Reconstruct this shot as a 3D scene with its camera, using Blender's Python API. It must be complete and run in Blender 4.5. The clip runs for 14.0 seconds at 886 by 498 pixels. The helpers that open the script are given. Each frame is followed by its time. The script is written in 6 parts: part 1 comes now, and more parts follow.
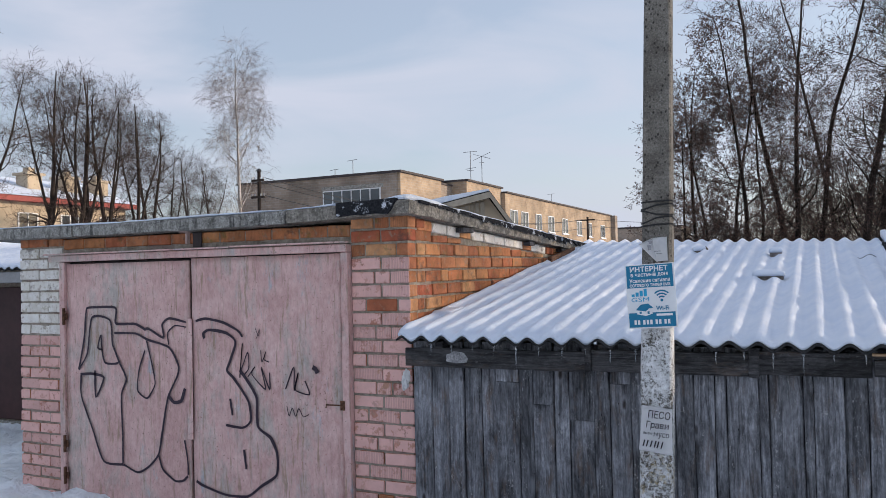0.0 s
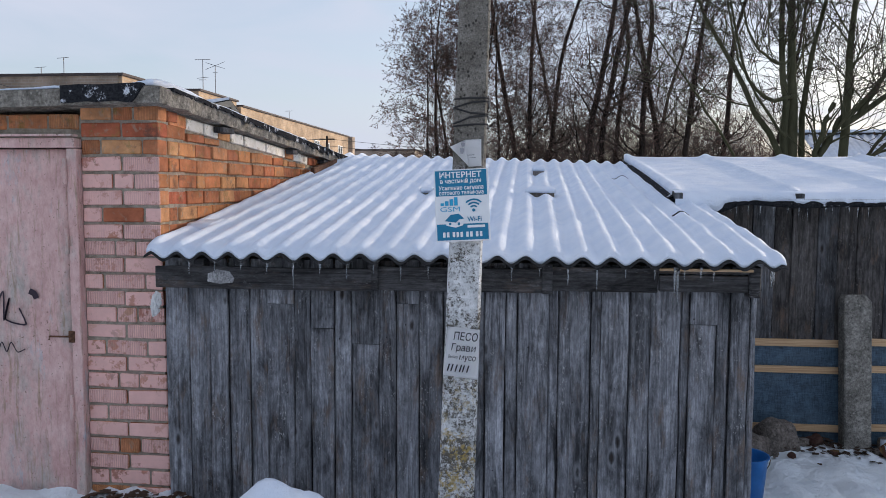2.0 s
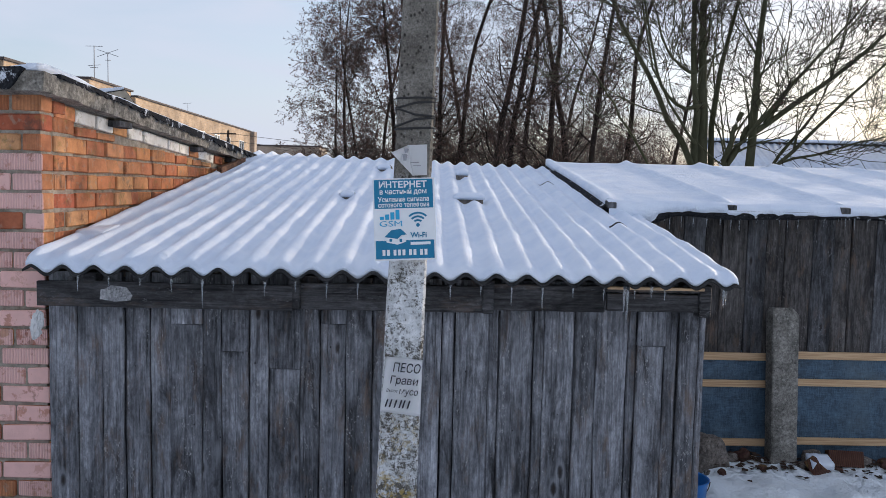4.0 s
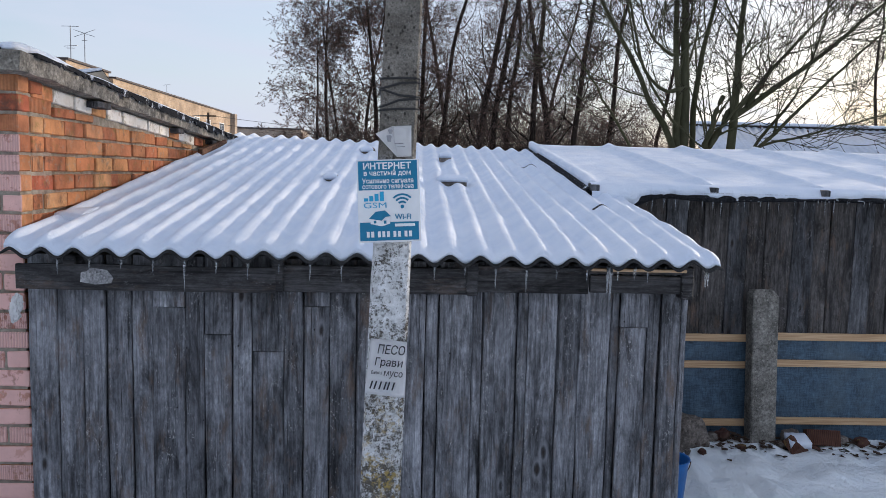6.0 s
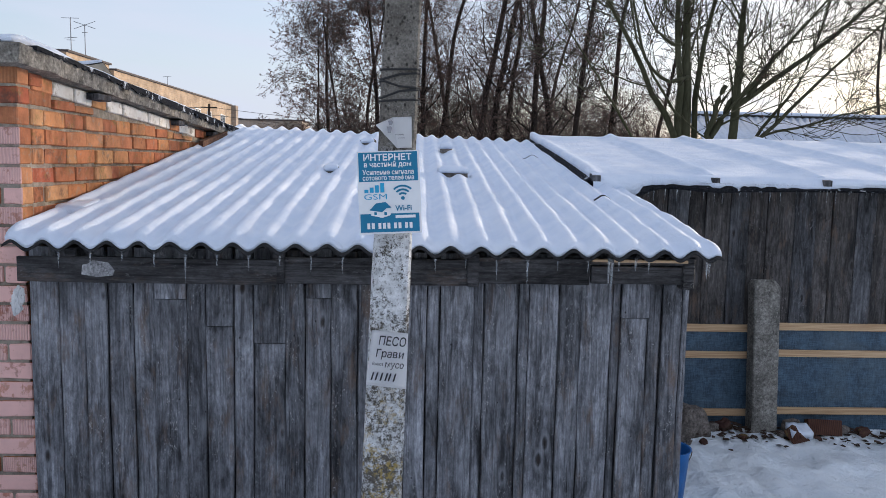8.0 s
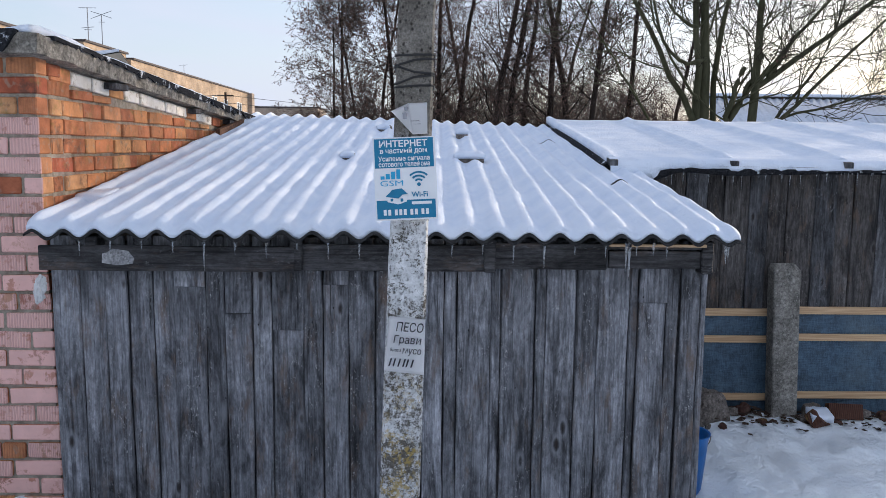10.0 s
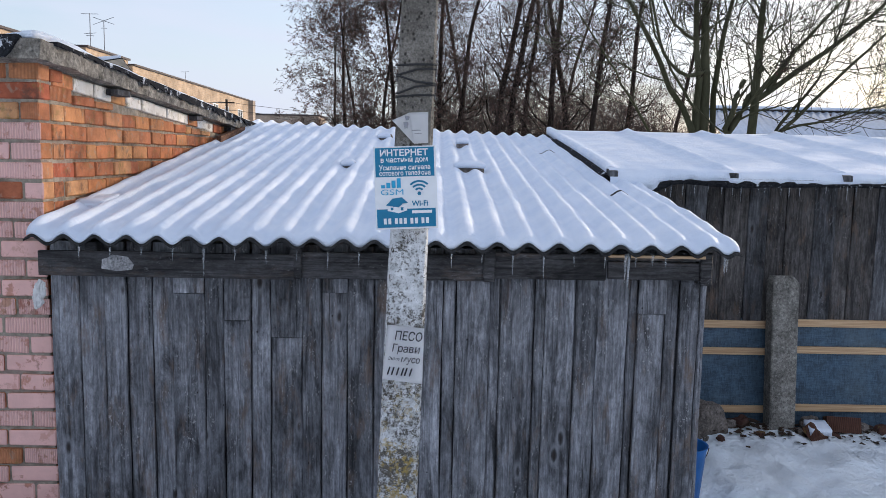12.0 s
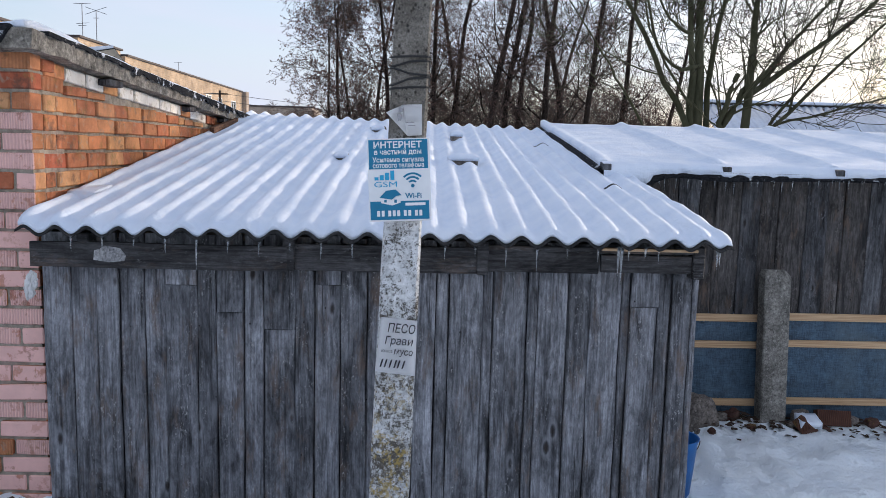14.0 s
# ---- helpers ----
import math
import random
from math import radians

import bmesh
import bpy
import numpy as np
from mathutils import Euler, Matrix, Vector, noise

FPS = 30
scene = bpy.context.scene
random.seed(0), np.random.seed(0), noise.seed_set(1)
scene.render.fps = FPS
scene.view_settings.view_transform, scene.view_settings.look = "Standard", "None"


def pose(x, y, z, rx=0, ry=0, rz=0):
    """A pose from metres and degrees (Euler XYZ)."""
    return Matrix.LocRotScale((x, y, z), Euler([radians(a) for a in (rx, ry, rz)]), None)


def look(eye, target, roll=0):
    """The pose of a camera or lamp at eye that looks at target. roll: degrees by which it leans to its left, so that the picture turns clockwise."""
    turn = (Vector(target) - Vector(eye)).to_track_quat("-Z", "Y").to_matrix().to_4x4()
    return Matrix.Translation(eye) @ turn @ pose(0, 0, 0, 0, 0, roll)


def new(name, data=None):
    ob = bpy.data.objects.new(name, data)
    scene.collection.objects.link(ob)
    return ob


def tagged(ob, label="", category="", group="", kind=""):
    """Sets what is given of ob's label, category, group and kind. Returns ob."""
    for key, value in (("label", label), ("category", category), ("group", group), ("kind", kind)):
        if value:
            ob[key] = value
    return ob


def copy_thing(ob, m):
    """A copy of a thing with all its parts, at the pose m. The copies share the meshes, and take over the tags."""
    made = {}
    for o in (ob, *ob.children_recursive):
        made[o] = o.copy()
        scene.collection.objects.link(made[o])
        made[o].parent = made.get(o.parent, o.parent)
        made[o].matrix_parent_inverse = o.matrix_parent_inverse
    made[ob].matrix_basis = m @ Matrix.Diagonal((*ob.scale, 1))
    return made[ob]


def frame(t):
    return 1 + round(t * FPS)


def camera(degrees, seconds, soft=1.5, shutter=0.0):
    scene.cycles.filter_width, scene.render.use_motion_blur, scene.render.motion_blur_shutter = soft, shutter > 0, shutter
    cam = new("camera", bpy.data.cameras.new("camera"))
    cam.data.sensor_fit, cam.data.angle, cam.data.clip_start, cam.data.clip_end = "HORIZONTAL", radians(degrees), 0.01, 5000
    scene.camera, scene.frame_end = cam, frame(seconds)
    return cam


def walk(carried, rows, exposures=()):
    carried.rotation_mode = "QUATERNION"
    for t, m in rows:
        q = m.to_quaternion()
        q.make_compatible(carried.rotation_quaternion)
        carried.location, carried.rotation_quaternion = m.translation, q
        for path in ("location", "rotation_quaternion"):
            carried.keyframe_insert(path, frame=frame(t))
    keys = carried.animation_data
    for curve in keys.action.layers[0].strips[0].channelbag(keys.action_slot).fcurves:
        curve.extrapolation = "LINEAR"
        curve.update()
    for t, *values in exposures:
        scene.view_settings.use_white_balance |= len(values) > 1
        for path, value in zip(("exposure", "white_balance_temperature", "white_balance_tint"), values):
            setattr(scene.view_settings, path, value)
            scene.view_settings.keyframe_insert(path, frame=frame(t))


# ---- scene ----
cam = camera(59.4, 14.0, soft=0.45)
PATH = [
    (0, (0.043, -0.026, 2.279), (-0.82, 1.778, 2.333), -1.3),
    (0.5, (0.052, 0.104, 2.266), (-0.611, 1.991, 2.275), 0.1),
    (1, (-0.05, 0.189, 2.233), (-0.547, 2.124, 2.157), 0.2),
    (1.5, (-0.274, 0.281, 2.231), (-0.579, 2.253, 2.093), -0.2),
    (2, (-0.398, 0.464, 2.203), (-0.614, 2.446, 2.047), 0.3),
    (2.5, (-0.481, 0.711, 2.244), (-0.658, 2.697, 2.091), 1.0),
    (3, (-0.542, 0.818, 2.252), (-0.614, 2.812, 2.112), 1.0),
    (5.5, (-0.59, 0.873, 2.248), (-0.524, 2.862, 2.053), 1.4),
    (6, (-0.588, 0.867, 2.245), (-0.51, 2.855, 2.047), 1.4),
    (6.5, (-0.589, 0.866, 2.246), (-0.499, 2.854, 2.043), 1.6),
    (7, (-0.588, 0.867, 2.246), (-0.493, 2.854, 2.038), 1.5),
    (7.5, (-0.585, 0.866, 2.248), (-0.499, 2.853, 2.036), 1.3),
    (8, (-0.584, 0.869, 2.246), (-0.51, 2.855, 2.025), 1.2),
    (8.5, (-0.584, 0.873, 2.246), (-0.528, 2.858, 2.007), 1.1),
    (11, (-0.582, 0.868, 2.247), (-0.557, 2.851, 1.988), 0.6),
    (11.5, (-0.583, 0.869, 2.248), (-0.555, 2.853, 2.004), 0.9),
    (12, (-0.585, 0.865, 2.248), (-0.552, 2.851, 2.013), 1.2),
    (12.5, (-0.586, 0.861, 2.247), (-0.55, 2.847, 2.011), 1.4),
    (13, (-0.586, 0.858, 2.249), (-0.546, 2.844, 2.01), 1.4),
    (13.5, (-0.586, 0.858, 2.249), (-0.538, 2.842, 2.003), 1.5),
    (14, (-0.584, 0.865, 2.247), (-0.534, 2.848, 1.994), 1.5),
]
walk(cam, [(t, look(eye, target, roll)) for t, eye, target, roll in PATH],
     exposures=[(0, 0.80, 6200, 10), (1.0, 0.82, 6200, 10), (2.0, 0.87, 6150, 10), (3.0, 0.90, 6150, 10), (6.5, 0.94, 6100, 10), (8.5, 1.0, 6100, 10), (11, 1.07, 6100, 10), (14, 1.07, 6100, 10)])

# ---- sky and sun ----
SUN_AZ, SUN_EL = 52.0, 12.0  # degrees right of +y, degrees up
world = bpy.data.worlds.new("world")
scene.world = world
world.use_nodes = True
wt = world.node_tree
sky = wt.nodes.new("ShaderNodeTexSky")
sky.sky_type = "NISHITA"
sky.sun_disc = False
sky.sun_elevation, sky.sun_rotation = radians(SUN_EL), radians(SUN_AZ)
sky.air_density, sky.dust_density, sky.ozone_density = 1.0, 1.8, 1.5
bg = wt.nodes["Background"]
# thin high cloud, as streaks over the whole sky
wc = wt.nodes.new("ShaderNodeTexCoord")
wm = wt.nodes.new("ShaderNodeMapping")
wm.inputs["Scale"].default_value = (1.2, 1.2, 5.0)
wn = wt.nodes.new("ShaderNodeTexNoise")
wn.inputs["Scale"].default_value, wn.inputs["Detail"].default_value = 2.2, 6.0
wn.inputs["Distortion"].default_value = 0.6
wr = wt.nodes.new("ShaderNodeMapRange")
wr.inputs["From Min"].default_value, wr.inputs["From Max"].default_value = 0.36, 0.66
wr.inputs["To Min"].default_value, wr.inputs["To Max"].default_value = 0.50, 0.98
wx = wt.nodes.new("ShaderNodeMix")
wx.data_type = "RGBA"
wx.inputs[7].default_value = (3.08, 3.18, 3.62, 1)  # the veil of cloud, evenly bright
for a, b in ((wc.outputs["Generated"], wm.inputs[0]), (wm.outputs[0], wn.inputs["Vector"]), (wn.outputs["Fac"], wr.inputs["Value"]),
             (wr.outputs[0], wx.inputs[0]), (sky.outputs[0], wx.inputs[6]), (wx.outputs[2], bg.inputs[0])):
    wt.links.new(a, b)
bg.inputs[1].default_value = 0.12

sun = new("sun", bpy.data.lights.new("sun", "SUN"))
sun.data.energy, sun.data.angle, sun.data.color = 2.4, radians(0.8), (1.0, 0.80, 0.60)
az, el = radians(SUN_AZ), radians(SUN_EL)
sun.matrix_world = look((20, 20, 20), (20 - math.sin(az) * math.cos(el), 20 - math.cos(az) * math.cos(el), 20 - math.sin(el)))


# ---- materials ----
def begin(name):
    m = bpy.data.materials.new(name)
    m.use_nodes = True
    return m


def put(m, value, socket):
    if isinstance(value, bpy.types.NodeSocket):
        m.node_tree.links.new(value, socket)
    elif isinstance(value, (tuple, list)) and len(value) == 3 and socket.type == "RGBA":
        socket.default_value = (*value, 1)
    else:
        socket.default_value = value


def where(m, scale=(1, 1, 1), shift=True):
    """Object coordinates, scaled, shifted at random from object to object."""
    tree = m.node_tree
    co, mp = tree.nodes.new("ShaderNodeTexCoord"), tree.nodes.new("ShaderNodeMapping")
    mp.inputs["Scale"].default_value = scale
    tree.links.new(co.outputs["Object"], mp.inputs["Vector"])
    if shift:
        info, mul = tree.nodes.new("ShaderNodeObjectInfo"), tree.nodes.new("ShaderNodeVectorMath")
        mul.operation = "SCALE"
        mul.inputs[0].default_value = (37.0, 71.0, 53.0)
        tree.links.new(info.outputs["Random"], mul.inputs["Scale"])
        tree.links.new(mul.outputs[0], mp.inputs["Location"])
    return mp.outputs[0]


def chance(m):
    return m.node_tree.nodes.new("ShaderNodeObjectInfo").outputs["Random"]


def grain(m, vec, scale, detail=4.0, rough=0.55, warp=0.0):
    n = m.node_tree.nodes.new("ShaderNodeTexNoise")
    put(m, vec, n.inputs["Vector"])
    n.inputs["Scale"].default_value, n.inputs["Detail"].default_value = scale, detail
    n.inputs["Roughness"].default_value, n.inputs["Distortion"].default_value = rough, warp
    c = m.node_tree.nodes.new("ShaderNodeMapRange")  # widen the noise's narrow middle
    c.clamp = False
    put(m, n.outputs["Fac"], c.inputs["Value"])
    c.inputs["From Min"].default_value, c.inputs["From Max"].default_value = 0.18, 0.82
    return c.outputs[0]


def cells(m, vec, scale, feature="F1"):
    n = m.node_tree.nodes.new("ShaderNodeTexVoronoi")
    n.feature = feature
    put(m, vec, n.inputs["Vector"])
    n.inputs["Scale"].default_value = scale
    return n.outputs["Distance"]


def ramp(m, fac, *stops):
    n = m.node_tree.nodes.new("ShaderNodeValToRGB")
    put(m, fac, n.inputs["Fac"])
    e = n.color_ramp.elements
    while len(e) < len(stops):
        e.new(0.5)
    for slot, (at, c) in zip(e, stops):
        slot.position = at
        slot.color = (*c, 1) if isinstance(c, tuple) else (c, c, c, 1)
    return n.outputs["Color"]


def blend(m, fac, a, b, how="MIX"):
    n = m.node_tree.nodes.new("ShaderNodeMix")
    n.data_type, n.blend_type = "RGBA", how
    put(m, fac, n.inputs[0]), put(m, a, n.inputs[6]), put(m, b, n.inputs[7])
    return n.outputs[2]


def sums(m, how, a, b):
    n = m.node_tree.nodes.new("ShaderNodeMath")
    n.operation = how
    put(m, a, n.inputs[0]), put(m, b, n.inputs[1])
    return n.outputs[0]


def height_of(m):
    co, sp = m.node_tree.nodes.new("ShaderNodeNewGeometry"), m.node_tree.nodes.new("ShaderNodeSeparateXYZ")
    m.node_tree.links.new(co.outputs["Position"], sp.inputs[0])
    return sp.outputs["Z"]


def relief(m, height, strength=0.4, distance=0.01, normal=None):
    n = m.node_tree.nodes.new("ShaderNodeBump")
    put(m, height, n.inputs["Height"])
    n.inputs["Strength"].default_value, n.inputs["Distance"].default_value = strength, distance
    if normal:
        put(m, normal, n.inputs["Normal"])
    return n.outputs[0]


def finish(m, color, rough=0.8, normal=None, metal=0.0, gloss=0.3):
    b = m.node_tree.nodes["Principled BSDF"]
    put(m, color, b.inputs["Base Color"]), put(m, rough, b.inputs["Roughness"])
    b.inputs["Metallic"].default_value, b.inputs["Specular IOR Level"].default_value = metal, gloss
    if normal:
        put(m, normal, b.inputs["Normal"])
    return m


def snow_material():
    m = begin("snow")
    v = where(m, shift=False)
    n1, n2, n3 = grain(m, v, 5.0, 5), grain(m, v, 60.0, 4, 0.7), grain(m, v, 1.3, 3)
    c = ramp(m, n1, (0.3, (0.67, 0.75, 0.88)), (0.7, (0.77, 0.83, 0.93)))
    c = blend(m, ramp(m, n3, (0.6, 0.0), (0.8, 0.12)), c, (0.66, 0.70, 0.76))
    nn = relief(m, n2, 0.7, 0.008)
    nn = relief(m, n1, 0.6, 0.03, nn)
    m.node_tree.nodes["Principled BSDF"].inputs["Subsurface Weight"].default_value = 0.0
    return finish(m, c, 0.55, nn, 0, 0.3)


def ground_snow_material():
    m = begin("trodden_snow")
    v = where(m, shift=False)
    n1, n2, n3 = grain(m, v, 3.0, 6, 0.6), grain(m, v, 40.0, 4, 0.7), grain(m, v, 7.0, 8, 0.7)
    c = ramp(m, n1, (0.3, (0.83, 0.90, 0.97)), (0.7, (0.90, 0.95, 0.99)))
    c = blend(m, ramp(m, n3, (0.90, 0.0), (0.96, 0.9)), c, (0.16, 0.12, 0.09))
    return finish(m, c, 0.6, relief(m, grain(m, v, 8.0, 6, 0.65), 0.8, 0.05, relief(m, n2, 0.4, 0.008)), 0, 0.3)


def brick_material(name, tones, paint=None, ribs=0.7):
    """Fired hollow brick with fine vertical ribs; with paint, a worn coat of it over the clay."""
    m = begin(name)
    v = where(m)
    n1, n2, n3 = grain(m, v, 9.0, 6, 0.65), grain(m, v, 90.0, 4, 0.7), grain(m, v, 22.0, 5, 0.6, 0.5)
    r = chance(m)
    c = ramp(m, r, *[(i / max(1, len(tones) - 1), t) for i, t in enumerate(tones)])
    c = blend(m, 0.45, c, ramp(m, n1, (0.3, (0.25, 0.25, 0.25)), (0.7, (0.8, 0.8, 0.8))), "OVERLAY")
    c = blend(m, ramp(m, n3, (0.60, 0.0), (0.76, 0.6)), c, (0.33, 0.26, 0.20) if tones[0][0] > 0.2 else tones[1])
    c = blend(m, ramp(m, grain(m, v, 5.0, 7, 0.7), (0.62, 0.0), (0.74, 0.7)), c, (0.10, 0.065, 0.05))
    wave = m.node_tree.nodes.new("ShaderNodeTexWave")
    wave.bands_direction = "X"
    put(m, where(m, shift=False), wave.inputs["Vector"])
    wave.inputs["Scale"].default_value, wave.inputs["Distortion"].default_value = 22.0, 0.6
    rib = sums(m, "MULTIPLY", wave.outputs["Fac"], ramp(m, sums(m, "FRACT", sums(m, "MULTIPLY", r, 7.3), 0.0), (0.45, 0.0), (0.55, ribs)))
    if paint:
        bare = ramp(m, grain(m, v, 14.0, 7, 0.7), (0.56, 0.0), (0.66, 0.8))
        worn = sums(m, "MULTIPLY", ramp(m, sums(m, "FRACT", sums(m, "MULTIPLY", r, 13.7), 0.0), (0.3, 0.5), (0.9, 1.0)), bare)
        coat = blend(m, ramp(m, n1, (0.35, 0.0), (0.7, 0.5)), paint, tuple(0.8 * x for x in paint))
        coat = blend(m, sums(m, "MULTIPLY", rib, 0.65), coat, tuple(0.6 * x for x in paint))
        c = blend(m, worn, coat, c)
    else:
        moss = ramp(m, grain(m, where(m), 7.0, 8, 0.75), (0.60, 0.0), (0.76, 0.75))
        c = blend(m, moss, c, (0.22, 0.17, 0.05))
        c = blend(m, sums(m, "MULTIPLY", rib, 0.4), c, (0.2, 0.08, 0.04))
    nn = relief(m, n2, 0.35, 0.003)
    nn = relief(m, n1, 0.5, 0.008, nn)
    nn = relief(m, rib, 0.9, 0.005, nn)
    return finish(m, c, 0.88, nn, 0, 0.2)


def mortar_material():
    m = begin("mortar")
    v = where(m, shift=False)
    n1, n2 = grain(m, v, 14.0, 8, 0.7), grain(m, v, 4.0, 4)
    c = ramp(m, n1, (0.2, (0.15, 0.13, 0.10)), (0.5, (0.31, 0.275, 0.225)), (0.8, (0.46, 0.42, 0.35)))
    c = blend(m, ramp(m, n2, (0.5, 0.0), (0.8, 0.5)), c, (0.30, 0.20, 0.18))
    return finish(m, c, 0.95, relief(m, n1, 0.8, 0.015), 0, 0.1)


def concrete_material(name, light=(0.34, 0.33, 0.31), dark=(0.13, 0.125, 0.115), lichen=0.0, stain=0.6, pits=60.0):
    m = begin(name)
    v = where(m)
    n1, n2, n3 = grain(m, v, 9.0, 9, 0.75), grain(m, v, 120.0, 3, 0.7), grain(m, where(m, (9, 9, 1.2)), 2.0, 5, 0.6)
    c = ramp(m, n1, (0.25, dark), (0.7, light))
    c = blend(m, ramp(m, n3, (0.55, 0.0), (0.75, stain)), c, (0.055, 0.055, 0.052))
    p = ramp(m, cells(m, v, pits), (0.08, 1.0), (0.22, 0.0))
    c = blend(m, sums(m, "MULTIPLY", p, 0.55), c, (0.05, 0.05, 0.05))
    c = blend(m, 0.6, c, ramp(m, grain(m, v, pits * 1.6, 5, 0.75), (0.25, 0.12), (0.75, 0.88)), "OVERLAY")
    c = blend(m, ramp(m, cells(m, where(m, (1.2, 1.2, 1.0)), pits * 0.8), (0.12, 0.45), (0.25, 0.0)), c, tuple(min(0.6, 1.5 * x) for x in light))
    if lichen:
        c = blend(m, ramp(m, grain(m, v, 7.0, 8, 0.75), (0.72, 0.0), (0.82, lichen)), c, (0.36, 0.27, 0.06))
    nn = relief(m, n2, 0.5, 0.004)
    nn = relief(m, sums(m, "SUBTRACT", n1, sums(m, "MULTIPLY", p, 0.35)), 0.9, 0.02, nn)
    return finish(m, c, 0.92, nn, 0, 0.2)


def pole_material():
    """Cast concrete, brown-grey with open pits and pale aggregate, old flaking limewash and yellow lichen on the lower part."""
    m = begin("pole_concrete")
    v = where(m, shift=False)
    z = height_of(m)
    n1, n2, n3 = grain(m, v, 8.0, 8, 0.7), grain(m, v, 150.0, 3, 0.7), grain(m, v, 60.0, 9, 0.8)
    c = ramp(m, n1, (0.3, (0.115, 0.105, 0.09)), (0.7, (0.225, 0.21, 0.185)))
    c = blend(m, 0.55, c, ramp(m, grain(m, v, 120.0, 5, 0.75), (0.25, 0.12), (0.75, 0.88)), "OVERLAY")
    p = ramp(m, cells(m, where(m, (1, 1, 0.75), False), 48.0), (0.16, 1.0), (0.30, 0.0))
    p = sums(m, "MULTIPLY", p, ramp(m, grain(m, v, 15.0, 5), (0.34, 0.0), (0.48, 1.0)))
    fine = sums(m, "MULTIPLY", ramp(m, cells(m, v, 120.0), (0.16, 0.8), (0.28, 0.0)), ramp(m, grain(m, v, 30.0, 3), (0.45, 0.0), (0.6, 1.0)))
    c = blend(m, ramp(m, cells(m, where(m, (1.3, 1.3, 1.1), False), 70.0), (0.10, 0.5), (0.22, 0.0)), c, (0.36, 0.35, 0.33))
    edge = m.node_tree.nodes.new("ShaderNodeMapRange")
    put(m, sums(m, "ADD", z, sums(m, "MULTIPLY", n1, 0.08)), edge.inputs["Value"])
    edge.inputs["From Min"].default_value, edge.inputs["From Max"].default_value = 2.36, 2.20
    fl = m.node_tree.nodes.new("ShaderNodeMapRange")
    put(m, z, fl.inputs["Value"])
    fl.inputs["From Min"].default_value, fl.inputs["From Max"].default_value = 0.9, 1.9
    fl.inputs["To Min"].default_value, fl.inputs["To Max"].default_value = -0.02, 0.04
    coat = sums(m, "ADD", sums(m, "ADD", sums(m, "MULTIPLY", n3, 0.65), sums(m, "MULTIPLY", n1, 0.35)), fl.outputs[0])
    lime = ramp(m, coat, (0.44, 0.0), (0.50, 1.0))
    lime = sums(m, "MULTIPLY", lime, edge.outputs[0])
    wash = ramp(m, grain(m, v, 24.0, 7, 0.75), (0.25, (0.46, 0.47, 0.47)), (0.7, (0.80, 0.81, 0.82)))
    c = blend(m, lime, c, wash)
    c = blend(m, sums(m, "MULTIPLY", p, sums(m, "SUBTRACT", 0.9, sums(m, "MULTIPLY", edge.outputs[0], 0.45))), c, (0.035, 0.032, 0.028))
    c = blend(m, fine, c, (0.05, 0.046, 0.04))
    ye = m.node_tree.nodes.new("ShaderNodeMapRange")
    put(m, z, ye.inputs["Value"])
    ye.inputs["From Min"].default_value, ye.inputs["From Max"].default_value = 1.5, 1.05
    li = sums(m, "MULTIPLY", ramp(m, grain(m, v, 40.0, 8, 0.78), (0.50, 0.0), (0.58, 0.9)), ramp(m, grain(m, v, 9.0, 4), (0.45, 0.0), (0.6, 1.0)))
    c = blend(m, sums(m, "MULTIPLY", sums(m, "MULTIPLY", li, 0.8), ye.outputs[0]), c, (0.50, 0.36, 0.10))
    nn = relief(m, n2, 0.5, 0.003)
    nn = relief(m, sums(m, "SUBTRACT", sums(m, "ADD", n3, lime), p), 0.7, 0.006, nn)
    return finish(m, c, 0.9, nn, 0, 0.2)


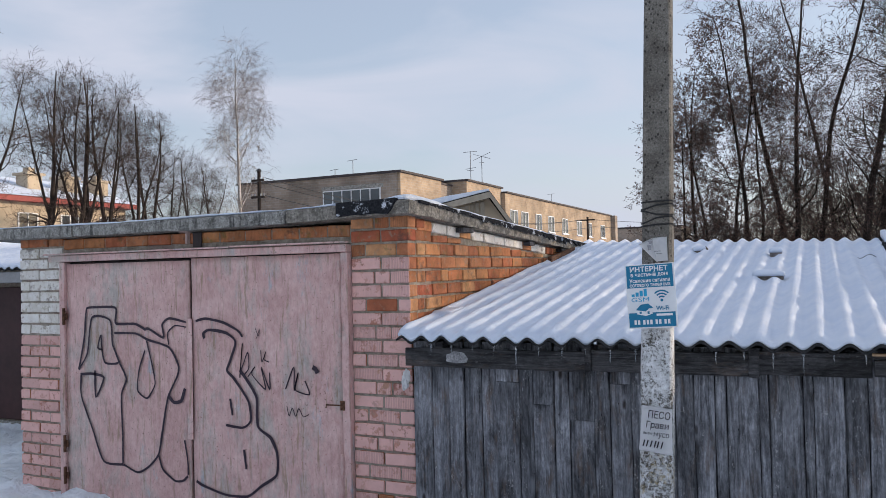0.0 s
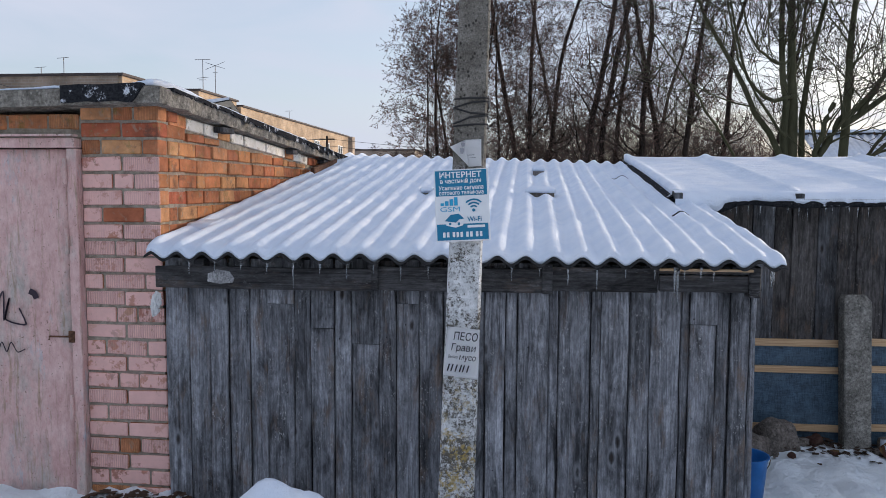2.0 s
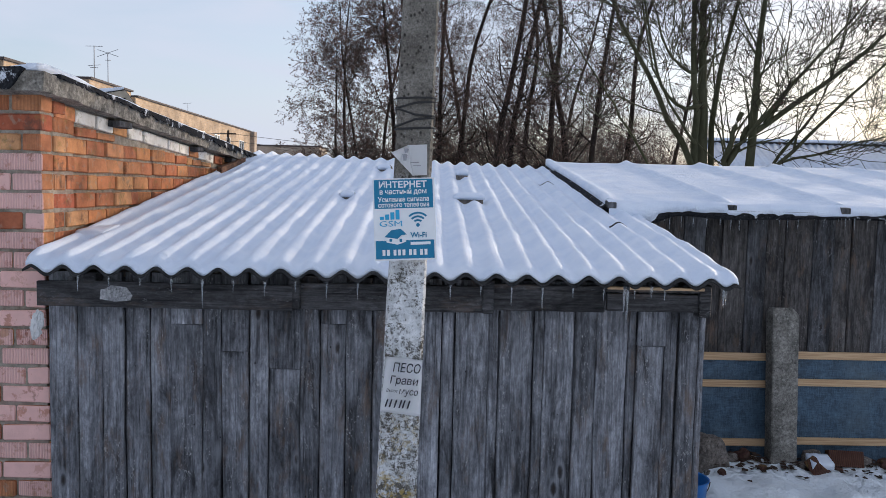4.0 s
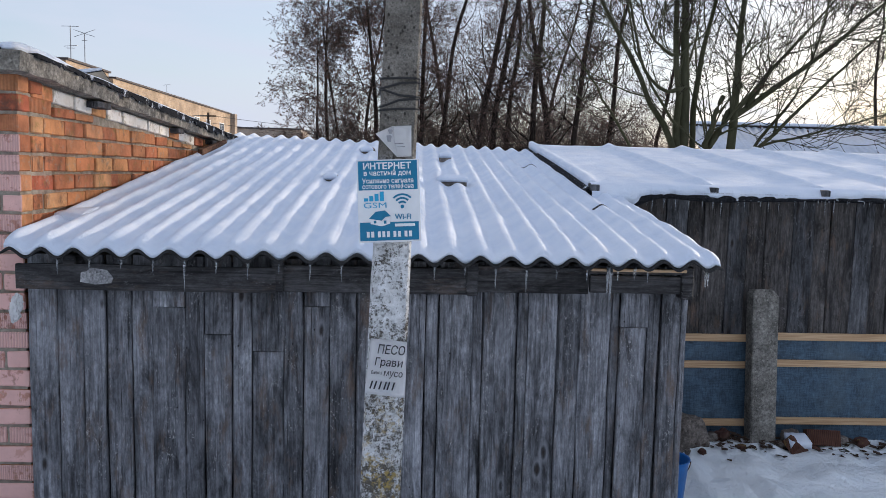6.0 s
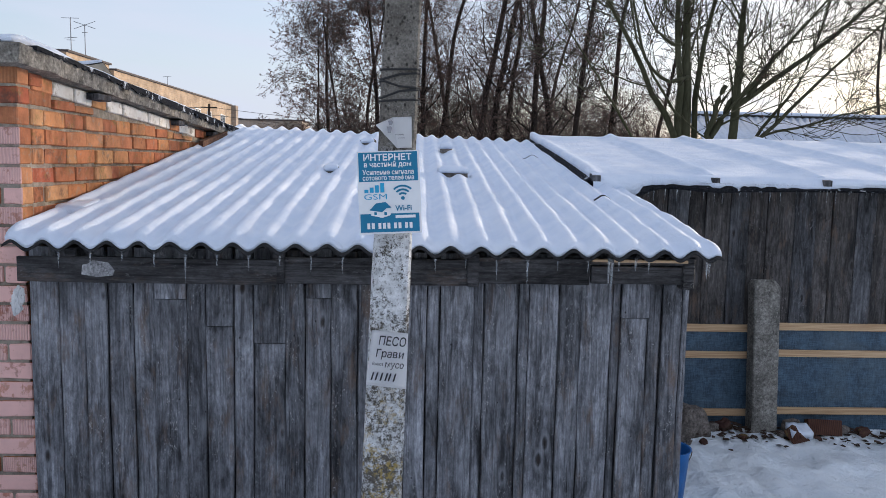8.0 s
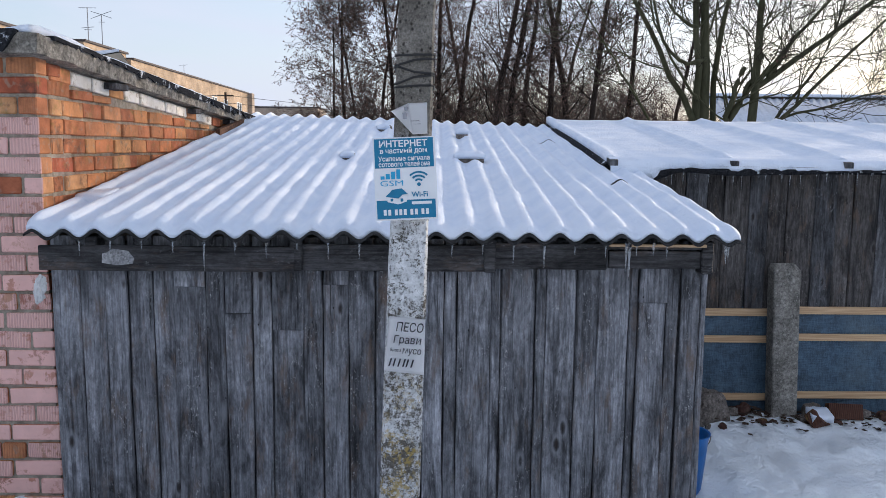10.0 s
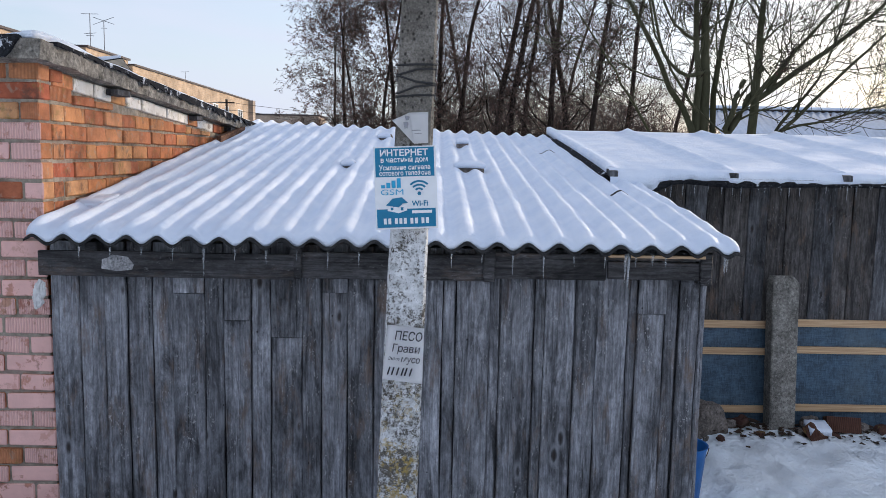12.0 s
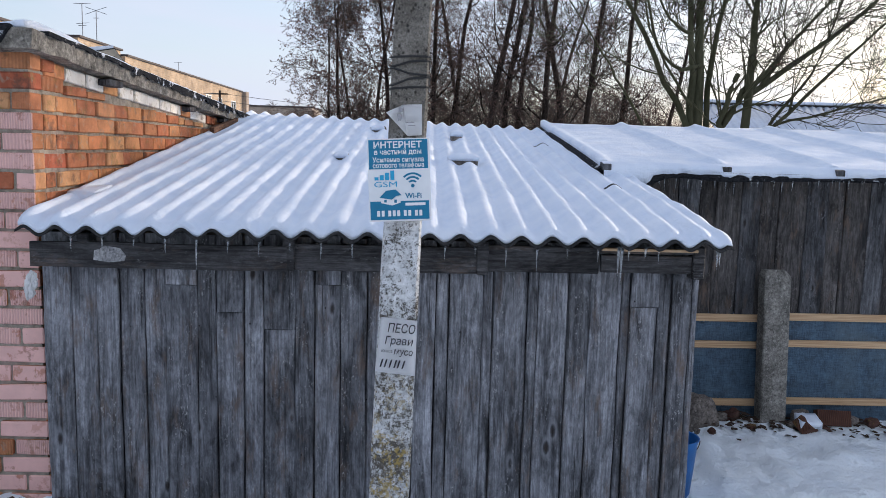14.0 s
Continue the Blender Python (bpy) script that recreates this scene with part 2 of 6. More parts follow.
def old_wood_material(name, dark=(0.058, 0.061, 0.070), light=(0.30, 0.308, 0.335), brown=0.75, soot=0.85, level=False):
    """Weathered softwood, grey, with long grain, knots, sooty runs, rusty stains and pale flaking scabs."""
    m = begin(name)
    lie = lambda a, b, c: where(m, (c, b, a) if level else (a, b, c))
    warp = grain(m, lie(3.0, 3.0, 1.5), 2.0, 3, 0.5)
    g1 = grain(m, lie(24, 24, 0.9), 2.0, 6, 0.6, 1.2)
    g2 = grain(m, lie(190, 190, 5.0), 2.0, 4, 0.65, 0.8)
    big = grain(m, lie(4.5, 4.5, 1.3), 2.0, 8, 0.7, 0.6)
    scuff = grain(m, lie(1, 1, 0.45), 46.0, 9, 0.82)
    r = chance(m)
    c = ramp(m, g1, (0.1, dark), (0.5, tuple((a + b) / 2 for a, b in zip(dark, light))), (0.95, light))
    c = blend(m, 0.35, c, ramp(m, g2, (0.2, 0.2), (0.8, 0.8)), "OVERLAY")
    c = blend(m, 0.6, c, ramp(m, r, (0.0, 0.24), (1.0, 0.72)), "OVERLAY")
    c = blend(m, 0.9, c, ramp(m, big, (0.25, 0.10), (0.75, 0.88)), "OVERLAY")
    c = blend(m, 0.6, c, ramp(m, scuff, (0.2, 0.10), (0.8, 0.90)), "OVERLAY")
    c = blend(m, ramp(m, grain(m, lie(6, 6, 1.6), 2.0, 7, 0.72), (0.56, 0.0), (0.80, brown)), c, (0.165, 0.115, 0.085))
    run = ramp(m, grain(m, lie(8, 8, 0.9), 2.0, 8, 0.72, 0.6), (0.54, 0.0), (0.76, soot))
    c = blend(m, run, c, (0.018, 0.018, 0.020))
    vk = lie(6.0, 0.0, 2.4)
    d = sums(m, "ADD", cells(m, vk, 1.0), sums(m, "MULTIPLY", sums(m, "SUBTRACT", warp, 0.5), 0.06))
    ring = ramp(m, d, (0.08, 0.0), (0.11, 0.5), (0.19, 0.0))
    k = ramp(m, d, (0.045, 1.0), (0.085, 0.0))
    c = blend(m, ring, c, light)
    c = blend(m, sums(m, "MULTIPLY", k, 0.85), c, (0.03, 0.023, 0.020))
    crack = ramp(m, grain(m, lie(95, 95, 0.8), 2.0, 3, 0.5, 0.6), (0.13, 0.9), (0.21, 0.0))
    c = blend(m, crack, c, (0.010, 0.010, 0.011))
    nail = ramp(m, cells(m, lie(13.0, 0.0, 9.0), 1.0), (0.035, 0.9), (0.06, 0.0))
    c = blend(m, nail, c, (0.012, 0.011, 0.011))
    scab = sums(m, "MULTIPLY", ramp(m, grain(m, lie(46, 46, 20), 2.0, 8, 0.8), (0.60, 0.0), (0.68, 0.8)), ramp(m, grain(m, lie(7, 7, 2.0), 2.0, 4), (0.50, 0.0), (0.68, 1.0)))
    c = blend(m, scab, c, tuple(min(0.5, 1.7 * x) for x in light))
    nn = relief(m, g2, 0.5, 0.003)
    nn = relief(m, sums(m, "SUBTRACT", sums(m, "ADD", g1, sums(m, "MULTIPLY", scuff, 0.6)), sums(m, "ADD", k, crack)), 0.8, 0.009, nn)
    return finish(m, c, 0.85, nn, 0, 0.22)


def lath_material():
    m = begin("fresh_lath")
    g = grain(m, where(m, (1.5, 30, 60)), 2.0, 6, 0.6)
    c = ramp(m, g, (0.3, (0.42, 0.26, 0.14)), (0.7, (0.62, 0.44, 0.27)))
    return finish(m, c, 0.7, relief(m, g, 0.3, 0.003))


def painted_steel_material():
    """Faded pink coat over old blue-grey, with rust bleeding through in streaks."""
    m = begin("pink_painted_steel")
    v = where(m)
    n1, n2 = grain(m, v, 3.0, 5, 0.6), grain(m, v, 45.0, 6, 0.7)
    c = ramp(m, n1, (0.3, (0.56, 0.35, 0.325)), (0.7, (0.69, 0.47, 0.44)))
    c = blend(m, ramp(m, grain(m, where(m, (1.6, 1.6, 0.7)), 2.0, 8, 0.7), (0.48, 0.0), (0.72, 0.8)), c, (0.42, 0.41, 0.37))
    c = blend(m, ramp(m, grain(m, where(m, (2.6, 2.6, 0.8)), 2.4, 8, 0.72), (0.66, 0.0), (0.80, 0.8)), c, (0.38, 0.47, 0.53))
    c = blend(m, ramp(m, grain(m, where(m, (14, 14, 1.3)), 2.0, 8, 0.75, 0.3), (0.56, 0.0), (0.72, 0.75)), c, (0.30, 0.21, 0.13))
    c = blend(m, 0.4, c, ramp(m, grain(m, where(m, (1, 1, 0.5)), 26.0, 9, 0.8), (0.25, 0.2), (0.75, 0.8)), "OVERLAY")
    c = blend(m, ramp(m, n2, (0.68, 0.0), (0.75, 0.85)), c, (0.15, 0.09, 0.06))
    c = blend(m, ramp(m, cells(m, v, 9.0), (0.03, 0.55), (0.07, 0.0)), c, (0.45, 0.16, 0.14))
    return finish(m, c, 0.55, relief(m, n2, 0.25, 0.003, relief(m, n1, 0.5, 0.02)), 0, 0.35)


def plain(name, color, rough=0.6, bumpy=20.0, spread=0.12, metal=0.0, gloss=0.3, depth=0.003):
    """A plain coat with faint unevenness at two scales."""
    m = begin(name)
    v = where(m)
    n1, n2 = grain(m, v, bumpy, 5, 0.6), grain(m, v, bumpy * 0.12, 4, 0.6)
    lo, hi = tuple(x * (1 - spread) for x in color), tuple(min(1, x * (1 + spread)) for x in color)
    c = blend(m, 0.5, ramp(m, n1, (0.3, lo), (0.7, hi)), ramp(m, n2, (0.3, lo), (0.7, hi)))
    return finish(m, c, rough, relief(m, n1, 0.3, depth), metal, gloss)


def bark_material(name, a, b, scale=8.0):
    m = begin(name)
    v = where(m, (1, 1, 0.3))
    n1, n2 = grain(m, v, scale, 6, 0.7), grain(m, where(m), 1.2, 4)
    c = blend(m, 0.4, ramp(m, n1, (0.3, a), (0.7, b)), ramp(m, n2, (0.35, a), (0.65, b)))
    return finish(m, c, 0.9, relief(m, n1, 0.6, 0.02), 0, 0.1)


def masonry_material(name, a, b, joint):
    """Far brickwork, whose single bricks cannot be told apart."""
    m = begin(name)
    v = where(m, shift=False)
    co = m.node_tree.nodes.new("ShaderNodeSeparateXYZ")
    put(m, v, co.inputs[0])
    cb = m.node_tree.nodes.new("ShaderNodeCombineXYZ")
    put(m, sums(m, "ADD", co.outputs["X"], co.outputs["Y"]), cb.inputs[0])
    put(m, co.outputs["Z"], cb.inputs[1])
    t = m.node_tree.nodes.new("ShaderNodeTexBrick")
    put(m, cb.outputs[0], t.inputs["Vector"])
    t.inputs["Scale"].default_value = 1.0
    t.inputs["Brick Width"].default_value, t.inputs["Row Height"].default_value, t.inputs["Mortar Size"].default_value = 0.5, 0.2, 0.02
    put(m, a, t.inputs["Color1"]), put(m, b, t.inputs["Color2"]), put(m, joint, t.inputs["Mortar"])
    n = grain(m, v, 0.5, 5, 0.65)
    c = blend(m, 0.6, t.outputs["Color"], ramp(m, n, (0.3, 0.3), (0.7, 0.7)), "OVERLAY")
    return finish(m, c, 0.9, relief(m, t.outputs["Fac"], 0.3, 0.02), 0, 0.1)


def ice_material():
    m = begin("ice")
    b = m.node_tree.nodes["Principled BSDF"]
    b.inputs["Transmission Weight"].default_value, b.inputs["IOR"].default_value = 0.85, 1.31
    return finish(m, (0.9, 0.94, 0.98), 0.12, relief(m, grain(m, where(m), 90.0, 3), 0.3, 0.002), 0, 0.5)


def glass_material():
    m = begin("window_glass")
    return finish(m, (0.05, 0.06, 0.07), 0.06, None, 0, 0.8)


def felt_material():
    """Bitumen felt, black, dusted with frost."""
    m = begin("roofing_felt")
    v = where(m)
    n1, n2 = grain(m, v, 60.0, 4, 0.7), grain(m, v, 9.0, 8, 0.75)
    c = ramp(m, n1, (0.3, (0.012, 0.013, 0.016)), (0.7, (0.035, 0.036, 0.04)))
    c = blend(m, ramp(m, n2, (0.60, 0.0), (0.68, 0.85)), c, (0.70, 0.74, 0.80))
    return finish(m, c, 0.9, relief(m, n1, 0.5, 0.004), 0, 0.05)


def membrane_material():
    """Woven blue-black sheeting, blotched with frost and dust."""
    m = begin("dark_membrane")
    weave = sums(m, "ADD", grain(m, where(m, (1.0, 1.0, 9.0), False), 16.0, 5, 0.7), grain(m, where(m, (9.0, 1.0, 1.0), False), 16.0, 5, 0.7))
    blot, big = grain(m, where(m, shift=False), 11.0, 8, 0.75), grain(m, where(m, shift=False), 1.7, 5)
    c = ramp(m, sums(m, "MULTIPLY", weave, 0.5), (0.3, (0.022, 0.046, 0.078)), (0.7, (0.078, 0.135, 0.195)))
    c = blend(m, 0.7, c, ramp(m, blot, (0.25, 0.2), (0.75, 0.8)), "OVERLAY")
    c = blend(m, ramp(m, big, (0.5, 0.0), (0.75, 0.35)), c, (0.13, 0.17, 0.19))
    return finish(m, c, 0.55, relief(m, weave, 0.5, 0.004, relief(m, big, 0.4, 0.03)), 0, 0.4)


def rust_material():
    m = begin("rusted_iron")
    n = grain(m, where(m), 40.0, 6, 0.7)
    return finish(m, ramp(m, n, (0.3, (0.05, 0.025, 0.015)), (0.7, (0.17, 0.085, 0.05))), 0.85, relief(m, n, 0.5, 0.003), 0.2)


SNOW, GROUND_SNOW = snow_material(), ground_snow_material()
CLAY = brick_material("fired_brick", [(0.33, 0.105, 0.055), (0.50, 0.225, 0.105), (0.42, 0.145, 0.07), (0.55, 0.29, 0.14), (0.38, 0.105, 0.058), (0.52, 0.24, 0.105), (0.47, 0.18, 0.08), (0.55, 0.275, 0.12)])
PINK_BRICK = brick_material("painted_brick", [(0.40, 0.17, 0.10), (0.34, 0.13, 0.09), (0.45, 0.25, 0.16)], (0.78, 0.48, 0.435))
LIME_BRICK = brick_material("lime_brick", [(0.74, 0.71, 0.65), (0.68, 0.65, 0.60), (0.78, 0.75, 0.70)], None, 0.0)
MORTAR = mortar_material()
SLAB = concrete_material("slab_concrete", (0.42, 0.41, 0.38), (0.14, 0.135, 0.12), 0.0, 0.85, 45.0)
SLAB_LICHEN = concrete_material("slab_concrete_lichen", (0.40, 0.37, 0.32), (0.12, 0.108, 0.092), 0.5, 0.35, 30.0)
POST = concrete_material("post_concrete", (0.33, 0.315, 0.285), (0.11, 0.105, 0.095), 0.0, 0.25, 34.0)
POLE = pole_material()
WOOD = old_wood_material("weathered_board")
WOOD_DARK = old_wood_material("dark_board", (0.032, 0.033, 0.037), (0.145, 0.148, 0.158), 0.5)
WOOD_BROWN = old_wood_material("tarred_brown_board", (0.034, 0.031, 0.031), (0.155, 0.145, 0.14), 0.8)
LATH, STEEL, RUST = lath_material(), painted_steel_material(), rust_material()
PAINT_LINE = plain("spray_paint", (0.035, 0.022, 0.035), 0.5)
FELT, MEMBRANE, ICE, GLASS = felt_material(), membrane_material(), ice_material(), glass_material()
SLATE = concrete_material("fibre_cement", (0.055, 0.055, 0.057), (0.016, 0.017, 0.018), 0.0, 0.3, 90.0)
SIGN_BLUE = plain("sign_blue", (0.012, 0.17, 0.31), 0.4, 30, 0.08)
SIGN_LIGHT = plain("sign_light_blue", (0.03, 0.33, 0.56), 0.4, 30, 0.05)
SIGN_WHITE = plain("sign_white", (0.72, 0.74, 0.76), 0.4, 30, 0.03)
PAPER = plain("wet_paper", (0.92, 0.92, 0.93), 0.8, 14, 0.03, depth=0.002)
INK, GREY_INK = plain("ink", (0.03, 0.03, 0.04), 0.6), plain("faded_ink", (0.28, 0.28, 0.30), 0.8)
BLUE_PLASTIC = plain("blue_plastic", (0.02, 0.14, 0.42), 0.4, 12, 0.2)
RAG = plain("white_rag", (0.62, 0.62, 0.62), 0.9, 30, 0.2, depth=0.01)
BARK = bark_material("dark_bark", (0.018, 0.014, 0.012), (0.055, 0.043, 0.037))
BARK_GREEN = bark_material("mossy_bark", (0.038, 0.040, 0.022), (0.095, 0.095, 0.060))
BARK_GREY = bark_material("grey_bark", (0.05, 0.042, 0.036), (0.12, 0.10, 0.085))
BIRCH = bark_material("birch_bark", (0.16, 0.14, 0.12), (0.50, 0.47, 0.44), 5.0)
TWIG = plain("twig", (0.070, 0.049, 0.041), 0.9)
TWIG_BIRCH = plain("birch_twig", (0.15, 0.115, 0.10), 0.9)
DRY_LEAF = plain("dry_leaf", (0.115, 0.066, 0.050), 0.85, 3.0, 0.4)
LITTER = plain("wet_leaf", (0.055, 0.034, 0.024), 0.8, 3.0, 0.4)
OLD_LIME = concrete_material("old_limewash", (0.52, 0.52, 0.53), (0.24, 0.24, 0.25), 0.0, 0.5, 50.0)
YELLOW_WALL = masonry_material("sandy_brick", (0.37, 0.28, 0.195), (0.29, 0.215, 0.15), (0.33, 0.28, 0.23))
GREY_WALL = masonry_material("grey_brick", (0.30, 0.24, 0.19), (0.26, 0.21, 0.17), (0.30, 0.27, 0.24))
# frost on the far roof, darkened and blued to hold its shade in the colour
FROST_AND_SHADE = plain("frost_and_shade_sheet", (0.50, 0.56, 0.66), 0.7, 12, 0.15)
CREAM = plain("cream_render", (0.46, 0.38, 0.28), 0.9, 2.0, 0.1)
RED_TRIM = plain("red_trim", (0.28, 0.05, 0.045), 0.6)
WHITE_FRAME = plain("white_frame", (0.70, 0.71, 0.72), 0.5)
# near-black, for parapet caps and for shade painted into gaps of the garage
CAP_AND_GAP_SHADE = plain("cap_and_gap_shade", (0.06, 0.05, 0.05), 0.8)
MAROON = plain("maroon_door", (0.045, 0.018, 0.018), 0.6, 8.0, 0.3)
GABLE = plain("weathered_gable", (0.34, 0.30, 0.24), 0.9, 6.0, 0.2)
WIRE = plain("wire", (0.03, 0.03, 0.03), 0.6)
ALUMINIUM = plain("dull_aluminium", (0.28, 0.28, 0.29), 0.5, 30, 0.1, 0.6)
OLD_BRICK = brick_material("old_brick", [(0.055, 0.028, 0.023), (0.075, 0.038, 0.03), (0.045, 0.026, 0.024)])
# darker than the wall boards, with the grain lying level
HEADER = old_wood_material("dark_eave_board", (0.018, 0.018, 0.020), (0.13, 0.128, 0.132), 0.5, 0.8, True)
STONE = concrete_material("rubble_stone", (0.24, 0.21, 0.19), (0.08, 0.07, 0.06), 0.0, 0.4, 30.0)


# ---- building helpers ----
RNG = np.random.default_rng(7)
WORLD = {}


def thing(name, at, label, category, group="", kind=""):
    """An Empty at its base, under which the parts stand in world coordinates."""
    ob = new(name)
    ob.location = at
    ob.empty_display_size = 0.1
    WORLD[ob.name] = Matrix.Translation(at)
    return tagged(ob, label, category, group, kind)


def hang(ob, parent):
    ob.parent = parent
    ob.matrix_parent_inverse = WORLD.get(parent.name, Matrix()).inverted()
    return ob


def mesh_of(bm, material, smooth=False):
    me = bpy.data.meshes.new("m")
    bmesh.ops.recalc_face_normals(bm, faces=bm.faces)
    bm.to_mesh(me)
    bm.free()
    for p in me.polygons:
        p.use_smooth = smooth
    for one in material if isinstance(material, (list, tuple)) else [material]:
        me.materials.append(one)
    return me


def part(name, bm, material, parent, label="", smooth=False):
    ob = hang(new(name, mesh_of(bm, material, smooth)), parent)
    return tagged(ob, label)


def solo(name, bm, material, label, category, group="", kind="", smooth=False):
    return tagged(new(name, mesh_of(bm, material, smooth)), label, category, group, kind)


def box(x0, x1, y0, y1, z0, z1, bevel=0.0, bm=None):
    bm = bm or bmesh.new()
    vs = [bm.verts.new((x, y, z)) for x in (x0, x1) for y in (y0, y1) for z in (z0, z1)]
    fs = [bm.faces.new([vs[i] for i in q]) for q in ((0, 1, 3, 2), (4, 6, 7, 5), (0, 4, 5, 1), (2, 3, 7, 6), (0, 2, 6, 4), (1, 5, 7, 3))]
    if bevel:
        es = list({e for f in fs for e in f.edges})
        bmesh.ops.bevel(bm, geom=es, offset=bevel, segments=1, affect="EDGES")
    return bm


def prism(outline, axis, a, b, bm=None):
    """An outline in the plane across the axis, drawn out from a to b along it."""
    bm = bm or bmesh.new()
    if axis == "y":
        put3 = lambda p, d: (p[0], d, p[1])
    elif axis == "x":
        put3 = lambda p, d: (d, p[0], p[1])
    else:
        put3 = lambda p, d: (p[0], p[1], d)
    lo, hi = [[bm.verts.new(put3(p, d)) for p in outline] for d in (a, b)]
    bm.faces.new(lo), bm.faces.new(hi[::-1])
    for i in range(len(outline)):
        j = (i + 1) % len(outline)
        bm.faces.new((lo[i], hi[i], hi[j], lo[j]))
    return bm


def sheet(xs, ys, top, bottom, bm=None):
    """A closed slab over a grid, with its upper and lower face given as functions of x and y."""
    bm = bm or bmesh.new()
    up = [[bm.verts.new((x, y, top(x, y))) for x in xs] for y in ys]
    dn = [[bm.verts.new((x, y, bottom(x, y))) for x in xs] for y in ys]
    nx, ny = len(xs), len(ys)
    for j in range(ny - 1):
        for i in range(nx - 1):
            bm.faces.new((up[j][i], up[j][i + 1], up[j + 1][i + 1], up[j + 1][i]))
            bm.faces.new((dn[j][i], dn[j + 1][i], dn[j + 1][i + 1], dn[j][i + 1]))
    for i in range(nx - 1):
        bm.faces.new((dn[0][i], dn[0][i + 1], up[0][i + 1], up[0][i]))
        bm.faces.new((up[-1][i], up[-1][i + 1], dn[-1][i + 1], dn[-1][i]))
    for j in range(ny - 1):
        bm.faces.new((up[j][0], up[j + 1][0], dn[j + 1][0], dn[j][0]))
        bm.faces.new((dn[j][-1], dn[j + 1][-1], up[j + 1][-1], up[j][-1]))
    return bm


def rod(points, radius, sides=6, bm=None, taper=1.0):
    """A tube along points."""
    bm = bm or bmesh.new()
    pts = [Vector(p) for p in points]
    rings = []
    for i, p in enumerate(pts):
        t = (pts[min(i + 1, len(pts) - 1)] - pts[max(i - 1, 0)]).normalized()
        u = t.orthogonal().normalized() if abs(t.z) > 0.9 else t.cross(Vector((0, 0, 1))).normalized()
        w = t.cross(u)
        r = radius * (1 + (taper - 1) * i / max(1, len(pts) - 1))
        rings.append([bm.verts.new(p + r * (math.cos(a) * u + math.sin(a) * w)) for a in (2 * math.pi * k / sides for k in range(sides))])
    for a, b in zip(rings, rings[1:]):
        for k in range(sides):
            bm.faces.new((a[k], a[(k + 1) % sides], b[(k + 1) % sides], b[k]))
    bm.faces.new(rings[0][::-1]), bm.faces.new(rings[-1])
    return bm


def noisy(x, y, z=0.0, scale=1.0):
    return noise.noise(Vector((x * scale, y * scale, z * scale)))


def smooth01(a, b, x):
    t = min(1.0, max(0.0, (x - a) / (b - a)))
    return t * t * (3 - 2 * t)


def plank(x0, x1, y, z0, z1, thick=0.024, wob=0.004, seed=0.0):
    """An upright board with waney edges, its front face at y."""
    bm = bmesh.new()
    n = max(2, int((z1 - z0) / 0.16))
    rows = []
    for k in range(n + 1):
        z = z0 + (z1 - z0) * k / n
        a = x0 + wob * noisy(x0, z * 2.5, seed) * 2
        b = x1 + wob * noisy(x1 + 9, z * 2.5, seed) * 2
        c = 0.5 * wob * noisy(seed, z * 1.5, 4.0)
        rows.append([bm.verts.new(p) for p in ((a, y + c + 0.004, z), (a + 0.005, y + c, z), (b - 0.005, y + c, z), (b, y + c + 0.004, z), (b, y + thick, z), (a, y + thick, z))])
    for p, q in zip(rows, rows[1:]):
        for i in range(6):
            j = (i + 1) % 6
            bm.faces.new((p[i], p[j], q[j], q[i]))
    bm.faces.new(rows[0][::-1]), bm.faces.new(rows[-1])
    return bm


# ---- ground ----
def ground_z(x, y):
    z = 0.17 + 0.16 * smooth01(1.2, -2.2, x) * smooth01(12, 6, y)
    z += 0.33 * smooth01(4.2, 1.2, y) * smooth01(-9, -5, x) * smooth01(9, 5, x)
    near = smooth01(9.5, 7.5, abs(x + 2.5)) * smooth01(7.9, 6.0, abs(y - 1.0))
    return z + near * (0.035 * noisy(x, y, 0.3, 1.7) + 0.045 * noisy(x, y, 2.0, 3.4) + 0.07 * abs(noisy(x, y, 5.0, 4.0)) + 0.05 * noisy(x, y, 6.0, 8.0) + 0.06 * noisy(x, y, 1.0, 0.5))


def grid_lines(lo, hi, step, far):
    mid = list(np.arange(lo, hi + step / 2, step))
    out = [hi + d for d in (0.3, 0.8, 1.6, 3, 5, 8, 13, 22, 40, 80, 160, 400, far)]
    return [lo - (v - hi) for v in out[::-1]] + mid + out


gx, gy = grid_lines(-12.0, 7.0, 0.075, 2500), grid_lines(-7.0, 9.0, 0.07, 2500)
bm = bmesh.new()
gv = [[bm.verts.new((x, y, ground_z(x, y))) for x in gx] for y in gy]
for j in range(len(gy) - 1):
    for i in range(len(gx) - 1):
        bm.faces.new((gv[j][i], gv[j][i + 1], gv[j + 1][i + 1], gv[j + 1][i]))
solo("ground", bm, GROUND_SNOW, "snow-covered ground, trodden and uneven", "ground", kind="structure", smooth=True)

# ---- garage: shell, slabs, gate ----
GX0, GX1, GY, GATE0, GATE1, GATE_TOP = -6.69, -2.53, 4.84, -6.10, -3.04, 2.49


def slab_low(y):
    return 2.682 - 0.0495 * (y - 4.70)


def slab_dip(x, y):
    """How far the slabs sag towards the middle of the gate, along the front."""
    return float(np.interp(x, (-7.05, -5.4, -3.6, -2.48), (-0.022, -0.040, -0.026, 0.0))) * smooth01(8.0, 5.0, y)


def corner_x(z):
    """The right-hand corner, which leans out of plumb towards its top."""
    return GX1 - 0.028 * smooth01(0.6, 2.4, z)



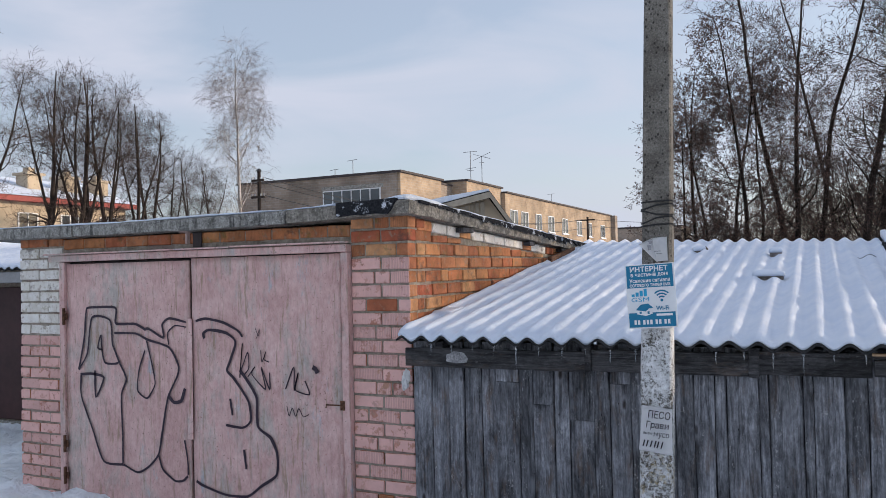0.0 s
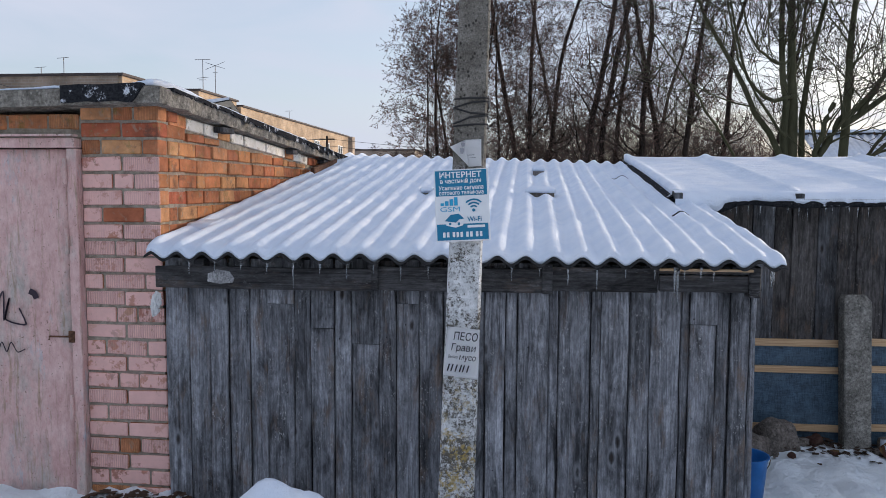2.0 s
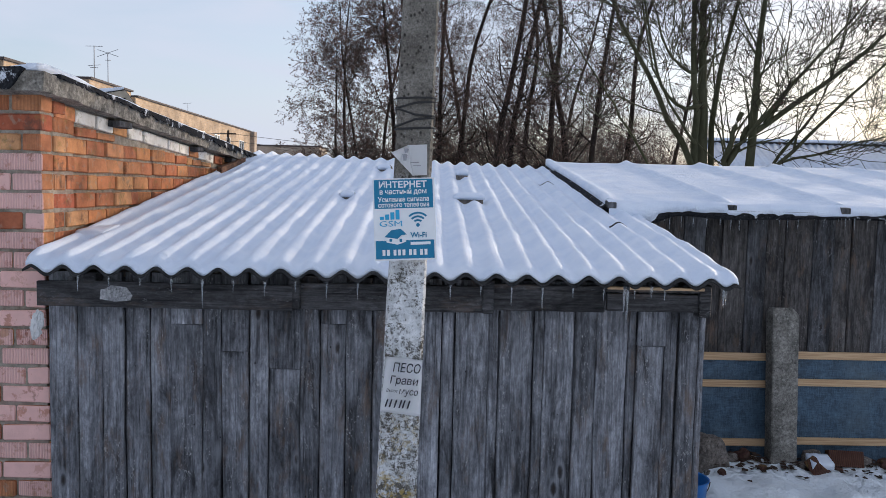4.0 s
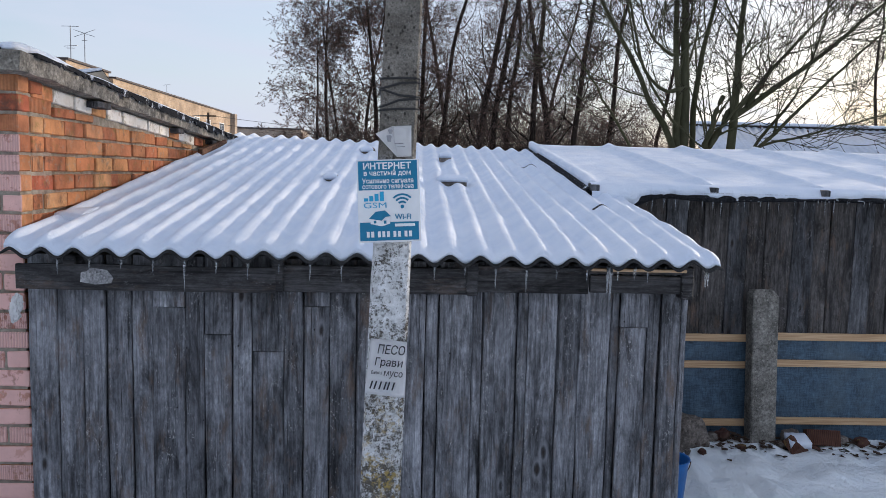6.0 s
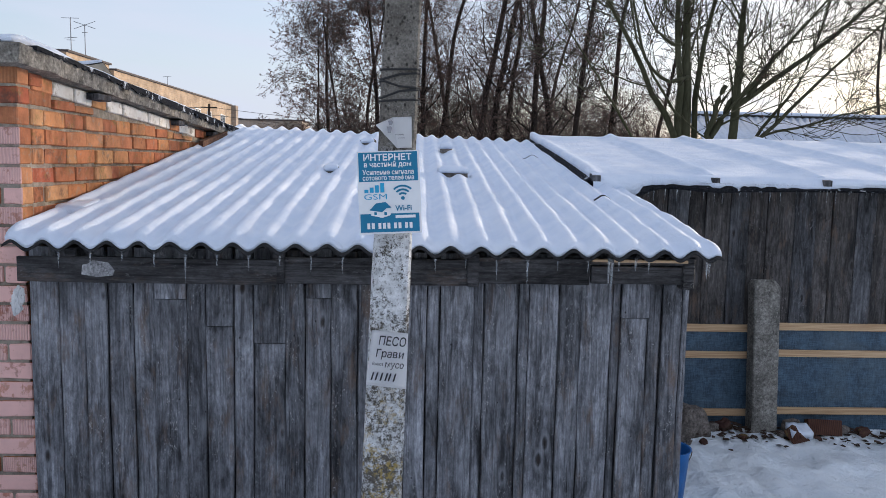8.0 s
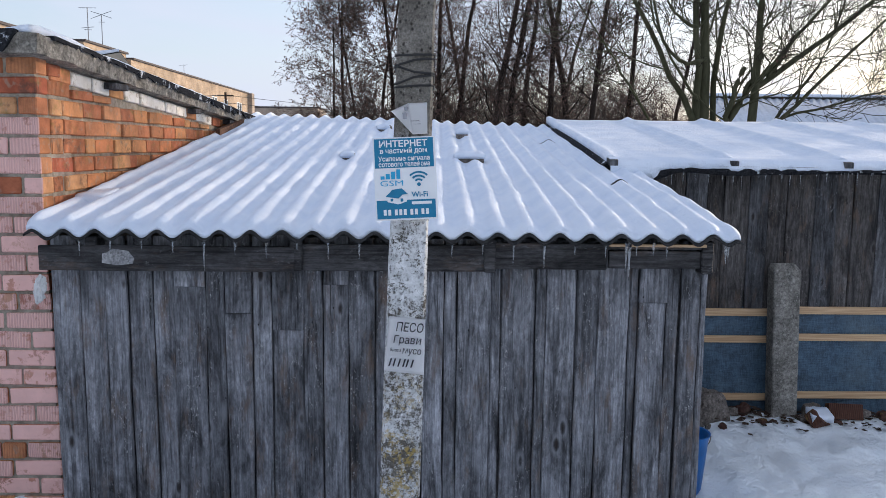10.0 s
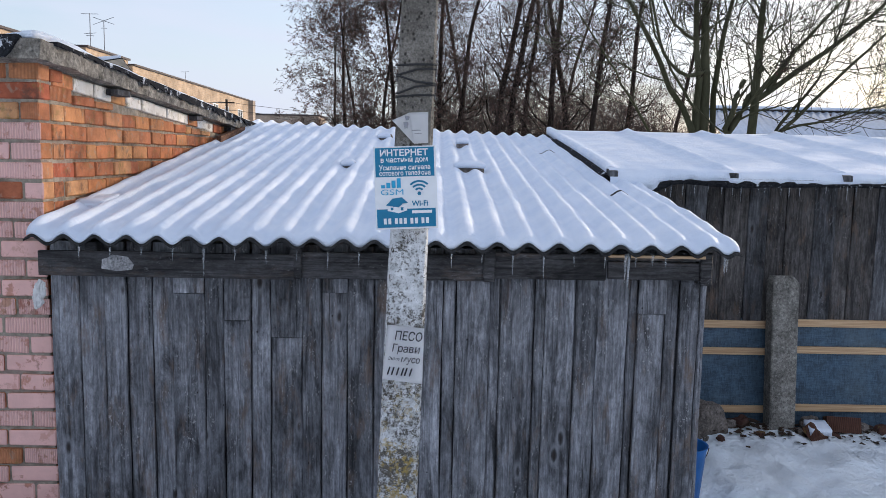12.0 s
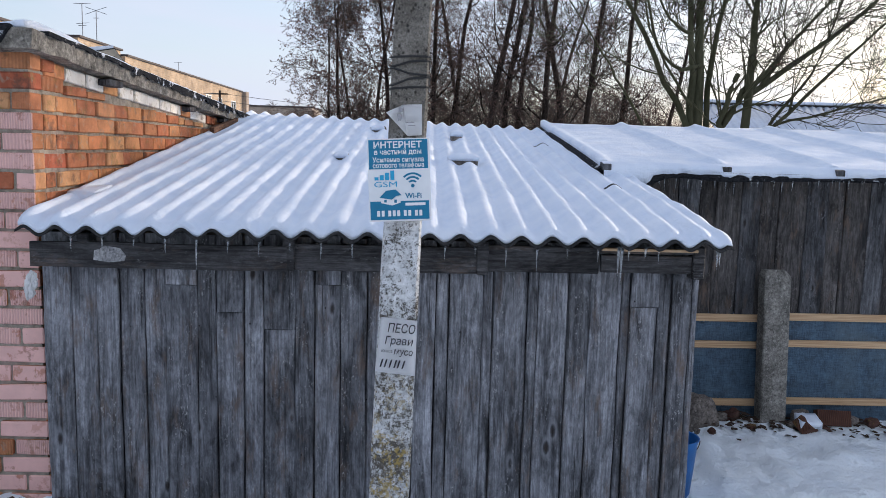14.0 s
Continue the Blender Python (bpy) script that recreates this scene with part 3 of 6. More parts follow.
garage = thing("garage", (-4.6, 7.0, 0.2), "small brick garage with pink steel gate and flat concrete roof", "garage")
bm = box(GX0 + 0.01, GATE0, GY + 0.012, GY + 0.36, 0.0, 2.63)
pier_left = part("front_wall", bm, MORTAR, garage, "brick pier, pink paint below, white brick above")
bm = box(GATE1, GX1 - 0.012, GY + 0.012, GY + 0.36, 0.0, 2.665)
for v in bm.verts:
    if v.co.z > 2 and v.co.x > -2.6:
        v.co.x -= 0.028
pier_right = part("front_wall", bm, MORTAR, garage, "brick pier in worn pink paint")
bm = box(GATE0, GATE1, GY + 0.012, GY + 0.3, GATE_TOP + 0.002, 2.62)
lintel = part("lintel", bm, MORTAR, garage, "course of bare orange brick over the gate")
bm = prism([(5.20, 0.0), (9.45, 0.0), (9.45, slab_low(9.45) - 0.003), (5.20, slab_low(5.2) - 0.003)], "x", GX1 - 0.30, GX1 - 0.047)
side_wall = part("side_wall", bm, MORTAR, garage, "bare orange brick side wall with a few white bricks")
part("side_wall", prism([(5.20, 0.0), (9.45, 0.0), (9.45, slab_low(9.45) - 0.003), (5.20, slab_low(5.2) - 0.003)], "x", GX0 + 0.01, GX0 + 0.3), MORTAR, garage)
part("back_wall", box(GX0 + 0.01, GX1 - 0.012, 9.453, 9.6, 0.0, 2.38), MORTAR, garage)

# roof slabs, each with its own slight sag and chipped front edge
CUTS = [-7.05, -5.83, -4.68, -3.53, -2.48]
for k, (a, b) in enumerate(zip(CUTS, CUTS[1:])):
    lift = (-0.003, 0.004, -0.004, 0.0)[k]
    xs = list(np.linspace(a + 0.004, b - 0.004, 12))
    ys = list(np.linspace(4.70 + 0.012 * (k % 2), 10.05, 34 if k < 3 else 110))
    chip = lambda x, y: 0.006 * noisy(x, y, 3.0, 9.0) + 0.004 * noisy(x, y, 1.0, 23.0)
    bm = sheet(xs, ys, lambda x, y: slab_low(y) + 0.094 + lift + slab_dip(x, y) + chip(x, y), lambda x, y: slab_low(y) + lift + slab_dip(x, y) + 0.5 * chip(x + 5, y))
    for v in bm.verts:
        if v.co.y < 4.73:
            v.co.y += 0.012 * noisy(v.co.x, v.co.z, 0, 14.0)
        if k == 3 and v.co.x > b - 0.01:
            v.co.x += 0.024 * noisy(v.co.y, v.co.z, 2.0, 5.0) + 0.022 * noisy(v.co.y, v.co.z, 5.0, 14.0)
    part("roof_slab", bm, SLAB_LICHEN if k == 3 else SLAB, garage, "grey concrete roof slab, stained dark")

# bitumen felt: a strip along the side edge and a torn sheet over the corner
def felt_top(x, y):
    return slab_low(y) + 0.094 + slab_dip(x, y)


bm = sheet(list(np.linspace(-2.60, -2.463, 4)), list(np.linspace(4.86, 10.06, 280)),
           lambda x, y: felt_top(x, y) + 0.012 + 0.006 * noisy(x, y, 0, 5),
           lambda x, y: felt_top(x, y) + 0.002 - max(0.008, 0.012 + 0.026 * smooth01(5.2, 7.2, y) + 0.026 * noisy(0, y, 0, 1.9) + 0.034 * noisy(3, y, 0, 9) + 0.02 * noisy(7, y, 0, 25)) * smooth01(-2.50, -2.463, x))
part("felt_strip", bm, FELT, garage, "torn black bitumen felt along the slab edge")
bm = sheet(list(np.linspace(-3.06, -2.57, 40)), [4.682, 4.688, 4.696, 4.82, 4.97],
           lambda x, y: felt_top(x, y) + 0.012 + 0.004 * noisy(x, y, 0, 8),
           lambda x, y: felt_top(x, y) + 0.003 - (0.088 * smooth01(-2.56, -2.64, x) + 0.014 * noisy(x, 0, 0, 7)) * smooth01(4.706, 4.696, y))
part("felt_corner", bm, FELT, garage, "black felt folded down over the slab's front edge")

# dark steel beams under the slab, where they stick out of the side wall
for y, w in ((5.66, 0.20), (7.26, 0.15), (8.32, 0.16)):
    z = slab_low(y + w)
    part("roof_beam", box(-2.8, -2.488, y, y + w, z - 0.046, z - 0.008, 0.004), WOOD_DARK, garage, "dark beam end under the slab")

# snow on the garage roof
bm = sheet(list(np.linspace(-7.04, -2.475, 110)), list(np.linspace(4.705, 10.04, 48)),
           lambda x, y: felt_top(x, y) + 0.026 + 0.010 * noisy(x, y, 0, 1.3) + 0.008 * noisy(x, y, 0, 6) + 0.006 * smooth01(-2.75, -2.55, x) - 0.012 * smooth01(4.77, 4.705, y) + 0.012 * smooth01(-2.9, -2.6, x) * smooth01(5.4, 4.9, y),
           lambda x, y: felt_top(x, y) + 0.004)
for v in bm.verts:
    if v.co.y < 4.715:
        v.co.y += 0.02 * noisy(v.co.x, 0, 0, 3.0) + 0.03 * max(0, noisy(v.co.x, 1, 0, 1.1)) + 0.10 * smooth01(-3.10, -3.02, v.co.x) * smooth01(-2.55, -2.62, v.co.x)
    if v.co.x > -2.48:
        v.co.x += 0.03 * noisy(0, v.co.y, 0, 3.0) + 0.012 * noisy(0, v.co.y, 0, 11.0) - 0.030
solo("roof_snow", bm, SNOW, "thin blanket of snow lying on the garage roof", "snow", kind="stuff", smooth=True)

# gate: two sheet-steel leaves in an angle-iron frame
bm = box(GATE0, GATE0 + 0.062, 4.790, 4.90, 0.10, 2.425, 0.004)
part("gate_frame", bm, STEEL, garage, "rusty angle-iron gate post, painted pink")
bm = box(GATE1 - 0.062, GATE1, 4.790, 4.90, 0.10, 2.425, 0.004)
part("gate_frame", bm, STEEL, garage, "rusty angle-iron gate post, painted pink")
bm = box(-6.22, GATE1 - 0.002, 4.775, 4.90, 2.428, 2.486, 0.004)
bm = box(-6.24, -4.10, 4.735, 4.80, 2.490, 2.502, 0.002, bm)
bm = box(-4.09, GATE1 + 0.01, 4.735, 4.80, 2.494, 2.506, 0.002, bm)
part("gate_header", bm, STEEL, garage, "steel angle over the gate, paint flaking")
# dark sheet behind the leaves stands in for the shade in their gaps
part("gap_shade", box(GATE0 + 0.06, GATE1 - 0.06, 4.86, 4.88, 0.1, 2.42), CAP_AND_GAP_SHADE, garage)
leaves = []
for x0, x1 in ((-6.032, -4.585), (-4.553, -3.108)):
    xs, zs = list(np.linspace(x0, x1, 22)), list(np.linspace(0.33, 2.405 if x0 < -5 else 2.42, 26))
    bm = bmesh.new()
    fr = [[bm.verts.new((x, 4.812 + 0.006 * noisy(x, z, 0, 1.6) + 0.003 * noisy(x, z, 3, 4), z)) for x in xs] for z in zs]
    bk = [[bm.verts.new((x, 4.842, z)) for x in xs] for z in zs]
    for j in range(len(zs) - 1):
        for i in range(len(xs) - 1):
            bm.faces.new((fr[j][i], fr[j][i + 1], fr[j + 1][i + 1], fr[j + 1][i]))
            bm.faces.new((bk[j][i], bk[j + 1][i], bk[j + 1][i + 1], bk[j][i + 1]))
    for j in range(len(zs) - 1):
        bm.faces.new((fr[j][0], fr[j + 1][0], bk[j + 1][0], bk[j][0]))
        bm.faces.new((fr[j][-1], bk[j][-1], bk[j + 1][-1], fr[j + 1][-1]))
    for i in range(len(xs) - 1):
        bm.faces.new((fr[-1][i], fr[-1][i + 1], bk[-1][i + 1], bk[-1][i]))
        bm.faces.new((fr[0][i], bk[0][i], bk[0][i + 1], fr[0][i + 1]))
    leaves.append(part("gate_leaf", bm, STEEL, garage, "pink painted sheet-steel gate leaf with spray-painted lines", True))
part("cover_strip", box(-4.60, -4.545, 4.795, 4.803, 0.95, 1.93, 0.002), STEEL, leaves[0])
for x, zs, own in ((-3.108, (2.29, 1.88, 0.88), leaves[1]), (-6.032, (1.94, 0.81, 0.53), leaves[0])):
    for z in zs:
        bm = rod([(x, 4.782, z - 0.075), (x, 4.782, z + 0.075)], 0.013, 8)
        bm = box(x - 0.03, x + 0.03, 4.788, 4.796, z - 0.03, z + 0.03, 0.002, bm)
        part("hinge", bm, RUST if x < -5 else STEEL, own, "rusted hinge")
bm = rod([(-3.245, 4.785, 1.285), (-3.24, 4.782, 1.305), (-3.16, 4.782, 1.306), (-3.10, 4.785, 1.307)], 0.006, 6)
bm = box(-3.12, -3.08, 4.784, 4.79, 1.27, 1.34, 0.002, bm)
part("latch", bm, RUST, leaves[1], "rusted bar latch")

part("bracket", box(-4.605, -4.59, 4.80, 4.845, 2.54, 2.632, 0.0, box(-4.64, -4.56, 4.765, 4.835, 2.634, 2.646)), STEEL, garage, "small pale steel bracket")
# black box set on the wall in place of a hole's shade
part("gap_shade", box(-4.55, -4.46, 4.828, 4.84, 2.51, 2.63), CAP_AND_GAP_SHADE, garage)

# spray-painted outline letters, as smooth ribbons of paint lying on the steel
STROKES = {
    "a": (0.014, [(-5.87, 1.47), (-5.80, 1.74), (-5.77, 1.99), (-5.72, 2.02), (-5.42, 2.02), (-5.41, 1.94), (-5.40, 1.88), (-5.18, 1.88), (-5.06, 1.83)]),
    "b": (0.012, [(-5.87, 1.47), (-5.76, 1.62), (-5.70, 1.93), (-5.48, 1.91), (-5.45, 1.70), (-5.38, 1.55), (-5.54, 1.54), (-5.58, 1.65), (-5.59, 1.78), (-5.63, 1.67), (-5.57, 1.65)]),
    "c": (0.014, [(-5.85, 1.43), (-5.70, 1.44), (-5.56, 1.41), (-5.66, 1.24), (-5.67, 1.47)]),
    "d": (0.013, [(-5.84, 1.42), (-5.84, 1.24), (-5.70, 0.95), (-5.57, 0.69), (-5.33, 0.68)]),
    "e": (0.013, [(-5.45, 1.70), (-5.37, 1.55), (-5.29, 1.41), (-5.35, 1.27), (-5.34, 0.93), (-5.34, 0.69)]),
    "f": (0.013, [(-5.43, 1.80), (-5.18, 1.80), (-5.04, 1.75), (-4.80, 1.69), (-4.70, 1.55), (-4.71, 1.46), (-4.82, 1.27), (-4.89, 0.96), (-4.93, 0.80), (-5.04, 0.69), (-5.17, 0.63), (-5.33, 0.68)]),
    "g": (0.010, [(-5.05, 1.74), (-4.99, 1.54), (-4.96, 1.38), (-5.05, 1.26), (-5.16, 1.32), (-5.14, 1.49), (-5.07, 1.66)]),
    "h": (0.020, [(-4.81, 1.29), (-4.75, 1.24), (-4.67, 1.26), (-4.63, 1.36)]),
    "i": (0.014, [(-5.06, 1.84), (-5.02, 1.84), (-4.86, 1.77), (-4.87, 1.88), (-4.79, 1.93), (-4.61, 1.90)]),
    "l": (0.013, [(-4.93, 0.80), (-4.88, 0.68), (-4.75, 0.60), (-4.66, 0.61), (-4.61, 0.65)]),
    "m": (0.012, [(-4.64, 0.94), (-4.61, 0.78), (-4.605, 0.66)]),
    "p": (0.008, [(-4.80, 1.71), (-4.81, 1.81), (-4.73, 1.87), (-4.61, 1.86)]),
}
STROKES_RIGHT = {
    "i": (0.014, [(-4.51, 1.91), (-4.40, 1.93), (-4.22, 1.90), (-4.08, 1.84), (-4.03, 1.79)]),
    "j": (0.015, [(-4.42, 1.77), (-4.43, 1.81), (-4.37, 1.84), (-4.20, 1.82), (-4.10, 1.75), (-4.16, 1.59), (-4.19, 1.52), (-4.12, 1.46), (-3.98, 1.29), (-3.96, 1.14), (-4.04, 1.08), (-4.21, 1.09)]),
    "k": (0.016, [(-4.06, 1.53), (-3.98, 1.44), (-3.90, 1.32), (-3.89, 1.10), (-3.77, 1.02), (-3.71, 0.90), (-3.72, 0.74), (-3.87, 0.64)]),
    "l": (0.014, [(-4.52, 0.62), (-4.45, 0.59), (-4.22, 0.54), (-4.00, 0.55), (-3.87, 0.64)]),
    "n": (0.012, [(-4.16, 1.30), (-4.14, 1.17)]),
    "o": (0.014, [(-4.03, 0.91), (-4.01, 0.76)]),
    "t": (0.007, [(-4.06, 1.47), (-4.03, 1.74), (-4.05, 1.53), (-3.98, 1.67), (-3.97, 1.55), (-4.02, 1.49)]),
    "u": (0.007, [(-3.98, 1.48), (-3.91, 1.56), (-3.94, 1.50), (-3.81, 1.39), (-3.85, 1.56), (-3.77, 1.39), (-3.77, 1.52)]),
    "v": (0.007, [(-3.62, 1.40), (-3.54, 1.57), (-3.54, 1.39), (-3.50, 1.53), (-3.53, 1.40), (-3.40, 1.37), (-3.44, 1.47)]),
    "w": (0.004, [(-3.61, 1.27), (-3.59, 1.20), (-3.56, 1.26), (-3.53, 1.20), (-3.50, 1.26), (-3.46, 1.20), (-3.41, 1.22)]),
    "x": (0.022, [(-3.37, 1.575), (-3.34, 1.56), (-3.325, 1.53)]),
    "y": (0.004, [(-3.90, 1.86), (-3.87, 1.80), (-3.86, 1.85), (-3.89, 1.78)]),
    "z": (0.005, [(-3.85, 1.69), (-3.84, 1.60), (-3.80, 1.68), (-3.82, 1.62), (-3.77, 1.60)]),
}


def ribbon(points, width, y):
    """A flat painted line through points of the gate's plane."""
    q = [np.array(p) for p in points]
    q = [2 * q[0] - q[1]] + q + [2 * q[-1] - q[-2]]
    path = []
    for a, b, c, d in zip(q, q[1:], q[2:], q[3:]):
        for t in np.linspace(0, 1, 7)[:-1]:
            # gentle Catmull-Rom, tightened so corners stay crisp
            m1, m2 = 0.35 * (c - a), 0.35 * (d - b)
            path.append((2 * t**3 - 3 * t**2 + 1) * b + (t**3 - 2 * t**2 + t) * m1 + (3 * t**2 - 2 * t**3) * c + (t**3 - t**2) * m2)
    path.append(q[-2])
    bm = bmesh.new()
    old = None
    for i, p in enumerate(path):
        t = path[min(i + 1, len(path) - 1)] - path[max(i - 1, 0)]
        t = t / max(1e-6, np.hypot(*t))
        n = np.array((-t[1], t[0])) * width * 0.5 * (1.0 + 0.35 * noisy(p[0], p[1], 0, 6)) * 1.5
        now = [bm.verts.new((p[0] + s * n[0], y, p[1] + s * n[1])) for s in (-1, 1)]
        if old:
            bm.faces.new((old[0], now[0], now[1], old[1]))
        old = now
    return bm


for own, lines in ((leaves[0], STROKES), (leaves[1], STROKES_RIGHT)):
    for k, (w, pts) in enumerate(lines.values()):
        part("paint_line", ribbon(pts, w, 4.8025 - 0.0003 * k), PAINT_LINE, own)

# ---- shed with the corrugated roof ----
EAVE_Y, EAVE_Z, PITCH = 4.597, 1.815, 0.15
SHED_Y, SHED_X0, SHED_X1, BACK_Y = 4.78, -2.505, 0.82, 6.72


def roof_z(x, y):
    return EAVE_Z + (0.150 - (x + 2.4) / 3.1 * 0.02) * (y - EAVE_Y)


def wave(x):
    return -0.021 * math.cos(2 * math.pi * (x + 2.281) / PITCH)


shed = thing("shed", (-0.85, 5.7, 0.2), "low shed of weathered grey boards with corrugated fibre-cement roof", "shed")
# upright boards of the front: their edges along x
SEAMS = [-2.505, -2.364, -2.237, -2.127, -1.998, -1.891, -1.732, -1.633, -1.497, -1.399, -1.233, -1.135, -0.998, -0.867, -0.745, -0.63, -0.515, -0.448,
         -0.276, -0.221, -0.04, 0.01, 0.165, 0.279, 0.446, 0.49, 0.63, 0.701, 0.806]
PATCH = {5: 1.535, 7: 1.40, 9: 1.31, 11: 1.55, 25: 1.47}  # boards pieced out with a short upper length
for k, (a, b) in enumerate(zip(SEAMS, SEAMS[1:])):
    y = SHED_Y + (0.0, 0.014, 0.005, 0.018, -0.006)[k * 7 % 5]
    z0, g = 0.12 + 0.02 * (k % 3), (0.002, 0.0045, 0.003, 0.0015)[k * 3 % 4]
    if k in PATCH:
        part("board", plank(a + g, b - g, y, z0, PATCH[k] - 0.004, seed=k), WOOD, shed)
        part("board", plank(a + g + 0.002, b - g + 0.003, y - 0.006, PATCH[k], 1.80, seed=k + 50), WOOD, shed)
    else:
        part("board", plank(a + g, b - g, y, z0, 1.79, seed=k), WOOD, shed)
# dark sheet that closes the gaps behind the front boards
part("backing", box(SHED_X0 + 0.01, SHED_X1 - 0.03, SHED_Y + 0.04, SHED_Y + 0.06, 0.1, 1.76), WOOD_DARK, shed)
# corner post, end wall, header boards and rafter ends
part("corner_post", plank(SHED_X1 - 0.012, SHED_X1 + 0.02, SHED_Y + 0.004, 0.1, 1.73, 0.12, 0.003, 77), WOOD, shed)
for k in range(13):
    y = SHED_Y + 0.127 + 0.14 * k
    part("board", box(SHED_X1 - 0.012, SHED_X1 + 0.012, y, y + 0.136, 0.1, roof_z(0.8, y) - 0.05, 0.003), WOOD, shed)
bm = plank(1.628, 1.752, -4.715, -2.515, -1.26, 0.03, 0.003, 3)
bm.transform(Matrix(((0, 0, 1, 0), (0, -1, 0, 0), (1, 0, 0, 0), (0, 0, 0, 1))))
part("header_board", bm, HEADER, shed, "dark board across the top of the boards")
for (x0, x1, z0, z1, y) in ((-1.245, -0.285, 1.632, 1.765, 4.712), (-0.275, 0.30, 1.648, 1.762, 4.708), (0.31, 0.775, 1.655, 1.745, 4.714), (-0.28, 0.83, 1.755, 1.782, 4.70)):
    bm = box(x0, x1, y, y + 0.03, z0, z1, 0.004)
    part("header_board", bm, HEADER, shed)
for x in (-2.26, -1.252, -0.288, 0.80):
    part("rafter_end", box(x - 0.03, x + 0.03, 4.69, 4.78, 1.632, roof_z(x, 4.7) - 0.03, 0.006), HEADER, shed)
part("eave_lath", box(0.30, 0.78, 4.655, 4.69, 1.772, 1.786, 0.002), LATH, shed, "pale new lath under the eave")
part("limewashed_patch", prism([(-2.205, 1.668), (-2.13, 1.656), (-2.055, 1.664), (-2.045, 1.69), (-2.075, 1.728), (-2.15, 1.738), (-2.175, 1.72), (-2.20, 1.715)], "y", 4.681, 4.684), OLD_LIME, shed, "flaking limewash smear")

# corrugated sheets: three columns, three rows, lapped
COLS, ROWS_Y = [-2.545, -1.456, -0.256, 0.938], [4.597, 5.96, 7.46, 9.55]
for r in range(3):
    for c in range(3):
        x0, x1 = COLS[c] - (0.03 if c else 0), COLS[c + 1]
        y0, y1 = ROWS_Y[r] - (0.0 if r == 0 else 0.06) + (0.012, -0.01, 0.0)[c] * (r == 0), ROWS_Y[r + 1] + (0.10 if r < 2 else 0)
        lift = 0.007 * (r % 2) + 0.005 * (c % 2)
        xs = list(np.arange(x0, x1, PITCH / 12)) + [x1]
        ys = list(np.linspace(y0, y1, 4))
        hook = lambda x: -0.03 * smooth01(0.90, 0.94, x)
        bm = sheet(xs, ys, lambda x, y: roof_z(x, y) + wave(x) + lift + hook(x), lambda x, y: roof_z(x, y) + wave(x) + lift - 0.012 + hook(x))
        part("corrugated_sheet", bm, SLATE, shed, "", True)


# snow on the corrugated roof, softened over the waves, thinner towards the eave
def snow_top(x, y):
    lap = 0.010 * smooth01(ROWS_Y[1] + 0.03, ROWS_Y[1] - 0.02, y) + 0.012 * smooth01(ROWS_Y[2] + 0.03, ROWS_Y[2] - 0.02, y)
    deep = 0.030 + 0.007 * noisy(x, y, 0, 1.4) + 0.009 * noisy(x, y, 0, 4.2) + 0.006 * noisy(x, y, 3, 8.5) - 0.017 * smooth01(4.72, 4.595, y)
    return roof_z(x, y) + 0.88 * wave(x) * (1 + 0.25 * noisy(x, y, 4, 2)) + deep + 0.6 * lap + 0.01


sx = list(np.arange(-2.53, 0.93, PITCH / 10)) + [0.932]
sy = [4.612, 4.618, 4.63, 4.65, 4.68] + list(np.arange(4.72, 9.5, 0.075)) + [9.56]
bm = sheet(sx, sy, lambda x, y: max(snow_top(x, y) - 0.016 * smooth01(4.64, 4.612, y) - 0.03 * smooth01(0.90, 0.932, x), roof_z(x, y) + wave(x) - 0.03), lambda x, y: roof_z(x, y) + wave(x) + 0.004 - 0.03 * smooth01(0.90, 0.94, x))
for v in bm.verts:
    if v.co.y < 4.62:
        v.co.y += 0.012 * noisy(v.co.x, 0, 0, 9.0) + 0.004
for x0, x1, y in ((0.58, 0.70, 5.90), (0.40, 0.56, 8.10)):  # bare lips of lapped sheets
    lx = list(np.arange(x0, x1, 0.0125))
    part("sheet_lip", sheet(lx, [y - 0.012, y + 0.012], lambda x, y: snow_top(x, y) + 0.003 + 0.008 * noisy(x, 0, 0, 14), lambda x, y: snow_top(x, y) - 0.012), SLATE, shed)
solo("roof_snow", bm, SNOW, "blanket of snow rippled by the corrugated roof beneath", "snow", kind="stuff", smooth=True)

# ---- longer shed behind, with a felt roof and a patched lower wall ----
back_shed = thing("back_shed", (3.2, 8.0, 0.2), "long shed of dark boards with felt roof under snow", "shed")
x, k = 0.84, 0
while x < 6.4:
    w = (0.15, 0.19, 0.13, 0.17, 0.21, 0.14)[k * 5 % 6]
    part("board", plank(x + 0.001, x + w - 0.002, BACK_Y + (0.0, 0.010, 0.004)[k % 3], 1.03, 2.20, seed=100 + k), WOOD_DARK if k % 3 == 0 else WOOD_BROWN, back_shed)
    x, k = x + w, k + 1
part("membrane", box(0.84, 6.4, BACK_Y + 0.012, BACK_Y + 0.03, 0.05, 1.06), MEMBRANE, back_shed, "dark blue waterproof sheet over the lower wall")
# dark sheet behind the wall boards and the membrane
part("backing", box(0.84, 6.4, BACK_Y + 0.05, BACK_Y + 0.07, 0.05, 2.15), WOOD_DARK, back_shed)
for z0, z1 in ((0.992, 1.050), (0.782, 0.836), (0.320, 0.375)):
    part("batten", box(0.86, 2.06, BACK_Y - 0.014, BACK_Y + 0.010, z0 - 0.006, z1 - 0.006, 0.003), LATH, back_shed, "pale new wooden batten")
    part("batten", box(2.10, 6.3, BACK_Y - 0.014, BACK_Y + 0.010, z0 + 0.012, z1 + 0.012, 0.003), LATH, back_shed, "pale new wooden batten")
part("end_wall", box(6.4, 6.45, BACK_Y, 9.5, 0.0, 2.3), WOOD_DARK, back_shed)
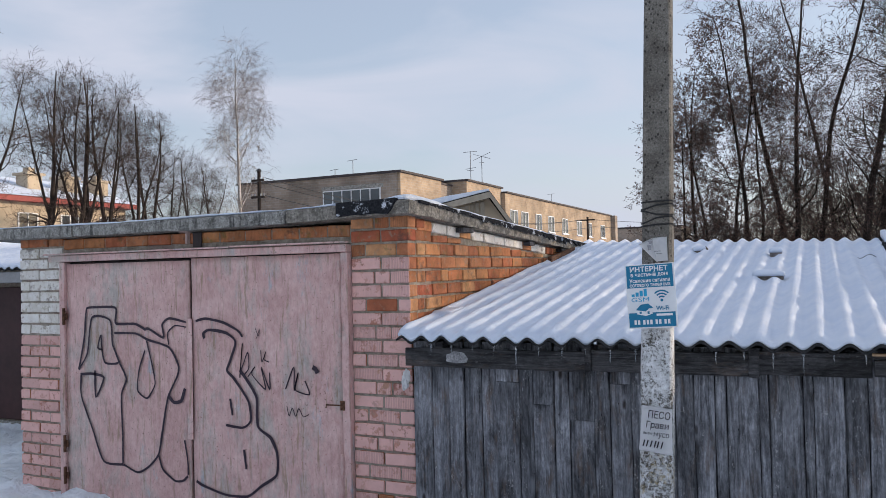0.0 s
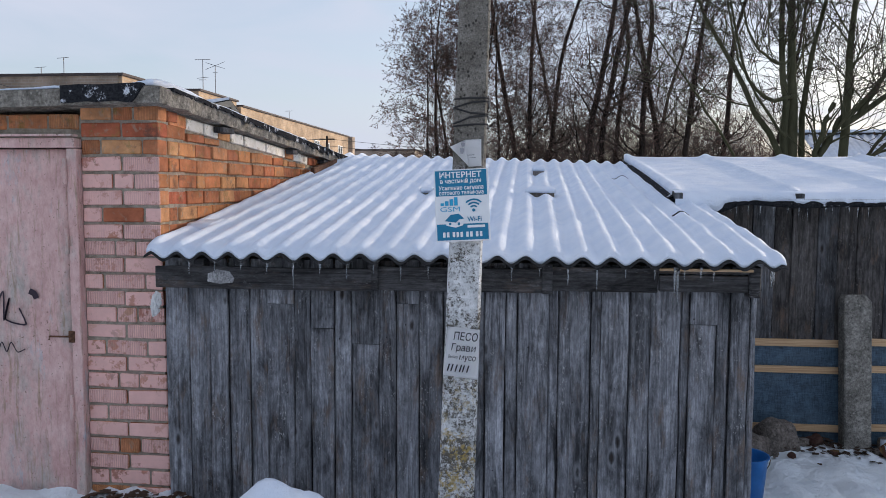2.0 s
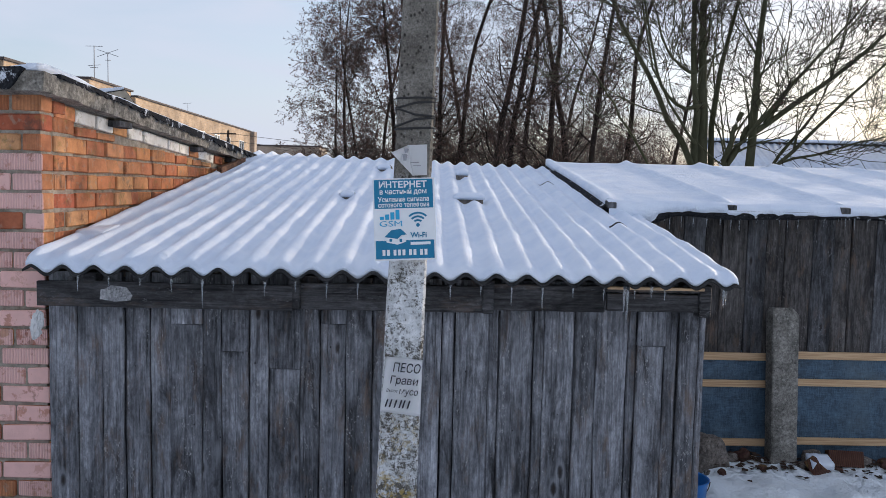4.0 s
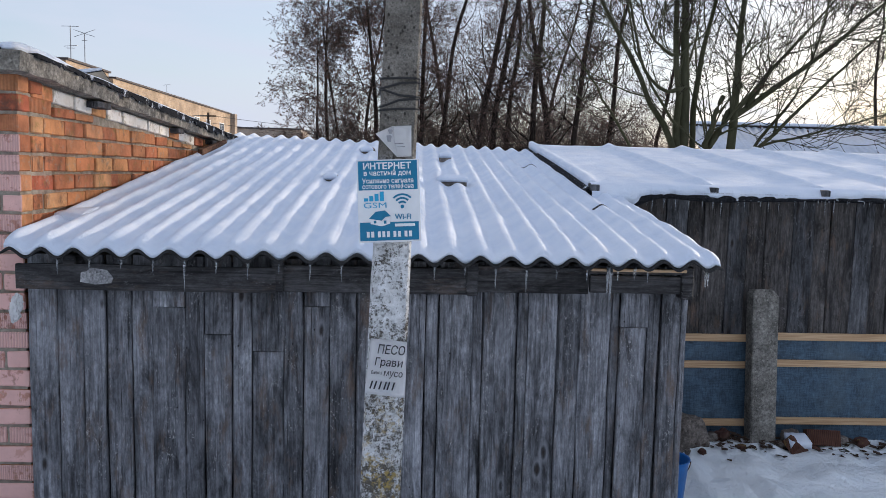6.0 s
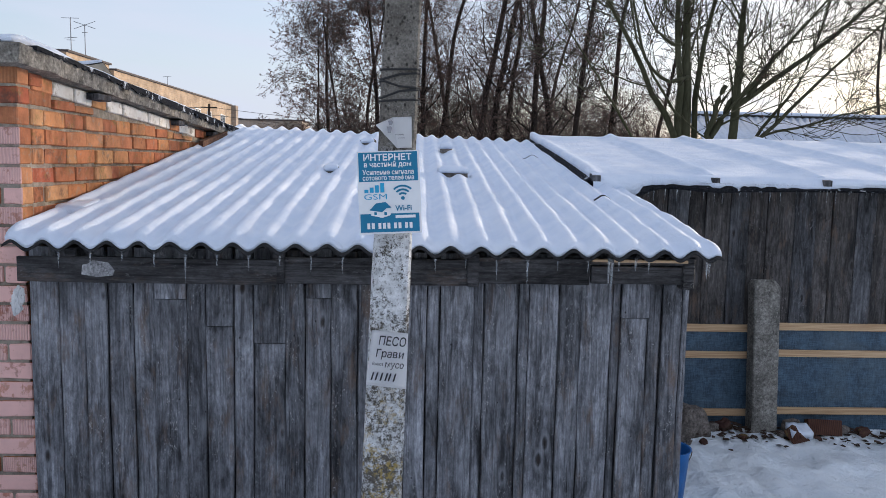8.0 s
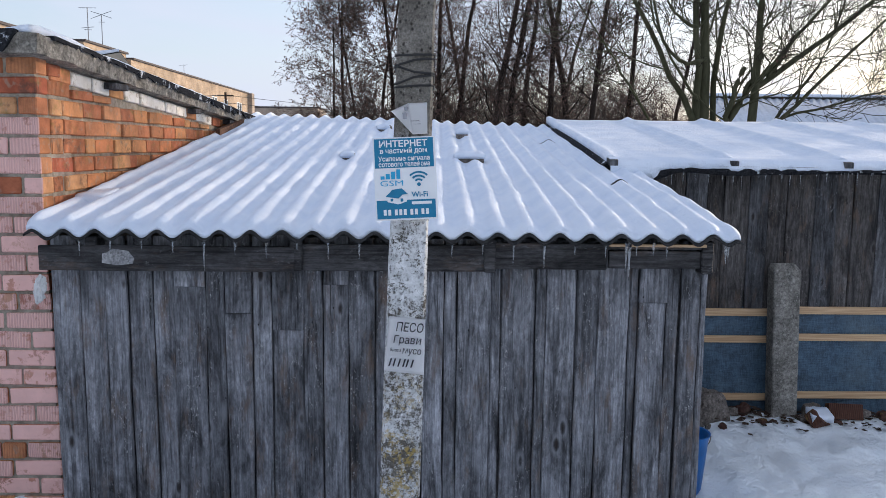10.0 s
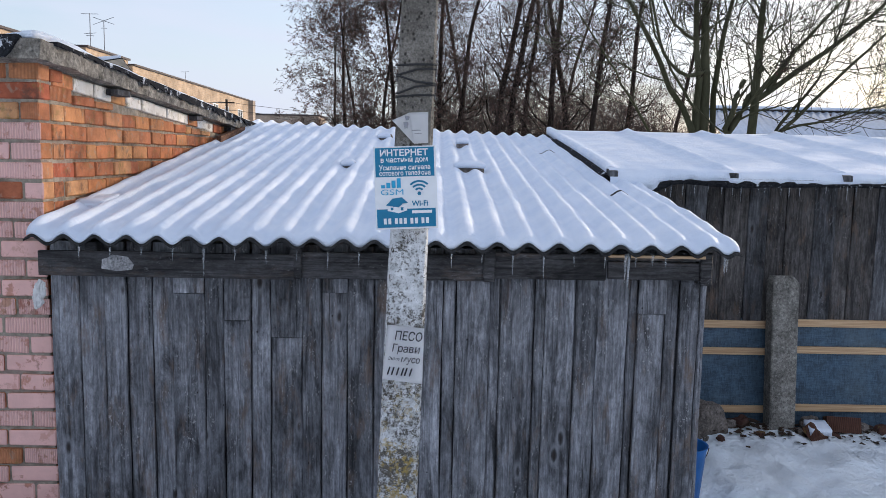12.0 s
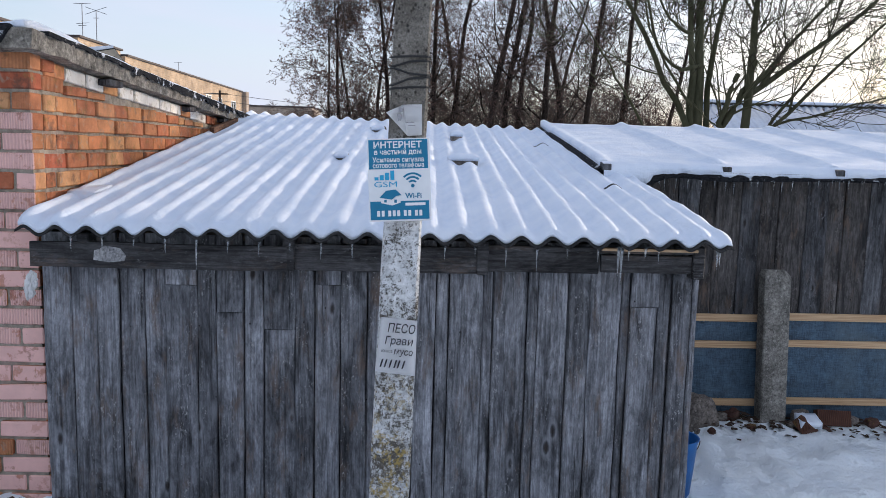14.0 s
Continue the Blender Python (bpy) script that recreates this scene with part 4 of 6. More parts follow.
part("rear_wall", box(-2.45, 6.4, 9.56, 9.6, 0.0, 2.40), WOOD_DARK, back_shed)


def deck_z(x, y):
    return 2.135 + 0.128 * (y - 6.50) + 0.010 * noisy(x, y, 0, 0.7)


bm = sheet(list(np.linspace(0.67, 6.5, 50)), list(np.linspace(6.52, 9.62, 12)), lambda x, y: deck_z(x, y), lambda x, y: deck_z(x, y) - 0.05)
part("roof_deck", bm, FELT, back_shed, "felt-covered boarding")
for x in (0.725, 1.600, 2.432, 3.26, 4.1, 4.95, 5.8):
    bm = prism([(6.46, deck_z(x, 6.46) + 0.003), (9.6, deck_z(x, 9.6) + 0.003), (9.6, deck_z(x, 9.6) + 0.045), (6.46, deck_z(x, 6.46) + 0.045)], "x", x - 0.03, x + 0.03)
    part("roof_batten", bm, WOOD_DARK, back_shed, "dark roof batten, its end showing")
# felt hanging over the eave in loose scallops
fx = list(np.linspace(0.70, 6.5, 120))
lip = lambda x: 2.088 + 0.03 * math.sin(4.2 * x + 0.9) * noisy(x, 0, 0, 0.8) + 0.025 * noisy(x, 3, 0, 2.1) - 0.06 * smooth01(1.22, 0.98, x)
bm = bmesh.new()
rows = []
for x in fx:
    bulge = 0.02 * noisy(x, 0, 5, 2.5)
    prof = [(6.60, deck_z(x, 6.60) + 0.012), (6.545, deck_z(x, 6.545) + 0.034), (6.50, deck_z(x, 6.5) + 0.030), (6.470 + bulge, 2.135), (6.48 + bulge, lip(x)), (6.487 + bulge, lip(x)), (6.485 + bulge, 2.12), (6.51, deck_z(x, 6.5) + 0.002)]
    rows.append([bm.verts.new((x, y, z)) for y, z in prof])
for p, q in zip(rows, rows[1:]):
    for i in range(len(p) - 1):
        bm.faces.new((p[i], q[i], q[i + 1], p[i + 1]))
part("felt_edge", bm, FELT, back_shed, "loose black felt edge dusted with frost", True)
# upturned felt along the side that meets the corrugated roof
bm = bmesh.new()
rows = []
for y in np.linspace(6.50, 8.95, 40):
    e = 0.018 * noisy(0, y, 0, 6)
    rows.append([bm.verts.new((x, y, z)) for x, z in ((0.69, deck_z(0.7, y) + 0.02), (0.655 + e, deck_z(0.7, y) - 0.005), (0.64 + e, roof_z(0.65, y) + 0.0), (0.645 + e, roof_z(0.65, y) - 0.002), (0.665 + e, deck_z(0.7, y) - 0.02))])
for p, q in zip(rows, rows[1:]):
    for i in range(4):
        bm.faces.new((p[i], q[i], q[i + 1], p[i + 1]))
part("felt_upstand", bm, FELT, back_shed, "frosted black felt where the roofs meet", True)


def back_snow(x, y):
    ridge = max(math.exp(-((x - c) / 0.055) ** 2) for c in (0.725, 1.600, 2.432, 3.26, 4.1, 4.95, 5.8))
    front = smooth01(6.50, 6.72, y)
    return deck_z(x, y) + 0.012 + (0.030 + 0.008 * noisy(x, y, 0, 1.1) + 0.005 * noisy(x, y, 0, 5)) * front + ridge * 0.036 * smooth01(6.46, 6.56, y) + 0.02 * (1 - front) * (0.5 + noisy(x, 0, 0, 3))


bm = sheet(list(np.linspace(0.69, 6.5, 260)), [6.565, 6.575, 6.59, 6.61, 6.65] + list(np.linspace(6.72, 9.63, 26)), back_snow, lambda x, y: deck_z(x, y) + 0.003)
solo("roof_snow", bm, SNOW, "smooth snow over felt roof, ridged by battens beneath", "snow", kind="stuff", smooth=True)
# snow clinging in patches to the hanging felt
bm = bmesh.new()
rows = []
for x in np.linspace(0.70, 6.5, 240):
    bulge = 0.02 * noisy(x, 0, 5, 2.5)
    cling = max(0.40, 0.95 + 1.7 * noisy(x, 0, 2, 1.9) + 0.9 * noisy(x, 0, 7, 7.0) + 0.4 * noisy(x, 0, 3, 23.0))
    low = deck_z(x, 6.5) + 0.012 - min(1.0, max(0.02, cling)) * (deck_z(x, 6.5) - lip(x) - 0.004)
    rows.append([bm.verts.new((x, y, z)) for y, z in ((6.60, deck_z(x, 6.60) + 0.040), (6.545, deck_z(x, 6.545) + 0.024 + 0.030 * smooth01(0.0, 0.25, cling)), (6.495 + 0.4 * bulge, deck_z(x, 6.5) + 0.018 + 0.026 * smooth01(0.0, 0.25, cling)), (6.472 + bulge - 0.012 * smooth01(0.0, 0.25, cling), max(low, 2.125) - 0.004), (6.468 + bulge, low), (6.495 + bulge, low + 0.002))])
for p, q in zip(rows, rows[1:]):
    for i in range(5):
        bm.faces.new((p[i], q[i], q[i + 1], p[i + 1]))
solo("edge_snow", bm, SNOW, "ragged snow clinging to the felt edge", "snow", kind="stuff", smooth=True)


# ---- things in front and beside ----
def pole_axis(z):
    """Middle and half width of the leaning, tapering pole at a height."""
    return -0.727 + 0.0305 * z, 0.0865 - 0.0062 * z


utility_pole = thing("utility_pole", (-0.72, 3.92, 0.3), "leaning tapered concrete utility pole, limewash flaking, yellow lichen", "pole")
bm = bmesh.new()
rings = []
for k in range(60):
    z = 0.15 + 8.2 * k / 59
    cx, w = pole_axis(z)
    w, yf, d = max(w, 0.045), 3.845 + 0.004 * (z - 2), max(0.155 - 0.006 * z, 0.09)
    j = lambda i: 0.0022 * noisy(i * 3.1, z, 0, 7.0)
    rings.append([bm.verts.new((cx + sx_ * w + j(i), yf + oy * d + j(i + 9), z)) for i, (sx_, oy) in enumerate(((-0.88, 0), (0.88, 0), (1, 0.10), (0.86, 1), (-0.86, 1), (-1, 0.10)))])
for p, q in zip(rings, rings[1:]):
    for i in range(6):
        bm.faces.new((p[i], p[(i + 1) % 6], q[(i + 1) % 6], q[i]))
bm.faces.new(rings[0][::-1]), bm.faces.new(rings[-1])
part("shaft", bm, POLE, utility_pole)
# turns of thin wire tied round the shaft above the papers
for z, tilt in ((2.475, 0.004), (2.50, 0.016), (2.535, -0.012), (2.565, 0.012), (2.59, 0.002)):
    cx, w = pole_axis(z)
    loop = [(cx - w - 0.003, 3.98, z), (cx - w - 0.003, 3.855, z - tilt), (cx - w * 0.88, 3.841, z - tilt), (cx, 3.841, z + tilt * 0.6), (cx + w * 0.88, 3.841, z + tilt), (cx + w + 0.003, 3.855, z + tilt), (cx + w + 0.003, 3.98, z)]
    part("binding_wire", rod(loop, 0.0042, 5), WIRE, utility_pole)

# the printed sign: white board, two blue fields, white words, small pictures
sign = thing("sign", (-0.68, 3.825, 1.97), "blue and white printed advertising sign fixed to the pole", "sign")
SIGN_M = pose(-0.6815, 3.822, 2.130, -4.0, 3.3 * 0, 0) @ pose(0, 0, 0, 0, -3.0, 0)
SW, SH = 0.236, 0.313


def on_sign(bm):
    bm.transform(SIGN_M)
    return bm


def flat(points, y, bm=None):
    bm = bm or bmesh.new()
    bm.faces.new([bm.verts.new((x, y, z)) for x, z in points])
    return bm


def rect(x0, x1, z0, z1, y):
    return flat([(x0, z0), (x1, z0), (x1, z1), (x0, z1)], y)


def words(text, x, z, size, width, y, material, parent, m, name="word", bold=0.0):
    """A line of the built-in font as a mesh, its left end at x and its foot at z, fitted to a width."""
    cu = bpy.data.curves.new("t", "FONT")
    cu.body, cu.size, cu.offset, cu.resolution_u = text, 1.0, bold, 3
    tmp = new("t", cu)
    bpy.context.view_layer.update()
    me = bpy.data.meshes.new_from_object(tmp.evaluated_get(bpy.context.evaluated_depsgraph_get()))
    bpy.data.objects.remove(tmp)
    co = [v.co for v in me.vertices]
    lo, hi = min(c.x for c in co), max(c.x for c in co)
    for v in me.vertices:
        v.co = m @ Vector((x + (v.co.x - lo) / (hi - lo) * width, y, z + v.co.y * size))
    me.materials.clear()
    me.materials.append(material)
    return hang(new(name, me), parent)


board = part("board", on_sign(box(-SW / 2, SW / 2, 0, 0.004, -SH / 2, SH / 2, 0.0008)), SIGN_WHITE, sign, "white plastic board")
part("blue_field", on_sign(rect(-0.113, 0.110, 0.042, 0.152, -0.0012)), SIGN_BLUE, board)
part("blue_field", on_sign(rect(-0.113, 0.110, -0.150, -0.080, -0.0012)), SIGN_BLUE, board)
for text, x, z, size, width, bold in (("ИНТЕРНЕТ", -0.094, 0.121, 0.033, 0.182, 0.028), ("в частный дом", -0.092, 0.097, 0.027, 0.178, 0.02),
                                      ("Усиление сигнала", -0.099, 0.068, 0.025, 0.194, 0.02), ("сотового телефона", -0.099, 0.047, 0.025, 0.194, 0.02)):
    words(text, x, z, size, width, -0.0022, SIGN_WHITE, board, SIGN_M, "word", bold)
words("Wi-Fi", 0.020, -0.070, 0.028, 0.062, -0.0022, SIGN_BLUE, board, SIGN_M, "word", 0.02)
# bars in place of the web address and of the number
part("text_bar", on_sign(rect(0.020, 0.096, -0.098, -0.087, -0.0022)), SIGN_WHITE, board)
for x0 in (-0.088, -0.071, -0.046, -0.029, -0.012, 0.013, 0.030, 0.055, 0.072):
    part("text_bar", on_sign(rect(x0, x0 + 0.011, -0.137, -0.115, -0.0022)), SIGN_WHITE, board)
for k in range(4):
    part("signal_bar", on_sign(rect(-0.094 + 0.020 * k, -0.079 + 0.020 * k, 0.000, 0.012 + 0.008 * k, -0.0022)), SIGN_LIGHT, board)
words("GSM", -0.096, -0.026, 0.030, 0.086, -0.0022, SIGN_LIGHT, board, SIGN_M, "word", -0.004)
for r0, r1 in ((0.0, 0.007), (0.015, 0.022), (0.029, 0.036), (0.043, 0.050)):
    bm = bmesh.new()
    if r0 == 0:
        bm = flat([(0.050 + r1 * math.cos(a), -0.023 + r1 * math.sin(a)) for a in np.linspace(0, 2 * math.pi, 17)[:-1]], -0.0022)
    else:
        arc = np.linspace(radians(45), radians(135), 13)
        for a, b in zip(arc, arc[1:]):
            flat([(0.050 + r * math.cos(t), -0.023 + r * math.sin(t)) for r, t in ((r0, a), (r1, a), (r1, b), (r0, b))], -0.0022, bm)
    part("radio_arc", on_sign(bm), SIGN_BLUE, board)
part("house_picture", on_sign(flat([(-0.078, -0.066), (-0.052, -0.040), (-0.016, -0.036), (0.006, -0.058), (-0.014, -0.060), (-0.030, -0.074)], -0.0024)), SIGN_BLUE, board)
part("house_picture", on_sign(flat([(-0.072, -0.070), (-0.052, -0.062), (-0.030, -0.078), (-0.012, -0.064), (0.002, -0.064), (0.002, -0.086), (-0.030, -0.096), (-0.072, -0.086)], -0.0020)), SIGN_WHITE, board)
part("house_picture", on_sign(rect(-0.060, -0.050, -0.084, -0.074, -0.0028)), SIGN_BLUE, board)
part("house_picture", on_sign(rect(-0.022, -0.012, -0.086, -0.074, -0.0028)), SIGN_BLUE, board)
part("tie_wire", rod([(-0.60, 3.85, 1.975), (-0.578, 3.835, 1.98), (-0.572, 3.83, 2.0), (-0.58, 3.85, 2.02)], 0.002, 5), WIRE, sign)

# the handwritten note, wrapped round the pole's edge
def curl(x, z):
    cx, w = pole_axis(z)
    over = max(0.0, x - (cx + 0.80 * w))
    return 3.838 + 0.004 * (z - 2) + 6.0 * over * over + 0.002 * noisy(x, z, 0, 30) + 0.02 * max(0.0, (cx - 0.95 * w) - x)


def paper(corners, n=14):
    """A sheet of paper over four corners (x, z), clinging to the pole."""
    (ax, az_), (bx, bz), (cx, cz), (dx, dz) = corners
    bm = bmesh.new()
    g = []
    for j in range(n + 1):
        v = j / n
        row = []
        for i in range(n + 1):
            u = i / n
            x = (1 - v) * ((1 - u) * ax + u * bx) + v * ((1 - u) * dx + u * cx)
            z = (1 - v) * ((1 - u) * az_ + u * bz) + v * ((1 - u) * dz + u * cz)
            row.append(bm.verts.new((x, curl(x, z), z)))
        g.append(row)
    for j in range(n):
        for i in range(n):
            bm.faces.new((g[j][i], g[j][i + 1], g[j + 1][i + 1], g[j + 1][i]))
    bmesh.ops.solidify(bm, geom=bm.faces[:], thickness=0.0006)
    return bm


note = solo("paper_note", paper([(-0.764, 1.378), (-0.606, 1.360), (-0.602, 1.583), (-0.742, 1.596)]), PAPER, "handwritten white paper note pasted on the pole", "notice", smooth=True)
NOTE_M = pose(-0.680, 3.830, 1.478, 0, 4.0, 0) @ Matrix(((1, 0, 0.10, 0), (0, 1, 0, 0), (0, 0, 1, 0), (0, 0, 0, 1)))
for text, x, z, size, width in (("ПЕСО", -0.046, 0.058, 0.050, 0.104), ("Грав", -0.048, 0.010, 0.044, 0.082), ("Вывоз", -0.056, -0.024, 0.018, 0.042), ("мусо", -0.006, -0.030, 0.038, 0.072)):
    words(text, x, z, size, width, -0.0008, INK, note, NOTE_M, "word", 0.004)
bm = bmesh.new()
for outline in ([(0.040, 0.010), (0.044, 0.010), (0.044, 0.034), (0.040, 0.034)], [(0.054, 0.010), (0.058, 0.010), (0.058, 0.034), (0.054, 0.034)], [(0.044, 0.012), (0.054, 0.029), (0.054, 0.033), (0.044, 0.016)]):
    flat(outline, -0.0008, bm)
bm.transform(NOTE_M)
part("word", bm, INK, note)
for x0 in (-0.052, -0.036, -0.017, 0.002, 0.015, 0.034):
    bm = prism([(x0, -0.084), (x0 + 0.006, -0.084), (x0 + 0.010, -0.052), (x0 + 0.004, -0.052)], "y", -0.0012, -0.0006)
    bm.transform(NOTE_M)
    part("text_bar", bm, INK, note)
poster = solo("torn_poster", paper([(-0.655, 2.296), (-0.600, 2.300), (-0.602, 2.416), (-0.676, 2.412)]), PAPER, "torn white paper poster pasted on the pole", "notice", smooth=True)
part("paper_flap", paper([(-0.6556, 2.297), (-0.654, 2.296), (-0.676, 2.411), (-0.738, 2.382)]), PAPER, poster, "", True)
for (x0, x1, z0, z1) in ((-0.690, -0.672, 2.382, 2.400), (-0.695, -0.676, 2.352, 2.378), (-0.665, -0.628, 2.345, 2.349), (-0.655, -0.622, 2.334, 2.337)):
    bm = bmesh.new()
    bm = flat([(x0 + 0.004, z0), (x1 - 0.003, z0 + 0.001), (x1, z1 - 0.004), (x1 - 0.005, z1), (x0, z1 - 0.002)], 3.8335, bm)
    part("print_patch", bm, GREY_INK, poster)

# concrete fence post
bm = bmesh.new()
rings = []
for k in range(15):
    z = 0.05 + 1.32 * k / 14
    e = 0.004 * noisy(z, 0, 0, 9)
    rings.append([bm.verts.new((x + e + 0.012 + 0.042 * (1.4 - z), y, z)) for x, y in ((1.962, 6.550), (1.972, 6.54), (2.150, 6.54), (2.160, 6.55), (2.160, 6.66), (1.962, 6.66))])
rings.append([bm.verts.new((x, y, z)) for x, y, z in ((1.99, 6.575, 1.405), (2.01, 6.567, 1.418), (2.12, 6.567, 1.424), (2.15, 6.578, 1.408), (2.15, 6.65, 1.41), (1.99, 6.65, 1.41))])
for p, q in zip(rings, rings[1:]):
    for i in range(6):
        bm.faces.new((p[i], p[(i + 1) % 6], q[(i + 1) % 6], q[i]))
bm.faces.new(rings[0][::-1]), bm.faces.new(rings[-1])
solo("concrete_post", bm, POST, "square rough concrete post standing before the shed wall", "post")

# blue bucket
bucket = thing("bucket", (0.968, 5.36, 0.15), "blue plastic bucket standing in the snow", "bucket")
bm = bmesh.new()
prof = [(0.0, 0.205), (0.098, 0.20), (0.132, 0.585), (0.142, 0.600), (0.142, 0.606), (0.128, 0.602), (0.094, 0.215), (0.0, 0.215)]
rings = [[bm.verts.new((0.968 + r * math.cos(a), 5.36 + r * math.sin(a), z - 0.042)) for a in np.linspace(0, 2 * math.pi, 29)[:-1]] for r, z in prof[1:-1]]
for p, q in zip(rings, rings[1:]):
    for i in range(28):
        bm.faces.new((p[i], p[(i + 1) % 28], q[(i + 1) % 28], q[i]))
bm.faces.new(rings[0][::-1]), bm.faces.new(rings[-1])
part("shell", bm, BLUE_PLASTIC, bucket, "", True)
part("bail", rod([(0.968 + 0.146 * math.cos(a), 5.36 - 0.02, 0.543 - 0.12 * math.sin(a)) for a in np.linspace(0, math.pi, 12)], 0.003, 5), RUST, bucket)


# rubble and bricks at the foot of the wall
def lump(name, at, size, material, label, category, seed, turn=0.0, group=""):
    bm = bmesh.new()
    bmesh.ops.create_icosphere(bm, subdivisions=3, radius=1.0)
    for v in bm.verts:
        n = v.co.normalized()
        f = 1 + 0.35 * noise.noise(n * 1.4 + Vector((seed, 0, 0))) + 0.12 * noise.noise(n * 4 + Vector((0, seed, 0)))
        p = Vector([max(-0.78, min(0.78, c)) for c in n]) * f
        v.co = Vector((p.x * size[0], p.y * size[1], p.z * size[2]))
    bm.transform(pose(*at, 0, 0, turn))
    return solo(name, bm, material, label, category, group)


lump("rubble_stone", (1.50, 6.50, 0.30), (0.17, 0.13, 0.20), STONE, "rough grey lump of broken masonry in snow", "stone", 1.3, 20, "rubble by the wall")
lump("rubble_stone", (1.34, 6.42, 0.24), (0.16, 0.12, 0.14), STONE, "rough grey lump of broken masonry in snow", "stone", 4.1, 60, "rubble by the wall")
lump("rubble_stone", (1.62, 6.58, 0.22), (0.08, 0.07, 0.08), STONE, "small broken stone by the wall", "stone", 7.7, 10, "rubble by the wall")
lump("rubble_stone", (1.83, 6.60, 0.24), (0.09, 0.06, 0.10), OLD_BRICK, "reddish broken brick lump", "rubble", 2.7, 35, "rubble by the wall")
for k, (x, y, r) in enumerate(((1.72, 6.55, 0.05), (1.92, 6.46, 0.04), (2.28, 6.56, 0.06), (2.50, 6.50, 0.045), (2.74, 6.56, 0.05), (2.92, 6.60, 0.06), (1.42, 6.22, 0.03), (1.56, 6.30, 0.035), (2.45, 6.60, 0.07))):
    lump("rubble_stone", (x, y, ground_z(x, y) + 0.02), (r * 1.1, r * 0.8, r * 0.7), OLD_BRICK if k % 2 else STONE, "small dark piece of broken masonry", "rubble", 3.3 * k + 0.7, 40 * k, "rubble by the wall")
lump("rubble_stone", (2.36, 6.62, 0.27), (0.09, 0.05, 0.06), STONE, "broken stone with snow on it", "stone", 5.2, 15, "rubble by the wall")


def hollow_brick(at, turn, length=0.25):
    bm = box(-length / 2, length / 2, -0.06, 0.06, -0.044, 0.044, 0.004)
    for i in range(5):
        for j in (-0.028, 0.0, 0.028):
            x = -length / 2 + length * (i + 0.5) / 5
            rod([(x, j, 0.040), (x, j, 0.0452)], 0.008, 6, bm)
    bm.transform(turn)
    bm.transform(Matrix.Translation(at))
    return bm


for at, rot, lab in (((2.36, 6.46, 0.23), (35, 25, 35), "hollow brick tilted in the snow"), ((2.60, 6.58, 0.27), (70, 0, -8), "hollow brick leaning on the wall")):
    solo("loose_brick", hollow_brick(at, pose(0, 0, 0, *rot)), OLD_BRICK, lab, "brick", "loose bricks")
bm = sheet(list(np.linspace(2.26, 2.42, 6)), list(np.linspace(6.38, 6.5, 5)), lambda x, y: 0.300 + 0.3 * (y - 6.38) + 0.01 * noisy(x, y, 0, 20), lambda x, y: 0.255 + 0.3 * (y - 6.38))
solo("brick_snow", bm, SNOW, "pad of snow on a loose brick", "snow", kind="stuff", smooth=True)

# fallen leaves and crumbs along the wall's foot
bm = bmesh.new()
for k in range(900):
    side = k % 5
    if side < 4:
        x, y = RNG.uniform(0.95, 4.5), 6.70 - abs(RNG.normal(0, 0.16))
    else:
        x, y = RNG.uniform(-3.0, -1.9), 4.76 - abs(RNG.normal(0, 0.06))
    s, t = RNG.uniform(0.012, 0.035), RNG.uniform(0, 6.28)
    z = ground_z(x, y) + 0.006 + RNG.uniform(0, 0.012)
    c, d = math.cos(t) * s, math.sin(t) * s
    bm.faces.new([bm.verts.new(p) for p in ((x - c, y - d, z + RNG.uniform(0, 0.01)), (x + d, y - c, z), (x + c, y + d, z + RNG.uniform(0, 0.012)), (x - d, y + c, z + 0.004))])
solo("leaf_litter", bm, LITTER, "dry brown leaves and crumbs scattered on snow", "leaves", kind="stuff")

# heap of snow before the shed
bm = bmesh.new()
hx, hy = np.linspace(-2.5, -0.85, 48), np.linspace(2.7, 4.3, 40)
hv = []
for y in hy:
    row = []
    for x in hx:
        u = (x + 1.30) / (0.30 if x > -1.30 else 0.62)
        w = (y - 3.35) / 0.42
        h = 0.68 * math.exp(-abs(u) ** 2.6) * math.exp(-abs(w) ** 2.4) * (1 + 0.10 * noisy(x, y, 0, 3))
        row.append(bm.verts.new((x, y, ground_z(x, y) - 0.03 + h)))
    hv.append(row)
for j in range(len(hy) - 1):
    for i in range(len(hx) - 1):
        bm.faces.new((hv[j][i], hv[j][i + 1], hv[j + 1][i + 1], hv[j + 1][i]))
solo("snow_heap", bm, SNOW, "rounded heap of shovelled snow before the shed", "snow", kind="stuff", smooth=True)

# rag tied at the shed's corner
rag = bmesh.new()
bmesh.ops.create_icosphere(rag, subdivisions=4, radius=1.0)
for v in rag.verts:
    n = v.co.normalized()
    f = 0.75 + 0.55 * noise.noise(n * 2.2 + Vector((3, 1, 0))) + 0.30 * noise.noise(Vector((n.x * 9, n.y * 9, n.z * 2)))
    v.co = Vector((n.x * f * 0.034 - 2.525 + 0.012 * n.z, n.y * f * 0.024 + 4.700, n.z * 0.078 * (0.85 + 0.15 * f) + 1.53))
solo("rag", rag, RAG, "dirty white rag hanging at the shed's corner", "rag")

